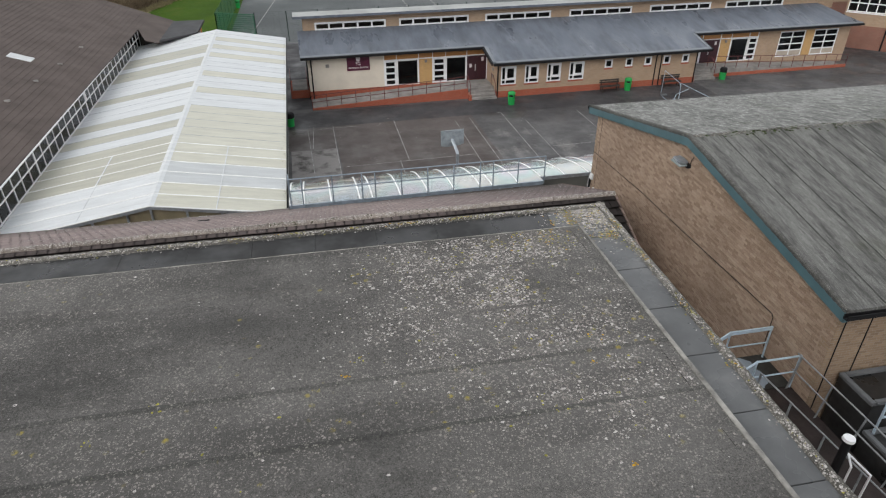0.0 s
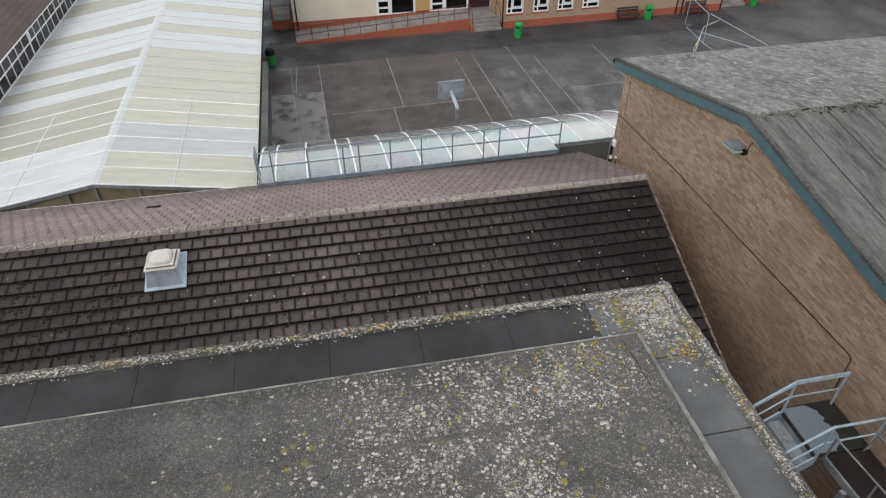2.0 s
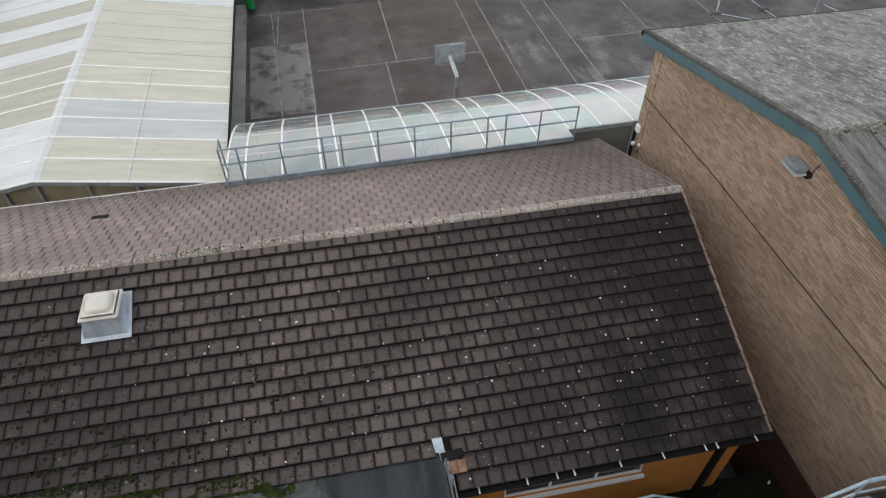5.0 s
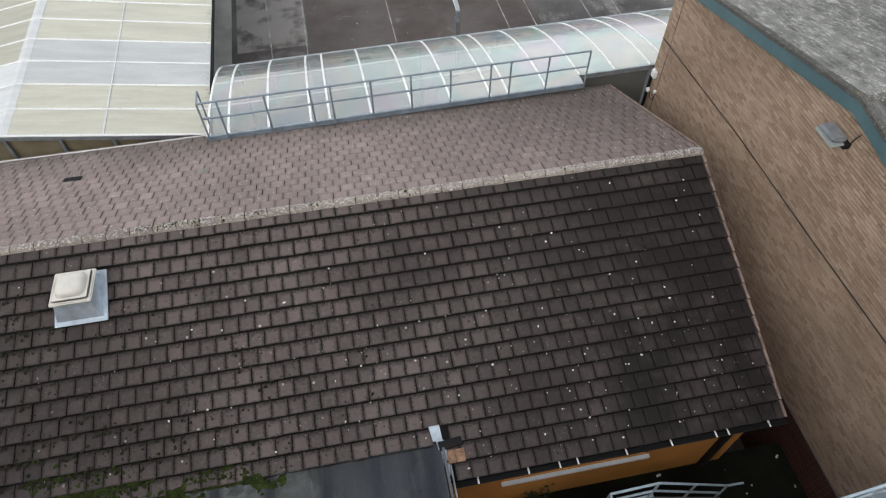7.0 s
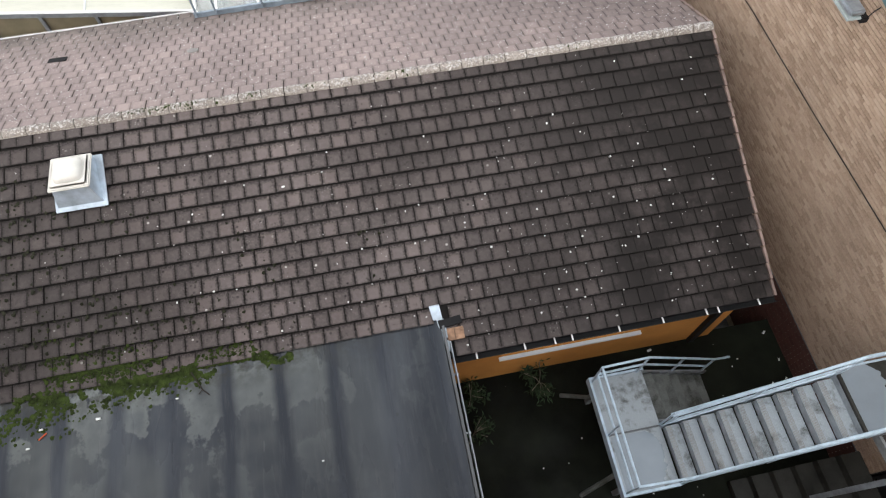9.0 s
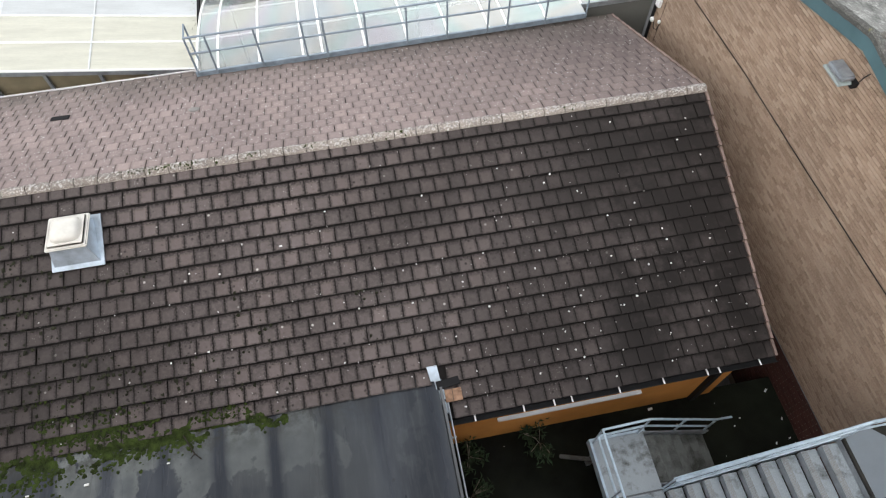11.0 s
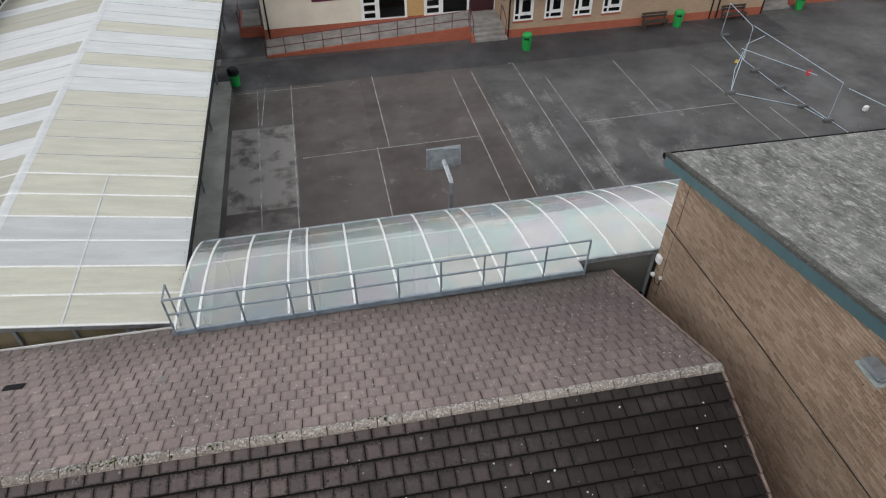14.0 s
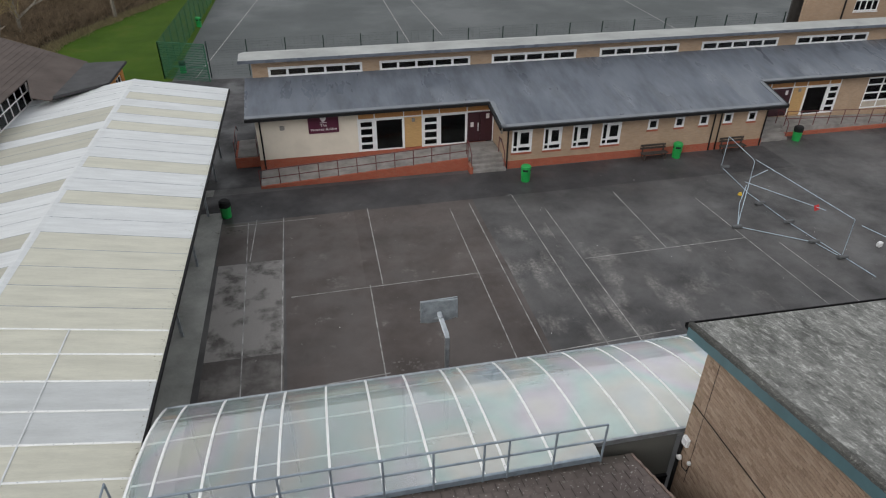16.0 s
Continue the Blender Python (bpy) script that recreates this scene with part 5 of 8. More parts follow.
bm = bmesh.new()
for y in (22.60,):
    box(bm, HX - 0.006, HX + 0.002, y, y + 0.012, 4.0, 7.9)
part("movement_joint", bm, M_BLACK, hall)
for x in (HX + 0.18, HX + 0.85):
    bm = bmesh.new()
    tube(bm, [(x, 9.395, 8.1), (x, 9.395, 0.3)], 0.016, 8)
    part("downpipe", bm, M_BLACK, hall)
bm = bmesh.new()
tube(bm, [(HX - 0.06, 22.97, 5.0), (HX - 0.06, 22.97, 0.3)], 0.045, 8)
tube(bm, [(HX - 0.06, 22.97, 3.0), (HX - 0.06, 22.6, 2.9)], 0.03, 8)
part("downpipe", bm, M_BLACK, hall)

fl = thing("wall_floodlight", "glazed metal floodlight on a bracket high on the brick wall", "light", pose(HX - 0.02, 16.45, 8.60))
bm = bmesh.new()
box(bm, -0.34, -0.04, -0.24, 0.24, 0.02, 0.14)
part("housing", bm, M_GREYMETAL, fl, bevel=0.04)
bm = bmesh.new()
box(bm, -0.36, -0.06, -0.27, 0.27, -0.03, 0.02)
part("lens", bm, polycarbonate("prismatic_lens", (0.45, 0.52, 0.52), 0.7, 0.1), fl, bevel=0.015)
bm = bmesh.new()
box(bm, -0.10, 0.05, -0.30, -0.10, -0.08, 0.02)
tube(bm, [(-0.02, -0.28, -0.02), (-0.02, -0.34, 0.22), (0.02, -0.36, 0.30)], 0.012, 6)
part("bracket", bm, M_BLACK, fl)

alarm = thing("alarm_box", "white plastic alarm box on the brick wall", "alarm box", pose(HX, 22.86, 5.13))
bm = bmesh.new()
box(bm, -0.11, 0, -0.11, 0.11, -0.13, 0.13)
part("cover", bm, M_WHITE, alarm, bevel=0.03)
lamp = thing("bulkhead_lamp", "small white bulkhead lamp on the brick wall", "light", pose(HX, 22.93, 4.52))
bm = bmesh.new()
bmesh.ops.create_uvsphere(bm, u_segments=14, v_segments=8, radius=0.085, matrix=Matrix.Translation((-0.06, 0, 0)) @ Matrix.Diagonal((0.7, 1, 1, 1)))
part("globe", bm, M_WHITE, lamp, smooth=True)
cam2 = thing("wall_sensor", "small white sensor on a bent wire bracket", "sensor", pose(HX, 22.56, 4.72))
bm = bmesh.new()
box(bm, -0.09, -0.02, -0.04, 0.04, -0.045, 0.045)
part("housing", bm, M_WHITE, cam2, bevel=0.01)
bm = bmesh.new()
tube(bm, [(-0.02, 0.0, -0.05), (-0.05, 0.02, -0.30), (-0.05, 0.2, -0.36), (-0.05, 0.26, -0.2)], 0.010, 6)
part("bracket", bm, M_BLACK, cam2)

# ---- link between tiled building and hall ----
link_b = thing("link_building", "grey clad link between the tiled building and the brick hall", "building")
bm = bmesh.new()
box(bm, 8.75, 10.74, 23.24, 23.30, 3.55, 5.02)
part("cladding", bm, M_LINKCLAD, link_b)
bm = bmesh.new()
box(bm, 9.3, 10.74, 23.25, 23.33, 0.3, 3.5)
part("door", bm, M_BLACK, link_b)
bm = bmesh.new()
for x in (9.35, 10.1, 10.68):
    box(bm, x, x + 0.05, 23.18, 23.25, 0.3, 3.5)
box(bm, 9.3, 10.74, 23.17, 23.24, 3.46, 3.54)
part("frame", bm, M_BLACK, link_b)

# ---- barrel walkway canopy ----
KNOTS = [(22.72, 5.13), (23.10, 5.13), (23.55, 5.09), (24.1, 5.01), (24.7, 4.89), (25.3, 4.74), (25.85, 4.58), (26.4, 4.37), (26.95, 4.12), (27.35, 3.91), (27.62, 3.74)]
VAULT = []
for k in range(len(KNOTS) - 1):
    p0, p1, p2, p3 = (KNOTS[max(0, min(len(KNOTS) - 1, k + o))] for o in (-1, 0, 1, 2))
    for t in (0.0, 0.5):
        VAULT.append(tuple(0.5 * (2 * b + (c - a) * t + (2 * a - 5 * b + 4 * c - d) * t * t + (3 * b - a - 3 * c + d) * t ** 3) for a, b, c, d in zip(p0, p1, p2, p3)))
VAULT.append(KNOTS[-1])
TV = radians(1.2)
RAIL_END = 8.50


def vault_point(x, i, out=0.0):
    """A point of the vault: x along it, i round its curve. The whole vault stands turned by TV."""
    y, z = VAULT[i]
    return Vector((x - (y - 27.5) * math.sin(TV), y + (x - 4) * math.sin(TV), z + out))


def front(x):
    """Where the curve begins: behind the guard rail the sheets reach further over the eave."""
    return 0 if x < RAIL_END else 2


walkway = thing("walkway_canopy", "long barrel-vaulted walkway canopy of clear polycarbonate", "canopy")
RIBS = [-1.75, -1.22, -0.18, 0.93, 1.43, 2.54, 3.65, 4.73, 5.83, 6.33, 7.42, 8.52, 9.58, 10.66, 11.18, 12.30, 13.45, 14.5, 15.6]
for a, b in zip(RIBS, RIBS[1:]):
    bm = bmesh.new()
    g = [[bm.verts.new(vault_point(x, i)) for i in range(front(a), len(VAULT))] for x in (a + 0.01, b - 0.01)]
    for i in range(len(g[0]) - 1):
        bm.faces.new((g[0][i], g[1][i], g[1][i + 1], g[0][i + 1]))
    bmesh.ops.recalc_face_normals(bm, faces=bm.faces)
    bmesh.ops.solidify(bm, geom=bm.faces[:], thickness=0.010)
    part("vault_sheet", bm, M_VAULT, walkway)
for x in RIBS:
    bm = bmesh.new()
    for i in range(front(x), len(VAULT) - 1):
        p, q = vault_point(x, i, 0.014), vault_point(x, i + 1, 0.014)
        d = (q - p).normalized()
        nrm = Vector((1, 0, 0)).cross(d).normalized()
        w = Vector((0.030, 0, 0))
        prism(bm, [p - w, p + w, q + w, q - w], None, -nrm * 0.05)
    part("rib", bm, M_BAR, walkway)
    bm = bmesh.new()
    for i in range(front(x) + 1, len(VAULT) - 1, 3):
        p = vault_point(x, i, 0.018)
        bmesh.ops.create_icosphere(bm, subdivisions=1, radius=0.014, matrix=Matrix.Translation(p) @ Matrix.Diagonal((1, 1, 0.6, 1)))
    tagged(part("rib_screws", bm, M_GREYMETAL, walkway), "small bolt heads along the rib", kind="stuff")
for i in (6, 11, 15):
    bm = bmesh.new()
    tube(bm, [vault_point(-1.75, i, -0.035), vault_point(15.6, i, -0.035)], 0.024, 6)
    part("purlin", bm, M_BAR, walkway)
for xa, xb, i in ((-1.78, RAIL_END, 0), (RAIL_END, 15.6, 2), (-1.78, 15.6, 20)):
    a, b = vault_point(xa, i), vault_point(xb, i)
    bm = bmesh.new()
    prism(bm, [a + Vector((0, -0.03, 0.02)), b + Vector((0, -0.03, 0.02)), b + Vector((0, -0.03, -0.13)), a + Vector((0, -0.03, -0.13))], None, (0, 0.06, 0))
    part("edge_beam", bm, M_RAILBLUE if i == 0 else M_GREYMETAL, walkway)
for x in RIBS[1::3]:
    bm = bmesh.new()
    p = vault_point(x, 20)
    tube(bm, [(p.x, p.y - 0.1, 0), (p.x, p.y - 0.1, p.z - 0.05)], 0.05, 8)
    part("post", bm, M_GREYMETAL, walkway)
    bm = bmesh.new()
    p = vault_point(x, 4)
    tube(bm, [(p.x, p.y, 0), (p.x, p.y, p.z - 0.05)], 0.05, 8)
    part("post", bm, M_GREYMETAL, walkway)

# ---- guard rail along the back eave ----
rail = thing("eave_guard_rail", "blue-grey tubular guard rail along the tiled roof's eave", "railing")
PX = [-1.60, -1.13, 0.02, 1.15, 1.66, 2.69, 3.73, 4.78, 5.86, 6.40, 7.44, 8.57]


def rail_y(x):
    return 22.50 + (x + 1.6) * 0.018


for x in PX:
    bm = bmesh.new()
    y = rail_y(x)
    tube(bm, [(x, y + 0.02, 5.10), (x, y, 6.28)], 0.026, 8)
    part("post", bm, M_RAILBLUE, rail)
for z, o in ((6.30, 0.0), (5.80, 0.022)):
    bm = bmesh.new()
    tube(bm, [(-1.60, rail_y(-1.6) + o, z), (8.57, rail_y(8.57) + o, z)], 0.027, 8)
    part("rail", bm, M_RAILBLUE, rail)
for x in (-1.60,):
    bm = bmesh.new()
    tube(bm, [(x, rail_y(x), 6.28), (x - 0.02, rail_y(x) + 0.55, 6.25), (x - 0.02, rail_y(x) + 0.6, 5.1)], 0.024, 8)
    part("end_rail", bm, M_RAILBLUE, rail)

# ---- big canopy over the yard ----
CAN_T = pose(-7.0, 23.68, 0, 0, 0, 0.85)
canopy = thing("yard_canopy", "large pitched canopy of cream and white polycarbonate sheets on steel posts", "canopy", CAN_T)
BAY = 1.088
RIGHT = "CCGGCCCCCCCWWCWWCWWWCWCWCWW"
LEFT = "WWWOOOOWOWOWWWOWWWOOWOOWWWW"
MATS = {"C": M_SHEETC, "W": M_SHEETW, "G": M_SHEETG, "O": M_SHEETO}
CR, CE, CW, CL = 5.13, 4.24, 5.08, -5.95
NB = 27
for i in range(NB):
    for pat, xe, ze in ((RIGHT, CW, CE), (LEFT, CL, 4.16)):
        bm = bmesh.new()
        y0, y1 = i * BAY + 0.004, (i + 1) * BAY - 0.004
        sag = random.uniform(-0.006, 0.006)
        prism(bm, [(0.0, y0, CR), (xe, y0, ze + sag), (xe, y1, ze + sag), (0.0, y1, CR)], None, (0, 0, -0.016))
        part("roof_sheet", bm, MATS[pat[i % len(pat)]], canopy)
for i in range(NB + 1):
    y = i * BAY
    bright = i <= 6
    for xe, ze in ((CW, CE), (CL, 4.16)):
        bm = bmesh.new()
        w = 0.03 if bright else 0.012
        h = 0.022 if bright else 0.006
        prism(bm, [(0, y - w, CR + h), (xe * 0.998, y - w, ze + h), (xe * 0.998, y + w, ze + h), (0, y + w, CR + h)], None, (0, 0, -0.03))
        part("glazing_bar", bm, M_BAR if bright else M_GREYMETAL, canopy)
        bm = bmesh.new()
        prism(bm, [(0, y - 0.03, CR - 0.02), (xe, y - 0.03, ze - 0.02), (xe, y + 0.03, ze - 0.02), (0, y + 0.03, CR - 0.02)], None, (0, 0, -0.12))
        part("rafter", bm, M_GREYMETAL, canopy)
v, f = [], []
for i in range(7):
    for k in range(12):
        x = CW * (k + 0.5) / 12
        flake(v, f, x, i * BAY, CR + (CE - CR) * x / CW + 0.024, 0.012)
        x = CL * (k + 0.5) / 12
        flake(v, f, x, i * BAY, CR + (4.16 - CR) * x / CL + 0.024, 0.012)
fix = from_lists("fixing", v, f, M_GREYMETAL, canopy)
tagged(fix, "small grey bolt heads along the glazing bars", kind="stuff")
v, f = [], []
for i in range(420):
    y = random.uniform(0.05, NB * BAY - 0.1)
    x = CW - abs(random.gauss(0, 0.10)) - 0.02
    flake(v, f, x, y, CR + (CE - CR) * x / CW + 0.007, random.choice((0.006, 0.008, 0.010, 0.016)))
grime = from_lists("grime", v, f, M_GRIME, canopy)
tagged(grime, "brown-green grime along the lower edge", kind="stuff")
for k in range(NB):
    bm = bmesh.new()
    y0, y1 = k * BAY, (k + 1) * BAY - 0.01
    prism(bm, [(-0.16, y0, CR - 0.021), (0, y0, CR + 0.022), (0.16, y0, CR - 0.021), (0, y0, CR + 0.006)], None, (0, y1 - y0, 0))
    part("ridge_cap", bm, M_SHEETW, canopy)
for sx, sz in ((2.42, -0.424),):
    bm = bmesh.new()
    prism(bm, [(sx - 0.02, 0.0, CR + sz + 0.027), (sx + 0.02, 0.0, CR + sz + 0.019), (sx + 0.02, 6 * BAY, CR + sz + 0.019), (sx - 0.02, 6 * BAY, CR + sz + 0.027)], None, (0, 0, -0.02))
    part("tape_strip", bm, M_SHEETW, canopy)
    bm = bmesh.new()
    prism(bm, [(-2.83, 0.0, CR - 0.445), (-2.77, 0.0, CR - 0.435), (-2.77, 6 * BAY, CR - 0.435), (-2.83, 6 * BAY, CR - 0.445)], None, (0, 0, -0.02))
    part("tape_strip", bm, M_SHEETW, canopy)
for xe, ze in ((CW, CE), (CL, 4.16)):
    bm = bmesh.new()
    box(bm, min(xe - 0.02, xe + 0.06), xe + 0.06, 0, NB * BAY, ze - 0.15, ze - 0.03)
    part("eave_beam", bm, M_BLACK if xe > 0 else M_GREYMETAL, canopy)
for y in (0.05, 5.6, 11.6, 16.7, 21.5, 25.8, 29.1):
    for x in (CW - 1.15, CL + 0.3):
        bm = bmesh.new()
        box(bm, x - 0.05, x + 0.05, y - 0.05, y + 0.05, 0, 4.2 if x > 0 else 4.1)
        if x > 0:
            tube(bm, [(x, y, 3.2), (x + 0.95, y, 4.08)], 0.03, 6)
        part("post", bm, M_GREYMETAL, canopy)
bm = bmesh.new()
for xe, ze in ((CW, CE), (CL, 4.16)):
    prism(bm, [(0, -0.02, CR + 0.02), (xe, -0.02, ze + 0.02), (xe, -0.02, ze - 0.08), (0, -0.02, CR - 0.08)], None, (0, 0.05, 0))
part("gable_trim", bm, M_BAR, canopy)
for x in (-5.0, -3.6, -2.2, -0.9, 0.0, 1.3, 2.6, 3.8):
    z = CR - abs(x) * (0.175 if x > 0 else 0.163)
    bm = bmesh.new()
    box(bm, x - 0.04, x + 0.04, 0.02, 0.08, 3.3, z - 0.05)
    part("gable_post", bm, M_GREYMETAL, canopy)

for xe, ze in ((CW - 0.1, CE), (CL + 0.1, 4.16)):
    bm = bmesh.new()
    prism(bm, [(0, 0.10, 3.0), (xe, 0.10, 3.0), (xe, 0.10, ze - 0.10), (0, 0.10, CR - 0.16)], None, (0, 0.03, 0))
    part("gable_panel", bm, M_GABLE, canopy, "dull olive-tan infill board")

# ---- window strip and tiled hall at the canopy's far side ----
strip = thing("clerestory_window", "long white-framed strip window with dark panes", "window", pose(-12.98, 23.2, 0, 0, 0, 0.3))
SX = [0.93 * i for i in range(33)]
bm = bmesh.new()
for z in (4.22, 4.86, 5.36):
    box(bm, -0.02, 0.04, 0, SX[-1], z - 0.025, z + 0.025)
part("frame", bm, M_WHITE, strip)
for i, y in enumerate(SX):
    bm = bmesh.new()
    w = 0.05 if i in (7, 16) else 0.022
    box(bm, -0.015, 0.035, y - w, y + w, 4.0, 5.36)
    part("mullion", bm, M_WHITE, strip)
for i, y in enumerate(SX[:-1]):
    for z0, z1 in ((4.0, 4.835), (4.885, 5.335)):
        bm = bmesh.new()
        box(bm, -0.005, 0.003, y + 0.02, y + 0.91, z0, z1)
        part("pane", bm, M_WINDOW, strip)
for y in (SX[16] + 0.1, SX[-1] - 0.2):
    bm = bmesh.new()
    box(bm, 0.045, 0.06, y - 0.12, y + 0.12, 4.88, 5.34)
    part("white_panel", bm, M_SIGNWHITE, strip)
big = thing("tiled_hall", "large hall with a brown tiled roof and one skylight", "building")
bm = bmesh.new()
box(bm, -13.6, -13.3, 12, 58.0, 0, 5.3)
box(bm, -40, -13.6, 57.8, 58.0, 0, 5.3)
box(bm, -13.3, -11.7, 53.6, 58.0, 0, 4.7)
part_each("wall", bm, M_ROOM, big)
EAVE, RID = (-13.05, 5.40), (-26.0, 9.7)
for i in range(42):
    t0, t1 = i / 42, (i + 1) / 42
    xa, za = EAVE[0] + (RID[0] - EAVE[0]) * t0, EAVE[1] + (RID[1] - EAVE[1]) * t0
    xb, zb = EAVE[0] + (RID[0] - EAVE[0]) * t1, EAVE[1] + (RID[1] - EAVE[1]) * t1
    bm = bmesh.new()
    y1 = 58.4 + 0.13 * 13 * t0
    y2 = 58.4 + 0.13 * 13 * t1
    prism(bm, [(xa, 5, za + 0.012), (xa, y1, za + 0.012), (xb, y2, zb), (xb, 5, zb)], None, (0, 0, -0.06))
    part("tile_course", bm, M_HALLTILE, big)
bm = bmesh.new()
prism(bm, [(RID[0], 5, RID[1]), (RID[0], 60.1, RID[1]), (-39, 61.8, 5.4), (-39, 5, 5.4)], None, (0, 0, -0.06))
part("roof", bm, M_HALLTILE, big)
bm = bmesh.new()
prism(bm, [(-17.42, 40.85, 6.90), (-16.25, 40.85, 6.51), (-16.25, 41.6, 6.51), (-17.42, 41.6, 6.90)], None, (0, 0, -0.05))
part("skylight", bm, M_SHEETW, big, "pale skylight in the tiled roof")
bm = bmesh.new()
for y, x in ((30.5, -15.6), (34.5, -15.4), (38, -15.2), (41.5, -15.0), (45.5, -14.9)):
    z = EAVE[1] + (x - EAVE[0]) / (RID[0] - EAVE[0]) * (RID[1] - EAVE[1])
    box(bm, x - 0.12, x + 0.12, y, y + 0.12, z, z + 0.10)
part_each("tile_vent", bm, M_SLAB, big)
bm = bmesh.new()
prism(bm, [(-12.2, 50.7, 5.12), (-11.35, 50.9, 4.84), (-11.35, 58.2, 4.84), (-13.05, 58.4, 5.405), (-13.05, 53.05, 5.405)], None, (0, 0, -0.06))
part("eave_roof", bm, M_HALLTILE, big)
annex = thing("flat_annex", "small annex with a dark flat roof and ochre wall", "building")
bm = bmesh.new()
holed_wall(bm, 53.0, 57.4, 0, 4.78, 0, 0.25, [(53.6, 54.9, 3.2, 4.4), (55.5, 56.8, 3.2, 4.4)])
bmesh.ops.transform(bm, matrix=Matrix.Translation((-9.2, 0, 0)) @ Matrix.Rotation(math.pi / 2, 4, "Z"), verts=bm.verts)
part("wall", bm, M_ORANGE, annex)
bm = bmesh.new()
box(bm, -11.3, -9.46, 57.15, 57.4, 0, 4.78)
part("wall", bm, M_ORANGE, annex)
bm = bmesh.new()
box(bm, -11.3, -11.1, 53.0, 57.1, 0, 4.78)
part("room_wall", bm, M_ROOM, annex)
for a, b in ((53.6, 54.9), (55.5, 56.8)):
    w = window(annex, a, b, 3.2, 4.4, 0.05, (0.5,), (), 0.09)
    w.matrix_basis = Matrix.Translation((-9.2, 0, 0)) @ Matrix.Rotation(math.pi / 2, 4, "Z")
bm = bmesh.new()
prism(bm, [(-11.33, 51.2, 4.95), (-8.9, 53.2, 4.95), (-8.9, 57.6, 4.95), (-11.33, 57.6, 4.95)], None, (0, 0, -0.16))
part("roof", bm, M_DARKROOF, annex, "dark grey flat roof", bevel=0.02)

# ---- classroom block across the playground ----
CT = pose(13.45, 48.1, 0, 0, 0, 1.8)
block = thing("classroom_block", "single-storey buff-brick classroom block with slate-blue roofs", "building", CT)
RY = 2.8
BIGWIN = [(0.42, 1.66), (2.38, 3.54), (4.22, 5.40), (6.10, 7.36)]
SMALLWIN = [(9.12, 9.80), (10.92, 11.56), (12.60, 13.23), (14.28, 14.92), (15.97, 16.60)]
holes = [(a, b, 1.00, 2.44) for a, b in BIGWIN] + [(a, b, 1.76, 2.44) for a, b in SMALLWIN]
bm = bmesh.new()
holed_wall(bm, 0.10, 17.40, 0.0, 2.86, 0.0, 0.30, holes)
for x in (0.10, 17.10):
    prism(bm, [(x, 0.30, 0), (x, RY, 0), (x, RY, 3.40), (x, 0.30, 2.86)], None, (0.30, 0, 0))
part_each("wall", bm, M_BUFF, block, "buff-brick wall")
bm = bmesh.new()
box(bm, 0.07, 17.43, -0.02, -0.001, 0, 0.50)
box(bm, 0.07, 0.098, 0.0, RY - 0.02, 0, 0.50)
part_each("plinth", bm, M_REDBRICK, block, "red brick plinth")
bm = bmesh.new()
box(bm, -14.25, -8.38, RY, RY + 0.3, 0.66, 3.45)
prism(bm, [(-14.25, RY + 0.3, 0.66), (-14.25, 6.8, 0.66), (-14.25, 6.8, 4.25), (-14.25, RY + 0.3, 3.46)], None, (0.3, 0, 0))
part_each("wall", bm, M_CREAM, block, "cream rendered wall")
bm = bmesh.new()
box(bm, -14.28, -0.02 - 0.3, RY - 0.02, RY + 0.3, 0, 0.655)
box(bm, -14.28, -13.95, RY + 0.3, 6.8, 0, 0.655)
part_each("plinth", bm, M_REDBRICK, block, "red brick plinth")
bm = bmesh.new()
RW = [(27.1, 29.7), (30.6, 33.1)]
holed_wall(bm, 26.0, 34.3, 0.0, 3.45, RY, RY + 0.3, [(a, b, 0.75, 3.0) for a, b in RW])
prism(bm, [(34.0, RY + 0.3, 0), (34.0, 11.5, 0), (34.0, 11.5, 4.25), (34.0, 6.8, 4.25), (34.0, RY + 0.3, 3.46)], None, (0.3, 0, 0))
box(bm, -13.95, 34.0, 11.3, 11.5, 0, 4.4)
part_each("wall", bm, M_BUFF, block)
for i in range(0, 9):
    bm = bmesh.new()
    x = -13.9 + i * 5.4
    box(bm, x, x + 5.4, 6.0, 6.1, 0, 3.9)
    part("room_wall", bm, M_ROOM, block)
bm = bmesh.new()
box(bm, -13.9, 34.0, RY + 0.31, 11.2, 0.55, 0.60)
part("room_floor", bm, M_ROOM, block)


def low_z(y):
    return 2.84 + (y + 0.42) * 0.2125


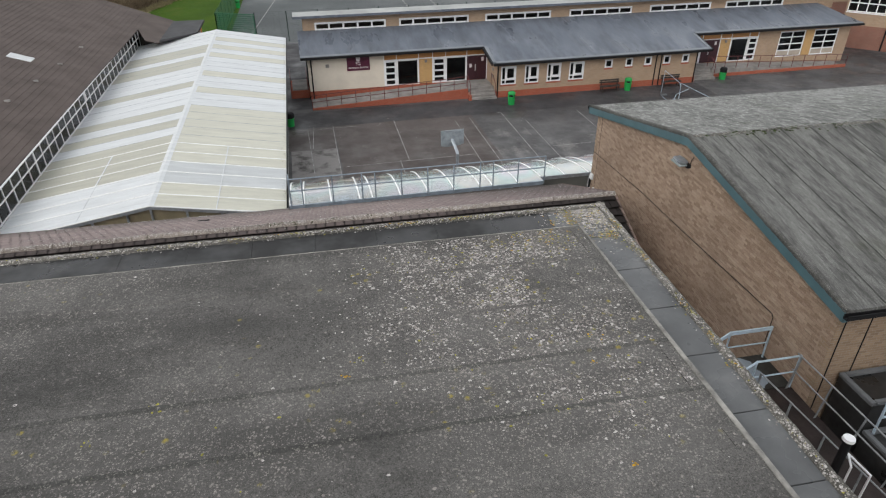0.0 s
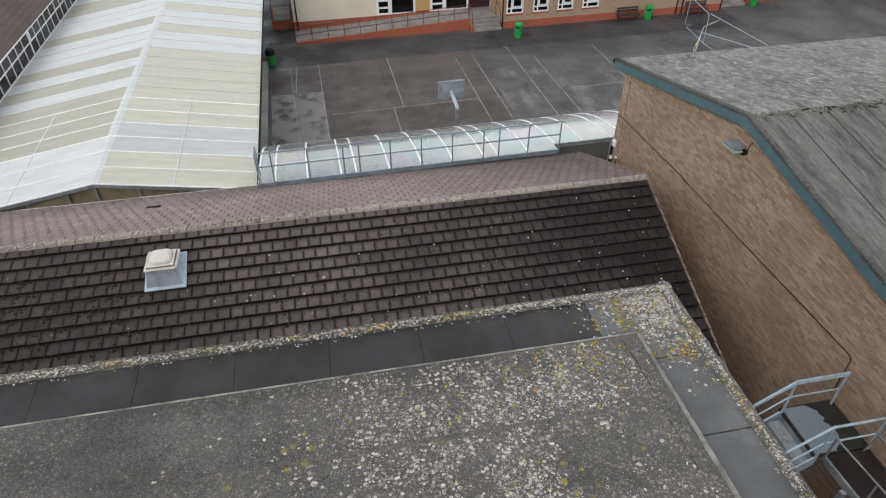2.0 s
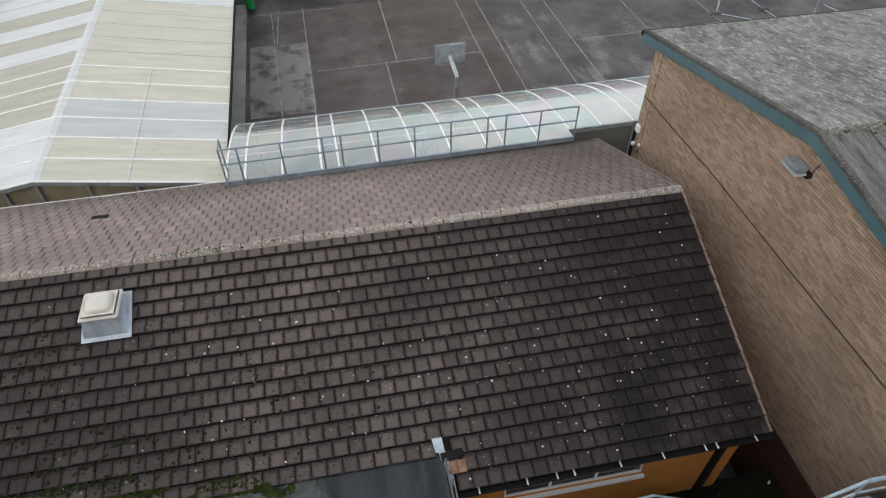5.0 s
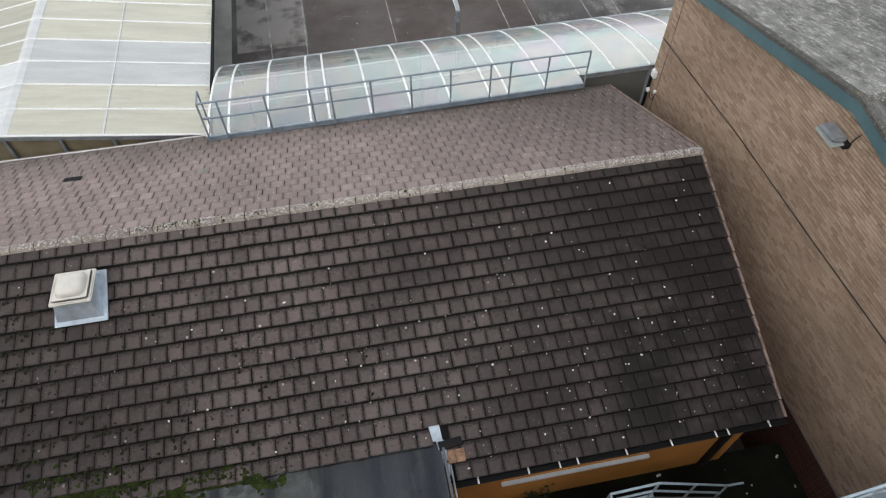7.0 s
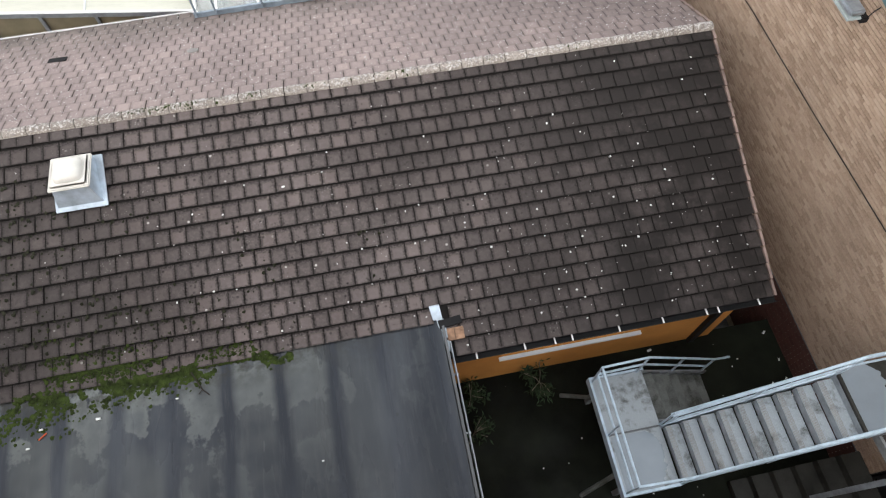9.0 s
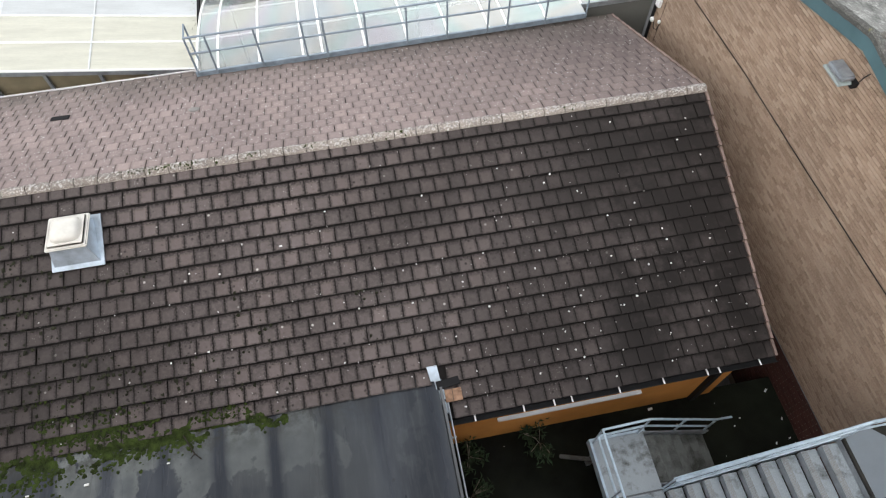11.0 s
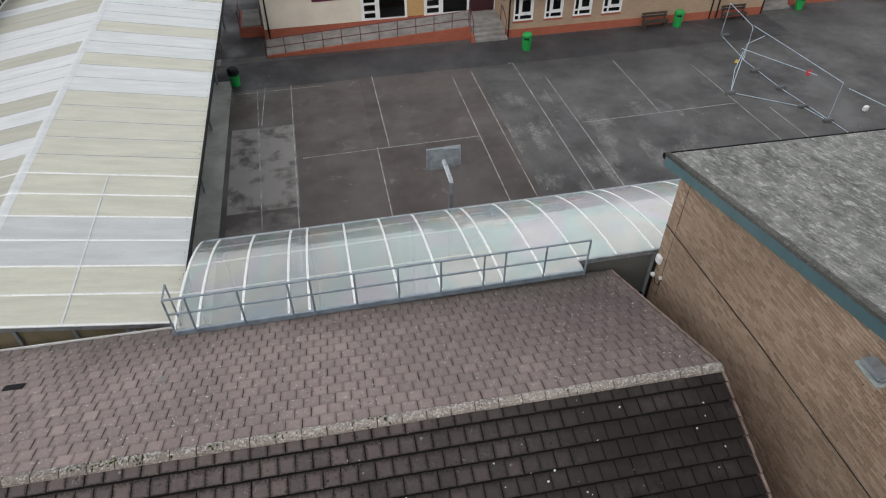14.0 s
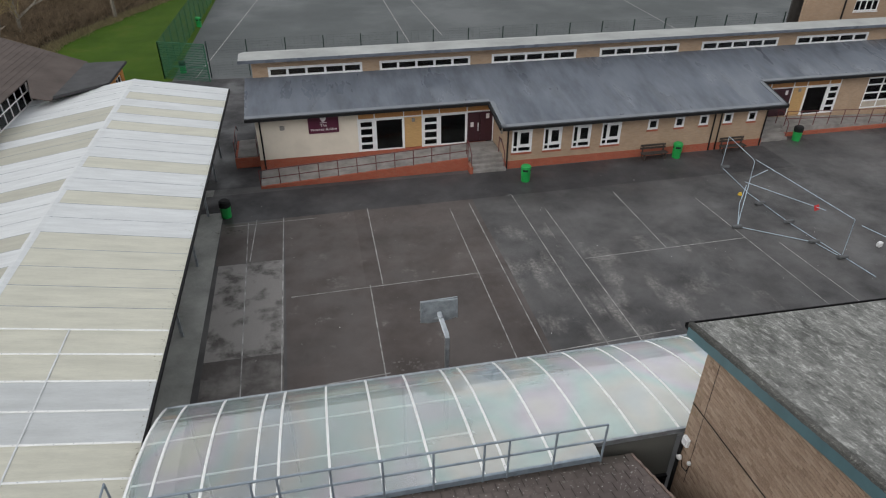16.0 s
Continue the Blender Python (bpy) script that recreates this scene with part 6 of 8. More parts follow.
OUT = [(-14.75, 2.35), (-0.35, 2.35), (-0.35, -0.42), (18.30, -0.42), (18.30, 2.35), (35.1, 2.35), (33.6, 6.85), (-14.75, 6.85)]
bm = bmesh.new()
prism(bm, [(x, y, low_z(y)) for x, y in OUT], None, (0, 0, -0.10))
part("roof", bm, M_ZINC, block, "slate-blue membrane roof")
for (xa, ya), (xb, yb) in zip(OUT[:6], OUT[1:6]):
    a, b = Vector((xa, ya, low_z(ya))), Vector((xb, yb, low_z(yb)))
    d = (b - a).normalized()
    inn = Vector((0, 0, 1)).cross(d)
    inn.z = 0
    bm = bmesh.new()
    prism(bm, [a - inn * 0.05 + Vector((0, 0, 0.0)), b - inn * 0.05, b - inn * 0.05 - Vector((0, 0, 0.17)), a - inn * 0.05 - Vector((0, 0, 0.17))], None, inn * 0.10 * -1)
    part("gutter", bm, M_BLACK, block)
    bm = bmesh.new()
    up = Vector((0, 0, 0.03))
    prism(bm, [a + up + inn * 0.0, b + up, b + up + inn * 0.26 + Vector((0, 0, inn.y * 0.26 * 0.2125)), a + up + inn * 0.26 + Vector((0, 0, inn.y * 0.26 * 0.2125))], None, (0, 0, -0.05))
    part("edge_trim", bm, M_PALEZINC, block)
CLERE = [(-13.3, -7.5), (-6.4, -0.45), (1.0, 6.9), (8.6, 14.5), (16.25, 22.3), (23.8, 29.8)]
bm = bmesh.new()
holed_wall(bm, -14.25, 35.3, 3.9, 5.50, 6.85, 7.10, [(a, b, 4.34, 4.98) for a, b in CLERE])
part_each("wall", bm, M_BUFF, block)
for a, b in CLERE:
    window(block, a, b, 4.34, 4.98, 6.82, (0.2, 0.4, 0.6, 0.8), (), 0.15, label="strip of five high windows")
bm = bmesh.new()
prism(bm, [(-14.95, 6.25, 5.62), (35.9, 6.25, 5.62), (35.9, 7.6, 5.70), (-14.95, 7.6, 5.70)], None, (0, 0, -0.08))
prism(bm, [(-14.95, 7.6, 5.70), (35.9, 7.6, 5.70), (35.9, 12.0, 4.62), (-14.95, 12.0, 4.62)], None, (0, 0, -0.08))
part("upper_roof", bm, M_PALEROOF, block, "pale grey upper roof")
bm = bmesh.new()
box(bm, -14.97, 35.9, 6.19, 6.245, 5.44, 5.63)
part("fascia", bm, M_ZINC, block)
bm = bmesh.new()
box(bm, -14.9, 35.7, 6.25, 6.85, 5.46, 5.50)
part("soffit", bm, M_CEMENT, block)
for a, b in BIGWIN:
    w = window(block, a, b, 1.00, 2.44, -0.015, (0.30,), (0.26,), 0.10)
    sx0, sx1, sz0, sz1 = a + (b - a) * 0.30 + 0.05, b - 0.10, 1.00 + 1.44 * 0.26 + 0.05, 2.34
    bm = bmesh.new()
    holed_wall(bm, sx0, sx1, sz0, sz1, -0.025, 0.03, [(sx0 + 0.09, sx1 - 0.09, sz0 + 0.09, sz1 - 0.09)])
    part("sash", bm, M_WHITE, w)
    bm = bmesh.new()
    box(bm, a - 0.03, b + 0.03, -0.03, 0.06, 0.88, 0.995)
    part("sill", bm, M_REDBRICK, block)
for a, b in SMALLWIN:
    window(block, a, b, 1.76, 2.44, -0.015, (), (), 0.125)
    bm = bmesh.new()
    box(bm, a - 0.03, b + 0.03, -0.03, 0.06, 1.64, 1.755)
    part("sill", bm, M_REDBRICK, block)
for a, b in RW:
    window(block, a, b, 0.75, 3.0, RY + 0.02, (0.5,), (0.25, 0.5, 0.76), 0.10)
    for c in (0, 1):
        bm = bmesh.new()
        box(bm, a + 0.1 + c * (b - a) / 2 - 0.05 * c, a + (b - a) / 2 - 0.05 + c * ((b - a) / 2 - 0.05), RY + 0.03, RY + 0.05, 0.85, 1.26)
        part("blank_panel", bm, M_PANEL, block, "pale buff blank panel below the glass")


def entrance(x, order):
    """Glazed screen beside a door: four-pane strips, big panes, timber panel, timber transoms."""
    bm = bmesh.new()
    total = sum(w for k, w in order)
    box(bm, x, x + total, RY + 0.02, RY + 0.12, 2.66, 2.74)
    box(bm, x, x + total, RY + 0.02, RY + 0.12, 3.20, 3.45)
    xs = x
    for k, w in order:
        box(bm, xs, xs + 0.06, RY + 0.015, RY + 0.12, 0.66, 3.2)
        xs += w
    box(bm, xs - 0.06, xs, RY + 0.015, RY + 0.12, 0.66, 3.2)
    part("screen_frame", bm, M_WHITE, block)
    for k, w in order:
        bm = bmesh.new()
        box(bm, x + 0.06, x + w, RY + 0.05, RY + 0.11, 2.74, 3.20)
        part("transom_panel", bm, M_TIMBER, block, "varnished timber panel")
        if k == "four":
            window(block, x + 0.06, x + w, 0.66, 2.66, RY + 0.03, (), (0.25, 0.5, 0.75), 0.13)
        elif k == "pane":
            window(block, x + 0.06, x + w, 0.66, 2.66, RY + 0.03, (), (), 0.08)
        elif k == "wood":
            bm = bmesh.new()
            box(bm, x + 0.06, x + w, RY + 0.05, RY + 0.11, 0.70, 2.66)
            part("timber_panel", bm, M_PALEWOOD, block, "pale timber panel")
            bm = bmesh.new()
            box(bm, x + w * 0.45, x + w * 0.45 + 0.2, RY - 0.05, RY + 0.05, 2.36, 2.58)
            part("lamp", bm, M_SLAB, block, bevel=0.02)
        elif k == "door":
            dr = new("door")
            dr.parent = block
            bm = bmesh.new()
            box(bm, x + 0.06, x + w * 0.5 + 0.02, RY + 0.04, RY + 0.09, 0.72, 2.66)
            box(bm, x + w * 0.5 + 0.03, x + w - 0.02, RY + 0.04, RY + 0.09, 0.72, 2.66)
            part("leaf", bm, M_DOOR, dr, "dark maroon door leaves")
            bm = bmesh.new()
            tube(bm, [(x + w * 0.42, RY - 0.02, 1.45), (x + w * 0.42, RY - 0.05, 1.5), (x + w * 0.42, RY - 0.05, 1.9), (x + w * 0.42, RY - 0.02, 1.95)], 0.03, 6)
            part("handle", bm, M_WHITE, dr)
            bm = bmesh.new()
            box(bm, x + w * 0.15, x + w * 0.15 + 0.2, RY + 0.025, RY + 0.04, 1.7, 2.0)
            box(bm, x + w * 0.72, x + w * 0.72 + 0.2, RY + 0.025, RY + 0.04, 2.2, 2.5)
            part("notice", bm, M_SIGNWHITE, dr)
        x += w


entrance(-8.38, [("four", 1.00), ("pane", 1.78), ("wood", 1.13), ("four", 1.07), ("pane", 1.75), ("door", 1.74)])
entrance(18.7, [("four", 0.75), ("door", 1.75), ("wood", 1.05), ("pane", 1.75), ("four", 0.95)])
for xa, xb in ((29.72, 30.58),):
    bm = bmesh.new()
    box(bm, xa, xb, RY - 0.03, RY - 0.004, 0.75, 3.0)
    part("timber_panel", bm, M_PALEWOOD, block, "pale timber panel")
bm = bmesh.new()
box(bm, 17.4, 18.7, RY, RY + 0.2, 0, 3.45)
box(bm, 24.95, 26.0, RY, RY + 0.3, 0, 3.45)
box(bm, 18.7, 24.95, RY, RY + 0.3, 0, 0.655)
part_each("wall", bm, M_BUFF, block)

sign = thing("name_sign", "maroon school sign with a white crest and lettering", "sign", CT @ pose(-10.37, RY - 0.03, 2.66))
bm = bmesh.new()
box(bm, -0.89, 0.89, -0.02, 0.02, -0.57, 0.57)
part("panel", bm, M_SIGN, sign)
bm = bmesh.new()
prism(bm, [(-0.17, -0.024, 0.50), (0.17, -0.024, 0.50), (0.17, -0.024, 0.30), (0.10, -0.024, 0.18), (0.0, -0.024, 0.12), (-0.10, -0.024, 0.18), (-0.17, -0.024, 0.30)], None, (0, 0.004, 0))
box(bm, -0.2, 0.2, -0.027, -0.024, 0.06, 0.10)
part("crest", bm, M_SIGNWHITE, sign)


def lettering(text, size, z, parent, mat):
    cu = bpy.data.curves.new("lettering", "FONT")
    cu.body, cu.size, cu.align_x, cu.extrude, cu.offset = text, size, "CENTER", 0.002, 0.001
    tmp = bpy.data.objects.new("lettering", cu)
    scene.collection.objects.link(tmp)
    me = bpy.data.meshes.new_from_object(tmp.evaluated_get(bpy.context.evaluated_depsgraph_get()))
    bpy.data.objects.remove(tmp)
    me.materials.clear()
    me.materials.append(mat)
    ob = new("lettering", me)
    ob.parent = parent
    ob.matrix_basis = pose(0, -0.025, z, 90)
    return ob


lettering("The", 0.24, -0.16, sign, M_SIGNWHITE)
lettering("Pentecost Building", 0.205, -0.40, sign, M_SIGNWHITE)
bm = bmesh.new()
box(bm, -12.90, -12.62, RY - 0.08, RY, 2.45, 2.72)
part("wall_lamp", bm, M_SLAB, block, "small square wall lamp", bevel=0.03)
for x, y in ((-14.0, RY - 0.06), (0.15, -0.06), (13.62, -0.06), (14.08, -0.06), (17.3, -0.06)):
    bm = bmesh.new()
    tube(bm, [(x, y - 0.3, 2.72 if y < 1 else 3.3), (x, y, 2.5 if y < 1 else 3.1), (x, y, 0.05)], 0.045, 8)
    part("downpipe", bm, M_BLACK, block)
for z in (1.9, 1.35):
    bm = bmesh.new()
    box(bm, 0.02, 0.098, 0.9, 1.1, z, z + 0.2)
    part("wall_box", bm, M_SLAB, block)


def ramp_run(name, xa, xb, za, zb, y0, y1, label, posts, low=None):
    r = thing(name, label, "ramp", CT)
    bm = bmesh.new()
    prism(bm, [(xa, y0 + 0.14, 0), (xb, y0 + 0.14, 0), (xb, y0 + 0.14, zb), (xa, y0 + 0.14, za)], None, (0, y1 - y0 - 0.14, 0))
    part("slab", bm, M_SLAB, r, "pale paved ramp")
    bm = bmesh.new()
    prism(bm, [(xa, y0, 0), (xb, y0, 0), (xb, y0, low or zb + 0.08), (xa, y0, low or za + 0.08)], None, (0, 0.135, 0))
    part("kerb_wall", bm, M_REDBRICK, r, "red brick kerb wall")
    n = posts
    for i in range(n + 1):
        t = i / n
        x, z = xa + (xb - xa) * t, za + (zb - za) * t
        bm = bmesh.new()
        tube(bm, [(x, y0 + 0.07, z + 0.05), (x, y0 + 0.07, z + 1.05)], 0.026, 6)
        part("post", bm, M_REDRAIL, r)
    for h in (1.05, 0.55):
        bm = bmesh.new()
        tube(bm, [(xa, y0 + 0.07, za + h), (xb, y0 + 0.07, zb + h)], 0.026, 6)
        part("rail", bm, M_REDRAIL, r)
    return r


r1 = ramp_run("entrance_ramp", -14.25, -2.15, 0.06, 0.70, 0.30, RY - 0.03, "long paved ramp with red brick kerb and dark red rails", 11)
r2 = ramp_run("entrance_ramp", 33.2, 19.75, 0.06, 0.70, 0.95, RY - 0.03, "long paved ramp with red brick kerb and dark red rails", 12, 0.24)
for x0, x1, yy in ((-2.15, 0.08, 0.30), (17.45, 19.75, 0.95)):
    st = thing("entrance_steps", "short concrete entrance steps with a landing and handrails", "steps", CT)
    bm = bmesh.new()
    box(bm, x0, x1, yy + 0.35, RY - 0.03, 0, 0.70)
    part("landing", bm, M_SLAB, st)
    for i in range(3):
        bm = bmesh.new()
        box(bm, x0 + 0.18, x1, yy + 0.35 - 0.30 * (i + 1), yy + 0.35 - 0.30 * i - 0.002, 0, 0.70 - 0.175 * (i + 1))
        part("step", bm, M_SLAB, st, bevel=0.01)
    bm = bmesh.new()
    box(bm, x0 - 0.02, x0 + 0.16, yy - 0.6, yy + 0.35, 0, 0.45)
    part("cheek_wall", bm, M_REDBRICK, st)
    for x in (x0 + 0.1, x1 - 0.12):
        bm = bmesh.new()
        tube(bm, [(x, yy - 0.45, 0.3), (x, yy - 0.45, 1.15), (x, yy + 0.3, 1.65), (x, yy + 0.75, 1.65), (x, yy + 0.75, 0.7)], 0.025, 6)
        part("handrail", bm, M_REDRAIL, st)
side_e = thing("side_entrance", "side entrance with brick steps and dark red handrails", "steps", CT)
bm = bmesh.new()
box(bm, -15.75, -14.3, 3.4, 6.2, 0, 0.62)
part("brick_base", bm, M_REDBRICK, side_e)
bm = bmesh.new()
box(bm, -15.6, -14.35, 3.5, 6.1, 0.621, 0.70)
for i in range(3):
    box(bm, -15.6, -14.35, 6.1 + 0.3 * i, 6.4 + 0.3 * i, 0, 0.5 - 0.17 * i)
part("steps", bm, M_SLAB, side_e)
for x in (-15.7, -14.4):
    bm = bmesh.new()
    tube(bm, [(x, 3.5, 0.6), (x, 3.5, 1.65), (x, 6.1, 1.65), (x, 7.0, 1.0)], 0.028, 6)
    tube(bm, [(x, 3.5, 1.15), (x, 6.1, 1.15)], 0.022, 6)
    tube(bm, [(x, 4.8, 0.6), (x, 4.8, 1.65)], 0.022, 6)
    part("handrail", bm, M_REDRAIL, side_e)
bm = bmesh.new()
box(bm, -14.32, -14.26, 3.6, 6.4, 0.72, 2.9)
part("dark_door", bm, M_BLACK, side_e)


# ---- playground things ----
def litter_bin(x, y, black_top, group="playground bins"):
    b = thing("litter_bin", "green plastic litter bin with a black hood" if black_top else "green plastic litter bin with a domed hood", "bin", pose(x, y, 0.006), group)
    bm = bmesh.new()
    cone(bm, 0, 0, 0, 0.62 if black_top else 0.66, 0.25, 0.29, 20)
    part("body", bm, M_GREEN, b)
    bm = bmesh.new()
    cone(bm, 0, 0, 0.62, 0.80, 0.275, 0.275, 20)
    part("opening_band", bm, M_BLACK, b)
    for a in range(4):
        bm = bmesh.new()
        box(bm, -0.06, 0.06, 0.265, 0.295, 0.62, 0.82, Matrix.Rotation(a * math.pi / 2 + 0.4, 4, "Z"))
        part("hood_post", bm, M_BLACK if black_top else M_GREEN, b)
    bm = bmesh.new()
    cone(bm, 0, 0, 0.80, 0.93, 0.30, 0.29, 20)
    cone(bm, 0, 0, 0.93, 1.0, 0.29, 0.20, 20)
    part("hood", bm, M_BLACK if black_top else M_GREEN, b)
    return b


litter_bin(14.28, 46.35, False)
litter_bin(24.55, 47.85, False)
litter_bin(33.75, 49.0, True)
litter_bin(-2.42, 45.0, True)
litter_bin(-8.4, 71.3, True, "court bins")
litter_bin(-9.2, 87.6, False, "court bins")


def bench(x, y):
    b = thing("bench", "dark weathered timber bench against the brick wall", "bench", CT @ pose(x, y, 0), "wall benches")
    for i in range(3):
        bm = bmesh.new()
        box(bm, -0.85, 0.85, -0.42 + 0.14 * i, -0.30 + 0.14 * i, 0.42, 0.46)
        part("seat_slat", bm, M_BENCH, b)
    for z in (0.62, 0.80):
        bm = bmesh.new()
        box(bm, -0.85, 0.85, 0.02, 0.06, z, z + 0.12)
        part("back_slat", bm, M_BENCH, b)
    for x in (-0.7, 0.7):
        bm = bmesh.new()
        box(bm, x - 0.04, x + 0.04, -0.40, -0.32, 0, 0.42)
        box(bm, x - 0.04, x + 0.04, -0.02, 0.02, 0, 0.92)
        part("leg", bm, M_BENCH, b)


bench(9.55, -0.35)
bench(15.0, -0.35)

hoop = thing("basketball_stand", "galvanised basketball backboard on a cranked steel post", "basketball stand")
bm = bmesh.new()
box(bm, 6.18, 6.31, 28.66, 28.79, 0, 4.05)
part("post", bm, M_GREYMETAL, hoop, bevel=0.01)
bm = bmesh.new()
prism(bm, [(6.185, 28.66, 4.02), (6.305, 28.66, 4.02), (6.15, 29.20, 4.52), (6.03, 29.20, 4.52)], None, (0, 0.10, 0.12))
part("arm", bm, M_GREYMETAL, hoop)
bm = bmesh.new()
prism(bm, [(5.51, 29.24, 5.07), (6.67, 29.30, 5.08), (6.67, 29.30, 4.33), (6.42, 29.29, 4.24), (5.76, 29.255, 4.22), (5.51, 29.24, 4.28)], None, (0, 0.04, 0))
board = part("backboard", bm, M_GREYMETAL, hoop, "dull grey steel backboard")
for xa, xb, za, zb in ((5.53, 6.65, 5.03, 5.075), (5.52, 5.56, 4.32, 5.02), (6.62, 6.66, 4.36, 5.03)):
    bm = bmesh.new()
    box(bm, xa, xb, 29.205, 29.236, za, zb)
    part("stiffener", bm, M_GREYMETAL, board)
bm = bmesh.new()
for dx in (-0.16, 0.16):
    tube(bm, [(6.09 + dx, 29.24, 4.40), (6.09 + dx * 0.2, 29.1, 4.52)], 0.02, 6)
part("brace", bm, M_GREYMETAL, hoop)

goal = thing("goal_frame", "pale steel five-a-side goal frame with black base weights", "goal frame")
for nm, pts in (("post", [(26.6, 46.05, 0), (26.6, 46.0, 2.0)]), ("crossbar", [(26.6, 46.0, 2.0), (26.15, 42.85, 2.0), (26.2, 42.75, 1.85)]), ("post", [(26.2, 42.75, 1.85), (26.26, 42.76, 0)]), ("base_bar", [(26.6, 46.05, 0.03), (26.26, 42.76, 0.03)]),
                ("crossbar", [(26.2, 42.7, 2.02), (26.53, 39.42, 2.02), (26.85, 35.86, 2.02)]), ("crossbar", [(26.95, 35.5, 1.9), (27.7, 33.2, 1.9)]), ("post", [(26.85, 35.86, 2.0), (26.85, 35.80, 0.0)]),
                ("stay", [(26.05, 41.4, 2.02), (25.0, 41.2, 1.75), (23.75, 39.6, 0.5), (23.52, 39.27, 0.03)]), ("stay", [(25.2, 41.6, 1.1), (24.3, 40.6, 0.6), (23.52, 39.27, 0.03)]), ("base_bar", [(23.52, 39.27, 0.03), (26.4, 37.2, 0.03), (26.8, 35.7, 0.03)]),
                ("side_bar", [(25.2, 41.8, 1.2), (27.3, 38.1, 1.25)]), ("base_bar", [(26.2, 42.7, 0.03), (26.4, 39.2, 0.03), (27.2, 34.0, 0.03)])):
    bm = bmesh.new()
    tube(bm, pts, 0.019, 8)
    part(nm, bm, M_PALERAIL, goal)
for x, y in ((26.1, 41.3), (26.4, 39.2), (26.4, 37.2), (26.8, 35.7), (23.45, 39.2), (26.75, 45.9)):
    bm = bmesh.new()
    box(bm, x - 0.28, x + 0.28, y - 0.1, y + 0.1, 0.006, 0.16)
    part("weight", bm, M_CEMENT, goal, bevel=0.03)
bm = bmesh.new()
box(bm, -0.17, 0.17, -0.01, 0.01, -0.14, 0.14, pose(27.1, 38.5, 1.2, -20, 0, 15))
part("red_notice", bm, M_REDSIGN, goal)
cone_b = thing("marker_pot", "small yellow marker beside the goal frame", "marker", pose(25.66, 42.5, 0.006))
bm = bmesh.new()
cone(bm, 0, 0, 0, 0.14, 0.12, 0.08, 12)
part("shell", bm, M_BRASS, cone_b)
crate = thing("white_crate", "small white plastic crate on the tarmac", "crate", pose(29.3, 36.3, 0.006, 0, 0, 20))
bm = bmesh.new()
box(bm, -0.13, 0.13, -0.10, 0.10, 0, 0.26)
part("shell", bm, M_WHITE, crate, bevel=0.03)

# ---- steel fire stair in the side yard ----
stair = thing("fire_stair", "galvanised steel and concrete fire stair in the side yard", "stairs")
L0, L1, YARD = 3.30, 5.40, 1.90
bm = bmesh.new()
box(bm, 5.75, 6.86, 9.95, 12.25, L0 - 0.06, L0)
part("landing", bm, M_CONCRETE, stair, "stained concrete landing")
bm = bmesh.new()
box(bm, 5.70, 5.75, 9.95, 12.25, L0 - 0.22, L0 + 0.05)
box(bm, 5.70, 6.90, 12.25, 12.30, L0 - 0.22, L0 + 0.05)
box(bm, 5.70, 6.90, 9.90, 9.95, L0 - 0.22, L0 + 0.05)
part("landing_edge", bm, M_PALERAIL, stair)
N_UP, GO = 10, 0.292
for i in range(N_UP - 1):
    x = 6.88 + GO * i
    z = L0 + (L1 - L0) / N_UP * (i + 1)
    bm = bmesh.new()
    box(bm, x, x + GO - 0.004, 9.98, 11.02, z - 0.045, z)
    tread = part("tread", bm, M_CONCRETE, stair, bevel=0.006)
    for k in range(5):
        bm = bmesh.new()
        box(bm, x + 0.01 + 0.022 * k, x + 0.018 + 0.022 * k, 9.985, 11.015, z, z + 0.004)
        part("grip_bar", bm, M_SLAB, tread)
    bm = bmesh.new()
    box(bm, x + 0.012, x + 0.022, 9.98, 11.02, z - (L1 - L0) / N_UP, z - 0.046)
    part("riser", bm, M_GREYMETAL, stair)
for y in (9.93, 11.05):
    bm = bmesh.new()
    prism(bm, [(6.86, y, L0 - 0.20), (9.55, y, L1 - 0.24), (9.55, y, L1 + 0.06), (6.86, y, L0 + 0.10)], None, (0, 0.03, 0))
    part("stringer", bm, M_PALERAIL, stair)
    for h in (1.0, 0.93) if y > 10.5 else (1.0,):
        bm = bmesh.new()
        tube(bm, [(6.80, y + (0.05 if h < 1 else 0), L0 + h + 0.05), (9.50, y, L1 + h), (10.68, y, L1 + h)], 0.027, 8)
        part("handrail", bm, M_PALERAIL, stair)
    bm = bmesh.new()
    tube(bm, [(6.86, y, L0 + 0.5), (9.50, y, L1 + 0.5), (10.68, y, L1 + 0.5)], 0.02, 8)
    part("mid_rail", bm, M_PALERAIL, stair)
    for x, z in ((6.88, L0), (8.2, (L0 + L1) / 2), (9.5, L1), (10.66, L1)):
        bm = bmesh.new()
        tube(bm, [(x, y, z - 0.05), (x, y, z + 1.02)], 0.024, 8)
        part("post", bm, M_PALERAIL, stair)
bm = bmesh.new()
box(bm, 9.505, 9.53, 9.97, 11.14, L1 - 0.25, L1 - 0.061)
part("riser", bm, M_GREYMETAL, stair)
bm = bmesh.new()
box(bm, 9.50, 10.74, 9.96, 11.15, L1 - 0.06, L1)
part("landing", bm, M_DARKSTEP, stair, "dark algae-stained landing under a puddle")
N_DN = 8
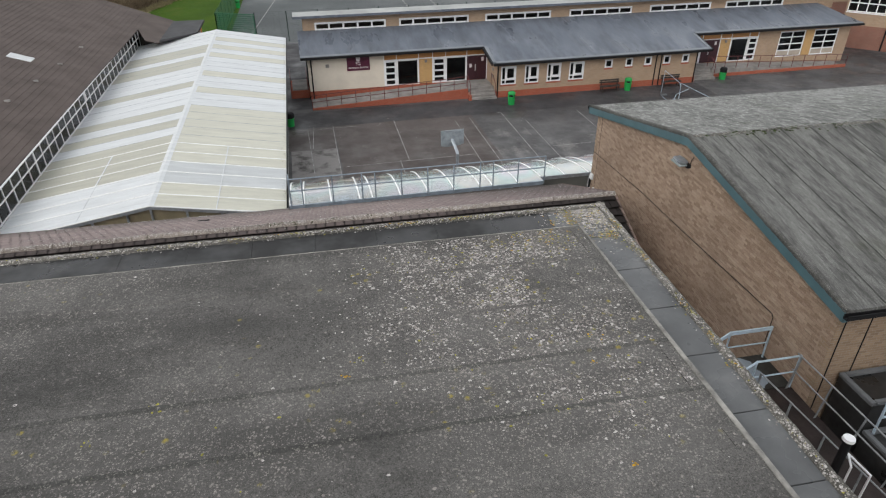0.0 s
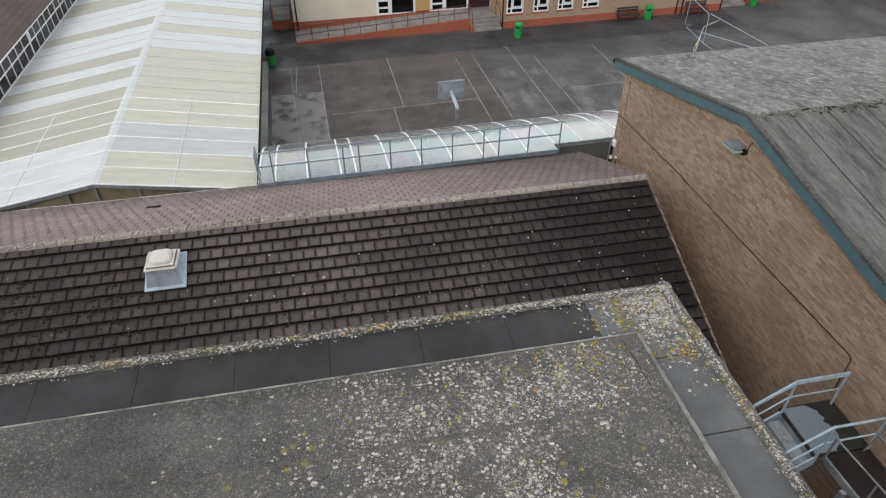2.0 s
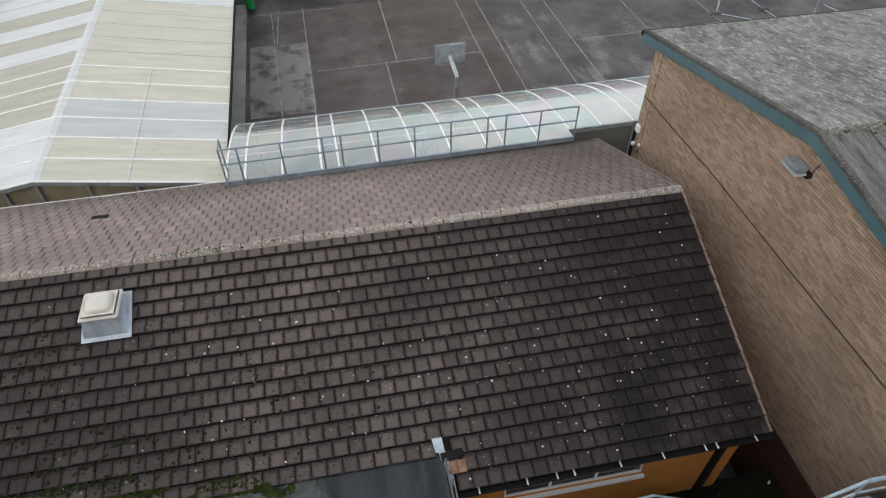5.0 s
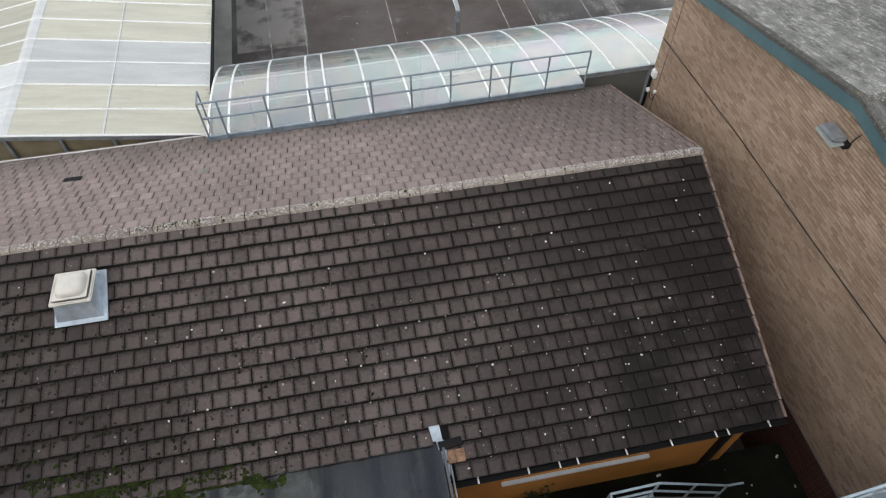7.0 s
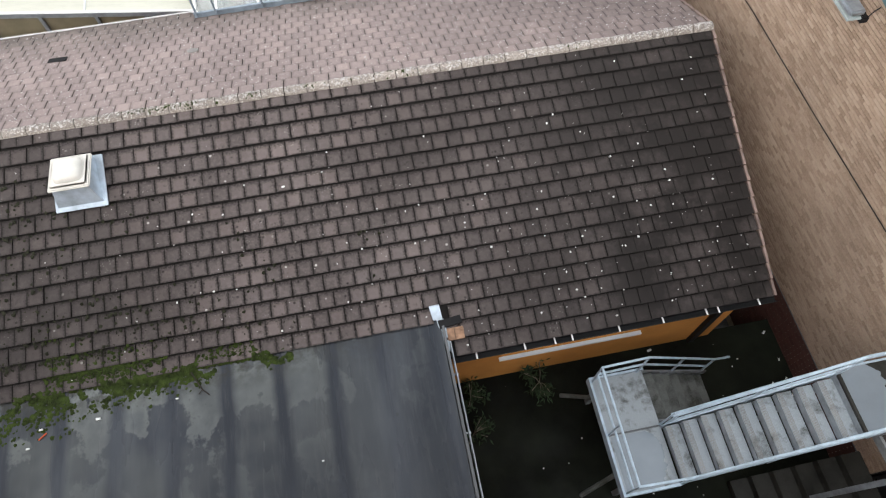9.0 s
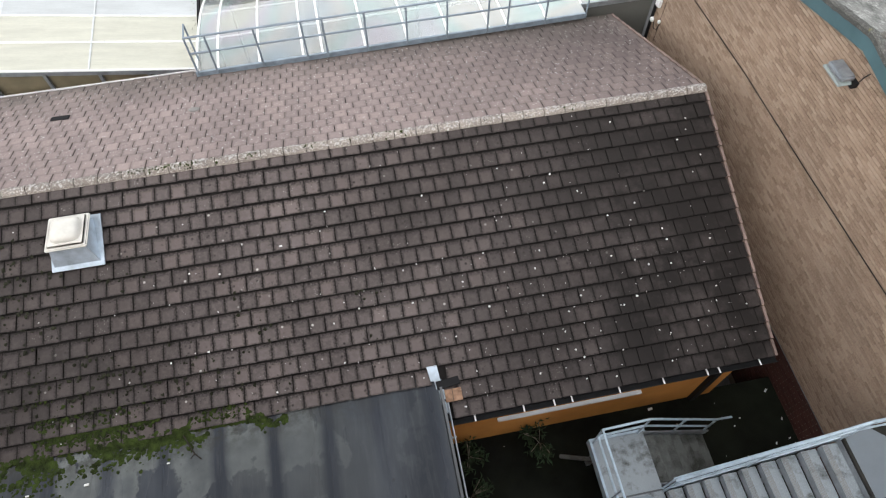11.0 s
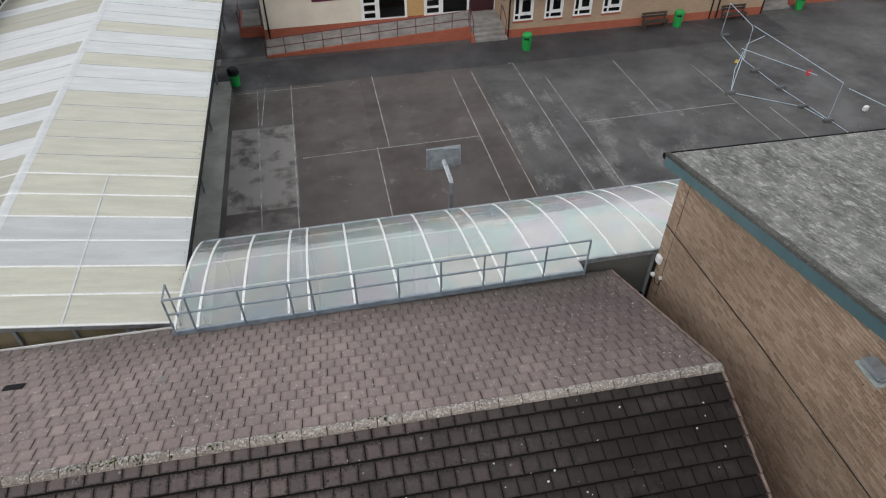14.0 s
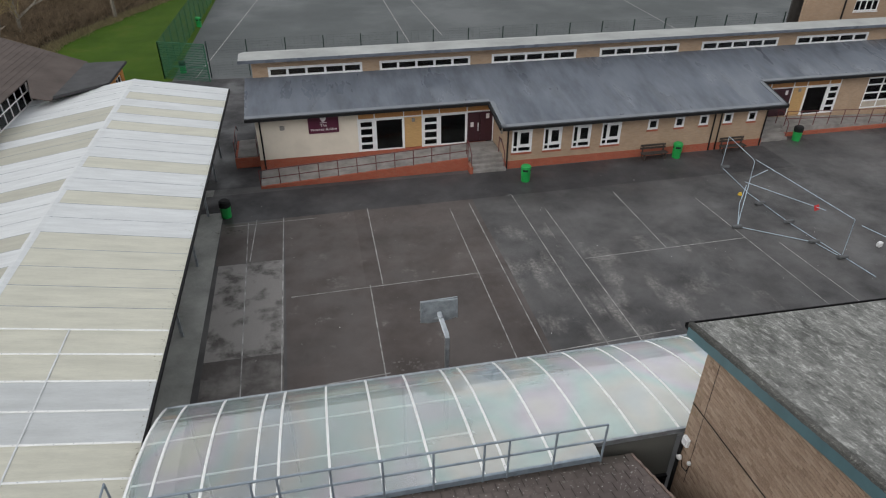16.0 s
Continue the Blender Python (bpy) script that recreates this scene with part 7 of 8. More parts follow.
for i in range(N_DN - 1):
    x = 6.88 + 0.245 * i
    z = L0 - (L0 - YARD) / N_DN * (i + 1)
    bm = bmesh.new()
    box(bm, x + 0.008, x + 0.243, 11.22, 12.20, z - 0.045, z)
    part("tread", bm, M_SHADEDCONCRETE, stair)
    # dark riser draws the shade line between the lower treads
    bm = bmesh.new()
    box(bm, x + 0.246, x + 0.252, 11.22, 12.20, z - (L0 - YARD) / N_DN, z - 0.046)
    part("riser", bm, M_DARKSTEP, stair)
for y in (11.17, 12.22):
    bm = bmesh.new()
    prism(bm, [(6.86, y, L0 - 0.22), (8.75, y, YARD - 0.05), (8.75, y, YARD + 0.22), (6.86, y, L0 + 0.05)], None, (0, 0.03, 0))
    part("stringer", bm, M_GREYMETAL, stair)
for pts in ([(5.77, 9.97, 4.30), (5.77, 12.22, 4.32), (6.75, 12.24, 4.32), (8.6, 12.24, 3.05), (8.95, 12.24, 3.0)], [(5.77, 9.97, 3.85), (5.77, 12.22, 3.85), (6.75, 12.24, 3.85), (8.6, 12.24, 2.55)], [(5.77, 9.97, 4.30), (6.80, 9.93, 4.33)]):
    bm = bmesh.new()
    tube(bm, pts, 0.025, 8)
    part("handrail", bm, M_PALERAIL, stair)
for x, y, z0, z1 in ((5.77, 9.97, 3.2, 4.3), (5.77, 11.1, 3.2, 4.3), (5.77, 12.22, 3.2, 4.32), (6.75, 12.24, 3.2, 4.32), (7.7, 12.24, 2.5, 3.66), (8.6, 12.24, 1.9, 3.05), (6.85, 11.1, 3.2, 4.35)):
    bm = bmesh.new()
    tube(bm, [(x, y, z0), (x, y, z1)], 0.022, 8)
    part("post", bm, M_PALERAIL, stair)
for x, y in ((5.9, 10.1), (5.9, 12.1), (9.6, 9.2), (9.6, 11.0)):
    bm = bmesh.new()
    z = L0 if x < 7 else L1
    box(bm, x - 0.05, x + 0.05, y - 0.05, y + 0.05, YARD, z - 0.06)
    part("column", bm, M_GREYMETAL, stair)
bm = bmesh.new()
tube(bm, [(5.85, 10.4, L0 - 0.2), (5.2, 10.2, 1.9)], 0.05, 8)
tube(bm, [(5.85, 11.9, L0 - 0.2), (5.3, 12.3, 2.2)], 0.05, 8)
part("brace", bm, M_SHADEDCONCRETE, stair)



def puddle(parent, x0, x1, y0, y1, z, seed, ragged):
    """Standing water held by the edges of a landing, with a ragged shore on its open side."""
    bm = bmesh.new()
    ring = [bm.verts.new((x0, y1, z)), bm.verts.new((x0, y0, z))]
    n = 46
    for k in range(n + 1):
        t = k / n
        y = y0 + (y1 - y0) * t
        bulge = -0.22 * abs(2 * t - 1) ** 3
        q = noise.noise(Vector((3.0 * t, seed, 0))) + 0.5 * noise.noise(Vector((11 * t, seed, 3))) + 0.3 * noise.noise(Vector((27 * t, seed, 7)))
        ring.append(bm.verts.new((x1 + bulge + ragged * q, y + 0.012 * noise.noise(Vector((30 * t, seed, 9))), z)))
    bm.faces.new(ring)
    part("puddle", bm, M_PUDDLE, parent, "shallow puddle of rain water")


puddle(stair, 9.55, 10.30, 10.00, 11.12, L1 + 0.004, 3.3, 0.13)
puddle(stair, 5.80, 6.74, 9.99, 11.04, L0 + 0.004, 8.1, 0.10)
bm = bmesh.new()
box(bm, 5.76, 6.86, 11.07, 11.10, L0 + 0.001, L0 + 0.022)
part("upstand", bm, M_CEMENT, stair, "low upstand across the landing")
yard_steps = thing("yard_steps", "broad wet concrete steps, darkened for shade, below the steel landing", "steps")
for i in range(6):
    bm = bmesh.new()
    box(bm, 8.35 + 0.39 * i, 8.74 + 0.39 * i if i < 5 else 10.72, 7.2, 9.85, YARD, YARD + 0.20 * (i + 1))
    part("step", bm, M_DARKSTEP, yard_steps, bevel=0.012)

gang = thing("roof_gangway", "steel gangway with weathered galvanised rails between the buildings", "gangway")
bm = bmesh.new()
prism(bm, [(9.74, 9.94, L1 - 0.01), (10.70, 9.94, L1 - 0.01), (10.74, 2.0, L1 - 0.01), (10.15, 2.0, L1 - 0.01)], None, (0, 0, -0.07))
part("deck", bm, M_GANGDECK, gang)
bm = bmesh.new()
prism(bm, [(9.72, 9.94, L1 + 0.03), (9.72, 9.94, L1 - 0.16), (10.13, 2.0, L1 - 0.16), (10.13, 2.0, L1 + 0.03)], None, (-0.05, 0, 0))
part("edge_beam", bm, M_GANGRAIL, gang)


def side_rail(xa, xb, h, names):
    bm = bmesh.new()
    tube(bm, [(xa, 9.92, L1 + h), (xb, 2.0, L1 + h)], 0.019, 8)
    part(names, bm, M_GANGRAIL, gang)


side_rail(9.70, 10.40, 0.62, "rail")
side_rail(10.56, 10.80, 1.10, "rail")
side_rail(10.56, 10.80, 0.60, "rail")
for y in (9.9, 8.9, 7.9, 6.9, 5.6, 4.2, 2.6):
    t = (9.92 - y) / 7.92
    for x, h, lean in ((9.70 + 0.70 * t, 0.62, 0.0), (10.56 + 0.24 * t, 1.10, -0.12)):
        bm = bmesh.new()
        prism(bm, [(x - 0.03, y, L1 - 0.1), (x + 0.03, y, L1 - 0.1), (x + 0.03, y + lean, L1 + h), (x - 0.03, y + lean, L1 + h)], None, (0, 0.012, 0))
        part("post", bm, M_GANGRAIL, gang)


def plant_tank(x0, x1, y0, y1, z0, z1):
    t = thing("plant_tank", "dark grey-rimmed plant housing beside the hall wall", "housing", group="plant housings")
    bm = bmesh.new()
    box(bm, x0, x1, y0, y1, z0, z1 - 0.10)
    part("body", bm, M_GUTTER, t)
    for a, b, c, d in ((x0 - 0.03, x0 + 0.10, y0, y1), (x1 - 0.10, x1 + 0.03, y0, y1), (x0 + 0.102, x1 - 0.102, y0, y0 + 0.12), (x0 + 0.102, x1 - 0.102, y1 - 0.12, y1)):
        bm = bmesh.new()
        box(bm, a, b, c, d, z1 - 0.098, z1)
        part("rim", bm, M_CEMENT, t, bevel=0.015)
    return t


plant_tank(11.30, 16.0, 8.30, 9.34, 0.0, 6.30)
tank = plant_tank(11.30, 16.0, 4.6, 8.24, 0.0, 5.55)
guard = thing("tank_guard_rail", "grey tubular guard rail on the plant housing", "railing")
for pts in ([(11.42, 8.1, 6.45), (16.0, 8.1, 6.45)], [(11.42, 8.1, 6.05), (16.0, 8.1, 6.05)], [(11.42, 8.1, 5.55), (11.42, 8.1, 6.45)], [(13.0, 8.1, 5.55), (13.0, 8.1, 6.45)]):
    bm = bmesh.new()
    tube(bm, pts, 0.03, 8)
    part("rail" if pts[0][2] == pts[1][2] else "post", bm, M_PALERAIL, guard)
flue = thing("flue_pipe", "dark flue pipe with a round white cap", "flue", pose(9.40, 7.03, 0))
bm = bmesh.new()
cone(bm, 0, 0, YARD, 6.96, 0.085, 0.085, 14)
part("pipe", bm, M_BLACK, flue)
bm = bmesh.new()
cone(bm, 0, 0, 6.96, 7.02, 0.125, 0.11, 18)
part("cap", bm, M_WHITE, flue)
loop = thing("short_handrail", "short white tubular handrail above the yard steps", "railing")
for nm, pts in (("rail", [(9.58, 7.05, 6.5), (9.62, 6.5, 6.5)]), ("rail", [(9.40, 6.75, 6.5), (9.58, 7.05, 6.5)]), ("post", [(9.62, 6.5, YARD), (9.62, 6.5, 6.5)]), ("post", [(9.40, 6.75, YARD), (9.40, 6.75, 6.5)])):
    bm = bmesh.new()
    tube(bm, pts, 0.022, 8)
    part(nm, bm, M_WHITE, loop)


def weed(x, y, z, r, h, n):
    w = thing("weed_bush", "straggly dark green weed growing by the wall", "plant", pose(x, y, z))
    bm = bmesh.new()
    stems = []
    for i in range(7):
        a = random.uniform(0, 6.28)
        tip = (r * math.cos(a) * 0.8, r * math.sin(a) * 0.8, h * random.uniform(0.6, 1))
        tube(bm, [(0, 0, 0), (tip[0] * 0.3, tip[1] * 0.3, tip[2] * 0.6), tip], 0.008, 5)
        stems.append(Vector(tip))
    part("stem", bm, M_BARK, w)
    bm = bmesh.new()
    for i in range(n):
        p = random.choice(stems) * random.uniform(0.4, 1.05) + Vector((random.gauss(0, 0.07), random.gauss(0, 0.07), random.gauss(0, 0.06)))
        m = Matrix.Translation(p) @ Euler((random.uniform(-1, 1), random.uniform(-1, 1), random.uniform(0, 6.28))).to_matrix().to_4x4()
        vs = [bm.verts.new(m @ Vector(q)) for q in ((0, 0, 0), (0.02, 0.06, 0.005), (0, 0.14, -0.02), (-0.02, 0.06, 0.005))]
        bm.faces.new(vs)
    part("leaves", bm, M_LEAF, w)


weed(4.95, 12.75, YARD, 0.5, 0.7, 260)
weed(3.3, 12.7, YARD, 0.35, 0.5, 160)
weed(3.2, 11.9, YARD, 0.4, 0.5, 120)
bm = bmesh.new()
for i in range(26):
    x, y = random.uniform(3.2, 10.3), random.uniform(8.5, 12.9)
    s = random.choice((0.006, 0.008, 0.010, 0.014))
    box(bm, x - s, x + s * random.uniform(0.5, 1.5), y - s, y + s, YARD + 0.002, YARD + 0.012)
for x, y, r, turn in ((7.71, 13.0, 0.06, 12), (10.55, 12.9, 0.05, 40), (10.62, 12.2, 0.035, 70), (10.60, 11.75, 0.03, 25), (10.66, 11.6, 0.04, 50), (10.68, 11.5, 0.02, 5), (10.25, 11.7, 0.03, 65), (10.58, 11.35, 0.03, 80)):
    box(bm, -r, r * 0.8, -r * 0.45, r * 0.4, 0.002, 0.012, pose(x, y, YARD, 0, 0, turn))
tagged(link("litter", bm, M_LITTER), "scattered scraps of white litter on the yard floor", "litter", kind="stuff")
bm = bmesh.new()
for x, y, s in ((-3.6, 12.9, 0.04), (-4.8, 12.6, 0.03), (-2.2, 13.0, 0.025), (0.3, 11.4, 0.02), (-4.6, 12.9, 0.03)):
    box(bm, x - s, x + s, y - s * 0.5, y + s * 0.5, 4.96, 4.985)
tagged(link("roof_litter", bm, M_LITTER), "bits of pale litter on the flat roof", "litter", kind="stuff")

v, f = [], []
for i in range(170):
    flake(v, f, random.uniform(-2, 30), random.uniform(29.5, 46.5), 0.012, random.choice((0.006, 0.008, 0.010, 0.014, 0.02)))
tagged(from_lists("court_litter", v, f, M_LITTER), "tiny scraps and pale marks scattered over the tarmac", "litter", kind="stuff")
v, f = [], []
for cx, cy, sx, sy, k in ((-1.9, 43.4, 0.5, 0.10, 90), (2.9, 38.3, 0.20, 0.12, 50), (2.3, 35.4, 0.25, 0.10, 50), (9.0, 32.6, 0.25, 0.12, 40), (9.9, 31.6, 0.22, 0.1, 26), (5.9, 43.4, 0.25, 0.2, 12), (5.2, 32.2, 0.3, 0.15, 30)):
    for i in range(k):
        flake(v, f, random.gauss(cx, sx), random.gauss(cy, sy), 0.011, random.choice((0.012, 0.02, 0.035, 0.055)))
tagged(from_lists("chalk_marks", v, f, M_CHALK), "faint smudged chalk marks on the tarmac", "marking", kind="stuff")

# ---- beyond: ball court fence, grass edge, trees, further building ----
fence = thing("court_fence", "tall green mesh fence round the ball court", "fence")
FENCE = [(-5.9, 68.4), (-9.7, 69.9), (-9.2, 118.0)]
FENCE2 = [(-5.9, 69.5), (60, 71.5), (61.5, 118)]


def fence_run(pts, step, h, wires, mat):
    for (xa, ya), (xb, yb) in zip(pts, pts[1:]):
        ln = math.hypot(xb - xa, yb - ya)
        n = max(1, int(ln / step))
        for i in range(n + 1):
            x, y = xa + (xb - xa) * i / n, ya + (yb - ya) * i / n
            bm = bmesh.new()
            box(bm, x - 0.04, x + 0.04, y - 0.04, y + 0.04, 0, h)
            part("post", bm, mat, fence)
        verts, faces = [], []
        d = Vector((xb - xa, yb - ya, 0)) / ln

        def strip(p, q, w):
            k = len(verts)
            verts.extend([p - w, p + w, q + w, q - w])
            faces.append((k, k + 1, k + 2, k + 3))
        m = int(ln / wires)
        thick = 0.019 if wires < 0.3 else 0.003
        for i in range(m + 1):
            p = Vector((xa, ya, 0)) + d * ln * i / m
            strip(p, p + Vector((0, 0, h)), d * thick)
        for i in range(int(h / 0.2) + 1):
            z = Vector((0, 0, min(h, i * 0.2)))
            strip(Vector((xa, ya, 0)) + z, Vector((xb, yb, 0)) + z, Vector((0, 0, thick)))
        ob = from_lists("mesh_panel", verts, faces, mat, fence)
        tagged(ob, "green wire mesh", kind="stuff")


fence_run(FENCE, 2.6, 3.0, 0.10, M_FENCE)
fence_run(FENCE2, 3.0, 3.0, 0.6, M_FENCEDARK)
bm = bmesh.new()
tube(bm, [(-5.9, 68.4, 3.0), (-9.7, 69.9, 3.0)], 0.04, 6)
tube(bm, [(-5.9, 68.4, 1.1), (-9.7, 69.9, 1.1)], 0.03, 6)
part("gate_rail", bm, M_FENCE, fence)

far = thing("further_building", "two-storey buff and red brick school building with white windows", "building")


def wing(m, ln, wins, z0, z1, top, deep):
    """A length of two-colour brick wall with windows, along local x and facing local -y."""
    bm = bmesh.new()
    holed_wall(bm, 0, ln, 2.15, top, 0, 0.3, [(a, b, z0, z1) for a, b in wins])
    part("wall", bm, M_BUFF, far).matrix_basis = m
    bm = bmesh.new()
    box(bm, 0, ln, -0.02, 0.3, 0, 2.145)
    part("plinth", bm, M_OLDRED, far, "dark red brick lower wall").matrix_basis = m
    for a, b in wins:
        w = window(far, a, b, z0, z1, 0.06, (0.25, 0.5, 0.75), (0.35, 0.7), 0.10)
        w.matrix_basis = m
        bm = bmesh.new()
        box(bm, a - 0.05, b + 0.05, -0.06, 0.055, z0 - 0.1, z0 - 0.004)
        part("sill", bm, M_WHITE, far).matrix_basis = m
    bm = bmesh.new()
    box(bm, 0.1, ln - 0.1, deep * 0.6, deep * 0.6 + 0.2, 0, top - 0.1)
    part("room_wall", bm, M_ROOM, far).matrix_basis = m
    bm = bmesh.new()
    box(bm, -0.3, ln + 0.3, -0.4, deep, top, top + 0.25)
    part("roof", bm, M_ZINC, far).matrix_basis = m
    bm = bmesh.new()
    box(bm, ln - 0.3, ln, 0.31, deep, 0, top - 0.004)
    part("wall", bm, M_BUFF, far).matrix_basis = m
    bm = bmesh.new()
    tube(bm, [(3.9, -0.08, top - 0.1), (3.9, -0.08, 0)], 0.07, 8)
    part("downpipe", bm, M_BLACK, far).matrix_basis = m


wing(pose(50.7, 56.7, 0, 0, 0, -42), 13.0, [(0.15, 3.4), (4.4, 7.6), (8.6, 11.8)], 3.35, 5.7, 8.0, 4.0)
wing(pose(45.2, 66.0, 0, 0, 0, 0), 16.0, [(5.0, 7.4), (9.0, 11.4)], 4.0, 6.6, 8.4, 3.0)


def twig(bm_v, bm_f, a, b, r0, r1):
    d = b - a
    if d.length < 1e-4:
        return
    s = d.cross(Vector((0.3, 0.9, 0.2))).normalized()
    u = d.cross(s).normalized()
    k = len(bm_v)
    for p, r in ((a, r0), (b, r1)):
        for j in range(3):
            an = j * 2.094
            bm_v.append(p + (s * math.cos(an) + u * math.sin(an)) * r)
    for j in range(3):
        bm_f.append((k + j, k + (j + 1) % 3, k + 3 + (j + 1) % 3, k + 3 + j))


def grow(v, f, a, way, ln, r, depth):
    b = a + way * ln
    twig(v, f, a, b, r, r * 0.7)
    if depth == 0:
        return
    for i in range(random.choice((2, 3, 3))):
        w = (way + Vector((random.gauss(0, 0.5), random.gauss(0, 0.5), random.gauss(0.12, 0.35)))).normalized()
        grow(v, f, a.lerp(b, random.uniform(0.55, 1.0)), w, ln * random.uniform(0.6, 0.85), r * 0.62, depth - 1)


def tree(x, y, h, twigs=None):
    t = thing("bare_tree", "bare winter tree with pale forked limbs", "tree", pose(x, y, 0))
    v, f = [], []
    grow(v, f, Vector((0, 0, 0)), Vector((random.gauss(0, 0.08), random.gauss(0, 0.08), 1)).normalized(), h * 0.34, h * 0.028, 2)
    from_lists("trunk", v, f, M_BARK, t)
    v, f = [], []
    for i in range(14):
        a = Vector((random.gauss(0, 0.05 * h), random.gauss(0, 0.05 * h), h * random.uniform(0.3, 0.6)))
        grow(v, f, a, Vector((random.gauss(0, 0.6), random.gauss(0, 0.6), 0.8)).normalized(), h * 0.17, h * 0.007, 4)
    from_lists("crown", v, f, twigs or M_BRUSH, t)


for x, y, h in ((-18.6, 92.5, 9), (-25.5, 80, 7), (-24.5, 82, 9), (-27, 88, 10), (-21.5, 99, 10), (-17.5, 106, 9), (-30, 80, 11)):
    tree(x, y, h, M_OLIVE if x < -24 else None)
v, f = [], []
EDGE = [(-25, 74), (-21.8, 78), (-21.8, 82), (-20.5, 87), (-18.8, 92), (-16.0, 99.5), (-12.5, 108), (-6, 122), (10, 140)]
for i in range(1500):
    k = random.uniform(0, len(EDGE) - 1.001)
    (xa, ya), (xb, yb) = EDGE[int(k)], EDGE[int(k) + 1]
    q = k - int(k)
    x, y = xa + (xb - xa) * q, ya + (yb - ya) * q
    o = 0.6 + abs(random.gauss(0, 9))
    x, y = x - o * 0.9, y + o * 0.35
    hgt = random.uniform(0.7, 1.6) * (1 + min(o, 12) * 0.10)
    for j in range(5):
        grow(v, f, Vector((x + random.gauss(0, 0.3), y + random.gauss(0, 0.3), 0)), Vector((random.gauss(0, 0.35), random.gauss(0, 0.35), 1)).normalized(), hgt * 0.65, 0.026, 2)
tagged(from_lists("winter_scrub", v, f, M_BRUSH), "brown leafless scrub along the edge of the grass", "scrub", kind="stuff")
sheet("scrub_floor", -260, -40, 40, 300, 0.02, M_LEAFLITTER, "brown leaf litter under the scrub", "ground")
bm = bmesh.new()
inner = [Vector((x, y, 0.03)) for x, y in EDGE]
outer = [Vector((x - 90, y + 45, 0.03)) for x, y in EDGE]
for a, b, c, d in zip(inner, inner[1:], outer[1:], outer):
    bm.faces.new([bm.verts.new(p) for p in (a, b, c, d)])
bmesh.ops.recalc_face_normals(bm, faces=bm.faces)
for fc in bm.faces:
    if fc.normal.z < 0:
        fc.normal_flip()
tagged(link("scrub_floor", bm, M_LEAFLITTER), "brown leaf litter under the scrub", "ground", kind="structure")
v, f = [], []
for i in range(2600):
    k = random.uniform(0, len(EDGE) - 1.001)
    (xa, ya), (xb, yb) = EDGE[int(k)], EDGE[int(k) + 1]
    q = k - int(k)
    x, y = xa + (xb - xa) * q + random.gauss(0, 0.35), ya + (yb - ya) * q + random.gauss(0, 0.35)
    for j in range(3):
        a = Vector((x + random.gauss(0, 0.12), y + random.gauss(0, 0.12), 0))
        twig(v, f, a, a + Vector((random.gauss(0, 0.15), random.gauss(0, 0.15), random.uniform(0.2, 0.5))), 0.03, 0.005)
tagged(from_lists("dry_grass", v, f, M_DRYGRASS), "tall straw-coloured dry grass along the scrub", "grass", kind="stuff")

# ---- roof tiles and hall bricks, piece by piece ----
def tile_mesh(name, side):
    me = bpy.data.meshes.new(name)
    o = side(0, 0, 0)
    vs = [v - o for v in tile_verts(side, 0.0, 0.0, COVER - 0.013, GAUGE - 0.026, 0.012, 0.052)]
    me.from_pydata(vs, [], BOXF)
    tile_uv(me)
    me.update()
    return me


def tile_uv(me):
    """Each tile's upper face runs 0 to 1 across and from head to tail; its sides count as edge."""
    one = [0.0] * 8 + [0, 0, 1, 0, 1, 1, 0, 1] + [0.0] * 32
    lay = me.uv_layers.new(name="tile")
    lay.data.foreach_set("uv", one * (len(me.polygons) // 6))


PART_X0, PART_X1 = 0.15, 5.25
tile_data = tile_mesh("tile", on_front)
tile_data.materials.append(M_TILE)
for side, courses, mat, name in ((on_front, 17, M_TILE, "roof_tiles"), (on_back, 15, M_BACKTILE, "roof_tiles")):
    verts, faces = [], []
    for c in range(courses):
        off = 0.0 if c % 2 else COVER / 2
        d = 0.03 + c * GAUGE
        n = int((VERGE_X - LEFT_X) / COVER) + 1
        for k in range(n):
            x = VERGE_X - 0.02 - off - (k + 1) * COVER + (COVER / 2 if off else 0.0) * 0
            if x < LEFT_X or x + COVER > VERGE_X + 0.01:
                if not (off and k == 0):
                    continue
            short = side is on_front and c == 14 and x < 2.62
            if side is on_front and c >= 14 and x < 2.80 and not short:
                continue
            tilt, lift = random.uniform(-0.004, 0.010), random.uniform(-0.003, 0.006)
            if side is on_front and PART_X0 <= x < PART_X1 and not short:
                ob = new("roof_tile", tile_data)
                ob.parent = tiled
                ob.matrix_basis = Matrix.Translation(side(x, d, lift)) @ pose(0, 0, 0, random.uniform(-0.8, 0.8), random.uniform(-0.9, 0.9), random.uniform(-1.3, 1.3))
            else:
                i = len(verts)
                verts += tile_verts(side, x + random.uniform(-0.004, 0.004), d + random.uniform(-0.006, 0.006), COVER - (0.013 if side is on_front else 0.008), (0.325 if short else GAUGE) - (0.026 if side is on_front else 0.006), 0.012 + lift, (0.052 if side is on_front else 0.026) + tilt)
                faces += [tuple(i + j for j in f) for f in BOXF]
        if off:
            i = len(verts)
            verts += tile_verts(side, VERGE_X - 0.02 - off, d, COVER / 2 - 0.01, GAUGE - 0.020, 0.012, 0.040)
            faces += [tuple(i + j for j in f) for f in BOXF]
    ob = from_lists(name, verts, faces, mat, tiled)
    tile_uv(ob.data)
    tagged(ob, "brown concrete roof tiles" if side is on_front else "faded pinkish concrete roof tiles", kind="stuff")

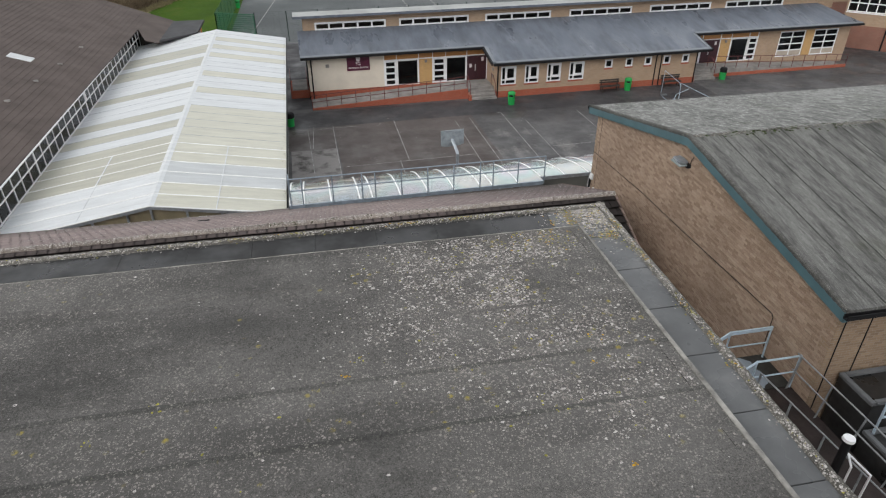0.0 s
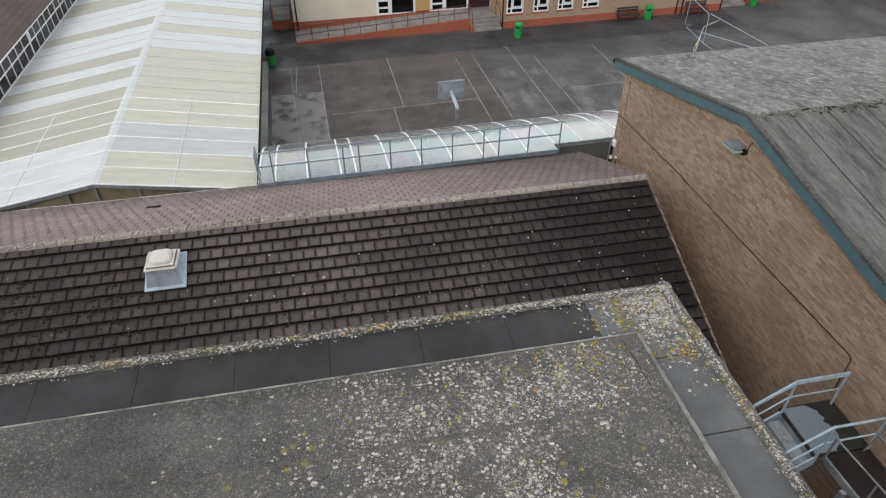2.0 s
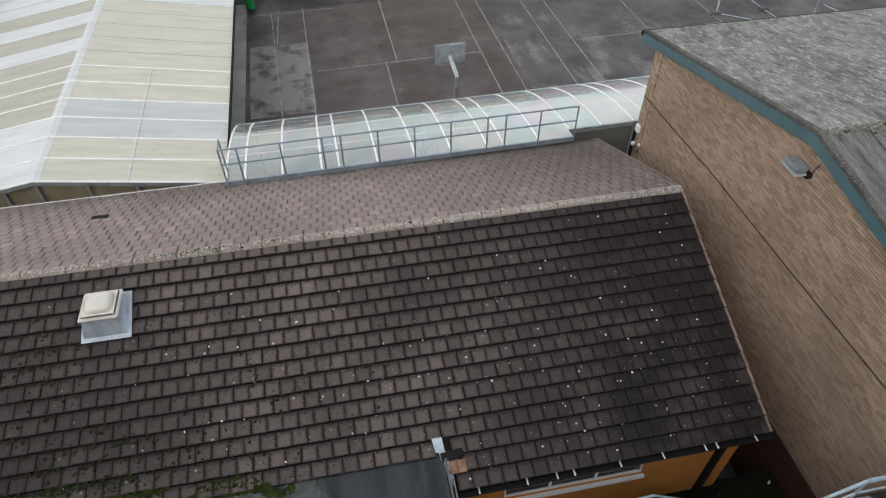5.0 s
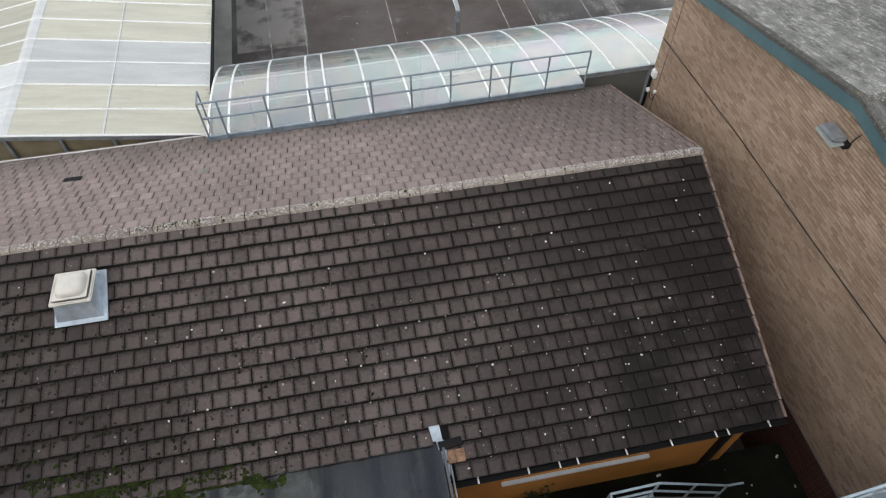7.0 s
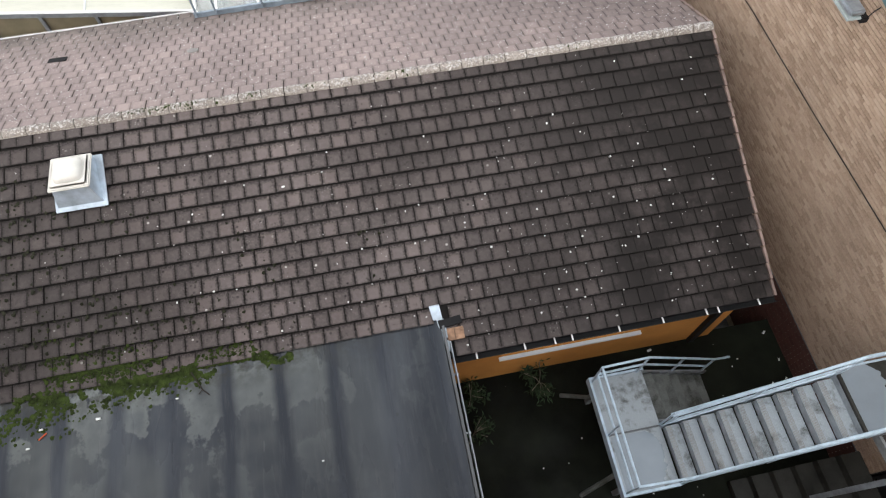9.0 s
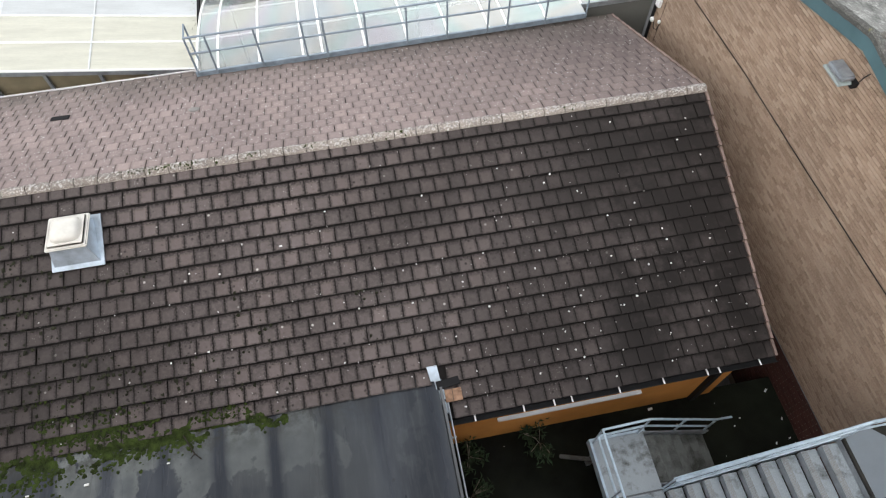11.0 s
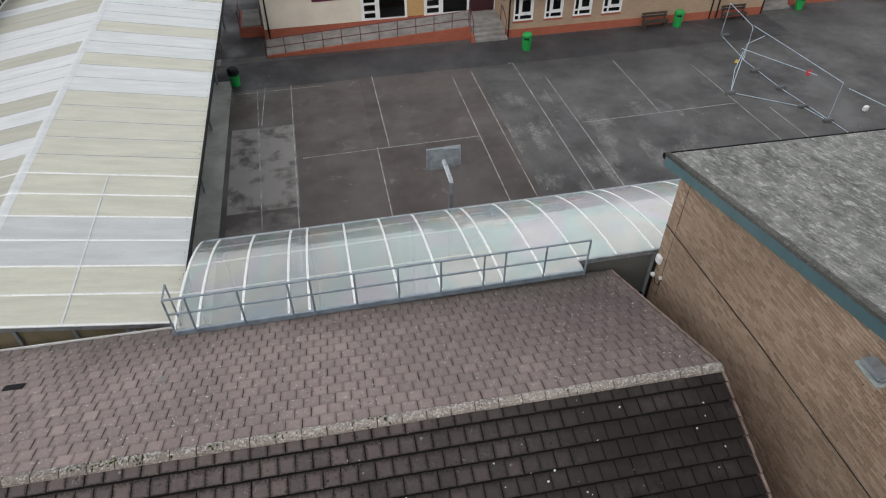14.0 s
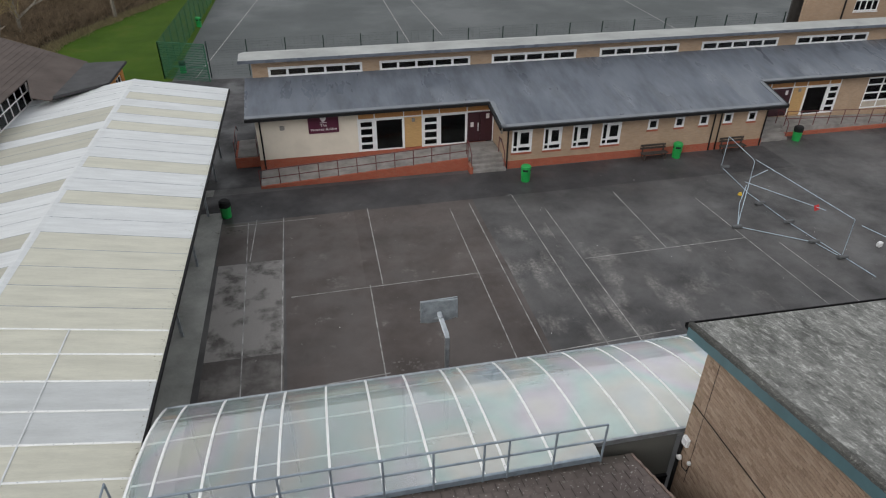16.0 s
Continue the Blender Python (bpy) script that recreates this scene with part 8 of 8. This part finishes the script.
drops = ([], [])
for i in range(400):
    if random.random() < 0.8:
        x, d = VERGE_X - 0.2 - abs(random.gauss(0, 7.0)), 5.6 - abs(random.gauss(0, 2.8))
        if d < 0.2 or d > 4.98 and x < 2.9:
            continue
        p, sl = on_front(x, d, 0.062), math.tan(PITCH_F)
    else:
        p, sl = on_back(random.uniform(-8, 9.3), random.uniform(0.3, 5.0), 0.045), -math.tan(PITCH_B)
    flake(*drops, p.x, p.y, p.z, random.choice((0.006, 0.008, 0.010, 0.013, 0.019)), False, sl)
for i in range(4200):
    p = on_back(random.uniform(-10, 9.3), random.uniform(0.2, 5.0), 0.045)
    flake(*drops, p.x, p.y, p.z, random.choice((0.005, 0.006, 0.008, 0.012)), False, -math.tan(PITCH_B))
tagged(from_lists("droppings", drops[0], drops[1], M_DROPS), "white bird droppings spotted over the roof tiles", "droppings", kind="stuff")

black, ridge_white, ridge_grey = ([], []), ([], []), ([], [])
for i in range(4200):
    x = -9 + 11.5 * random.random() ** 1.5
    course = random.randrange(3, 14)
    d = 0.03 + GAUGE * course + random.gauss(0.03, 0.07)
    reach = (d - 1.6) * 0.28 - (x + 3.2) * 0.20 + noise.noise(Vector((x * 0.8, d * 0.8, 11.0)))
    if d > 5.05 or reach < random.uniform(0.0, 0.9):
        continue
    p = on_front(x, d, 0.060)
    moss_tuft(*black, p.x, p.y, p.z, random.choice((0.008, 0.011, 0.016, 0.024, 0.036)), math.tan(PITCH_F))
tagged(from_lists("dark_moss", black[0], black[1], M_MOSSDARK), "blackish moss blotches over the tile edges", "moss", kind="stuff")
for i in range(4200):
    x, o = VERGE_X - 22 * random.random() ** 1.3, random.gauss(0.01, 0.06)
    if abs(o) > 0.097 or (VERGE_X + 0.02 - x) % 0.445 > 0.40 or noise.noise(Vector((x * 2.0, 0.0, 5.0))) < -0.25:
        continue
    z = RIDGE_Z - 0.018 + CAP_R * math.sqrt(1 - (o / CAP_R) ** 2)
    flake(*(ridge_white if random.random() < 0.6 else ridge_grey), x, CAP_Y + o, z, random.choice((0.006, 0.009, 0.013, 0.020)), False, -1.0 * o / CAP_R)
tagged(from_lists("ridge_lichen", ridge_white[0], ridge_white[1], M_LICHW), "white lichen crusts along the ridge tiles", "lichen", kind="stuff")
tagged(from_lists("ridge_lichen", ridge_grey[0], ridge_grey[1], M_LICHG), "grey lichen crusts along the ridge tiles", "lichen", kind="stuff")

brick_data = bpy.data.meshes.new("brick")
BV = [(0, 0, 0), (0.05, 0, 0), (0.05, 0.215, 0), (0, 0.215, 0), (0, 0, 0.065), (0.05, 0, 0.065), (0.05, 0.215, 0.065), (0, 0.215, 0.065)]
brick_data.from_pydata(BV, [], BOXF)
brick_data.materials.append(M_HALLBRICK)
PLINTH, plinth_v, plinth_f = 2.92, [], []
verts, faces, made = [], [], 0
for c in range(4, 127):
    z = c * 0.075
    off = 0.1125 * (c % 2)
    y = 9.42 - off
    while y < 23.06:
        y0, y1 = max(y, 9.42), min(y + 0.215, 23.06)
        top = min(8.18 + (y0 - 9.42) * 0.167, 7.92 + (23.06 - y1) * 0.2145)
        if z + 0.065 < top and y1 - y0 > 0.03:
            proud = random.uniform(-0.003, 0.003)
            if 14.2 < y < 17.0 and 7.0 < z < 9.0 and made < 300 and y1 - y0 > 0.21:
                ob = new("brick", brick_data)
                ob.parent = hall
                ob.location = (HX + proud, y0, z)
                made += 1
            else:
                low_course = z < PLINTH
                pv, pf = (plinth_v, plinth_f) if low_course else (verts, faces)
                i = len(pv)
                pv += [(HX + proud, y0, z), (HX + 0.05, y0, z), (HX + 0.05, y1, z), (HX + proud, y1, z),
                          (HX + proud, y0, z + 0.065), (HX + 0.05, y0, z + 0.065), (HX + 0.05, y1, z + 0.065), (HX + proud, y1, z + 0.065)]
                pf += [tuple(i + j for j in f) for f in BOXF]
        y += 0.225
ob = from_lists("bricks", verts, faces, M_HALLBRICK, hall)
tagged(ob, "brown stretcher-bond bricks", kind="stuff")
ob = from_lists("plinth_bricks", plinth_v, plinth_f, M_PLINTHBRICK, hall)
tagged(ob, "dull dark red bricks of the damp plinth", kind="stuff")
bm = bmesh.new()
box(bm, HX - 0.012, HX + 0.02, 9.42, 23.06, PLINTH - 0.004, PLINTH + 0.012)
part("damp_course", bm, M_CEMENT, hall, "thin pale damp course above the plinth")
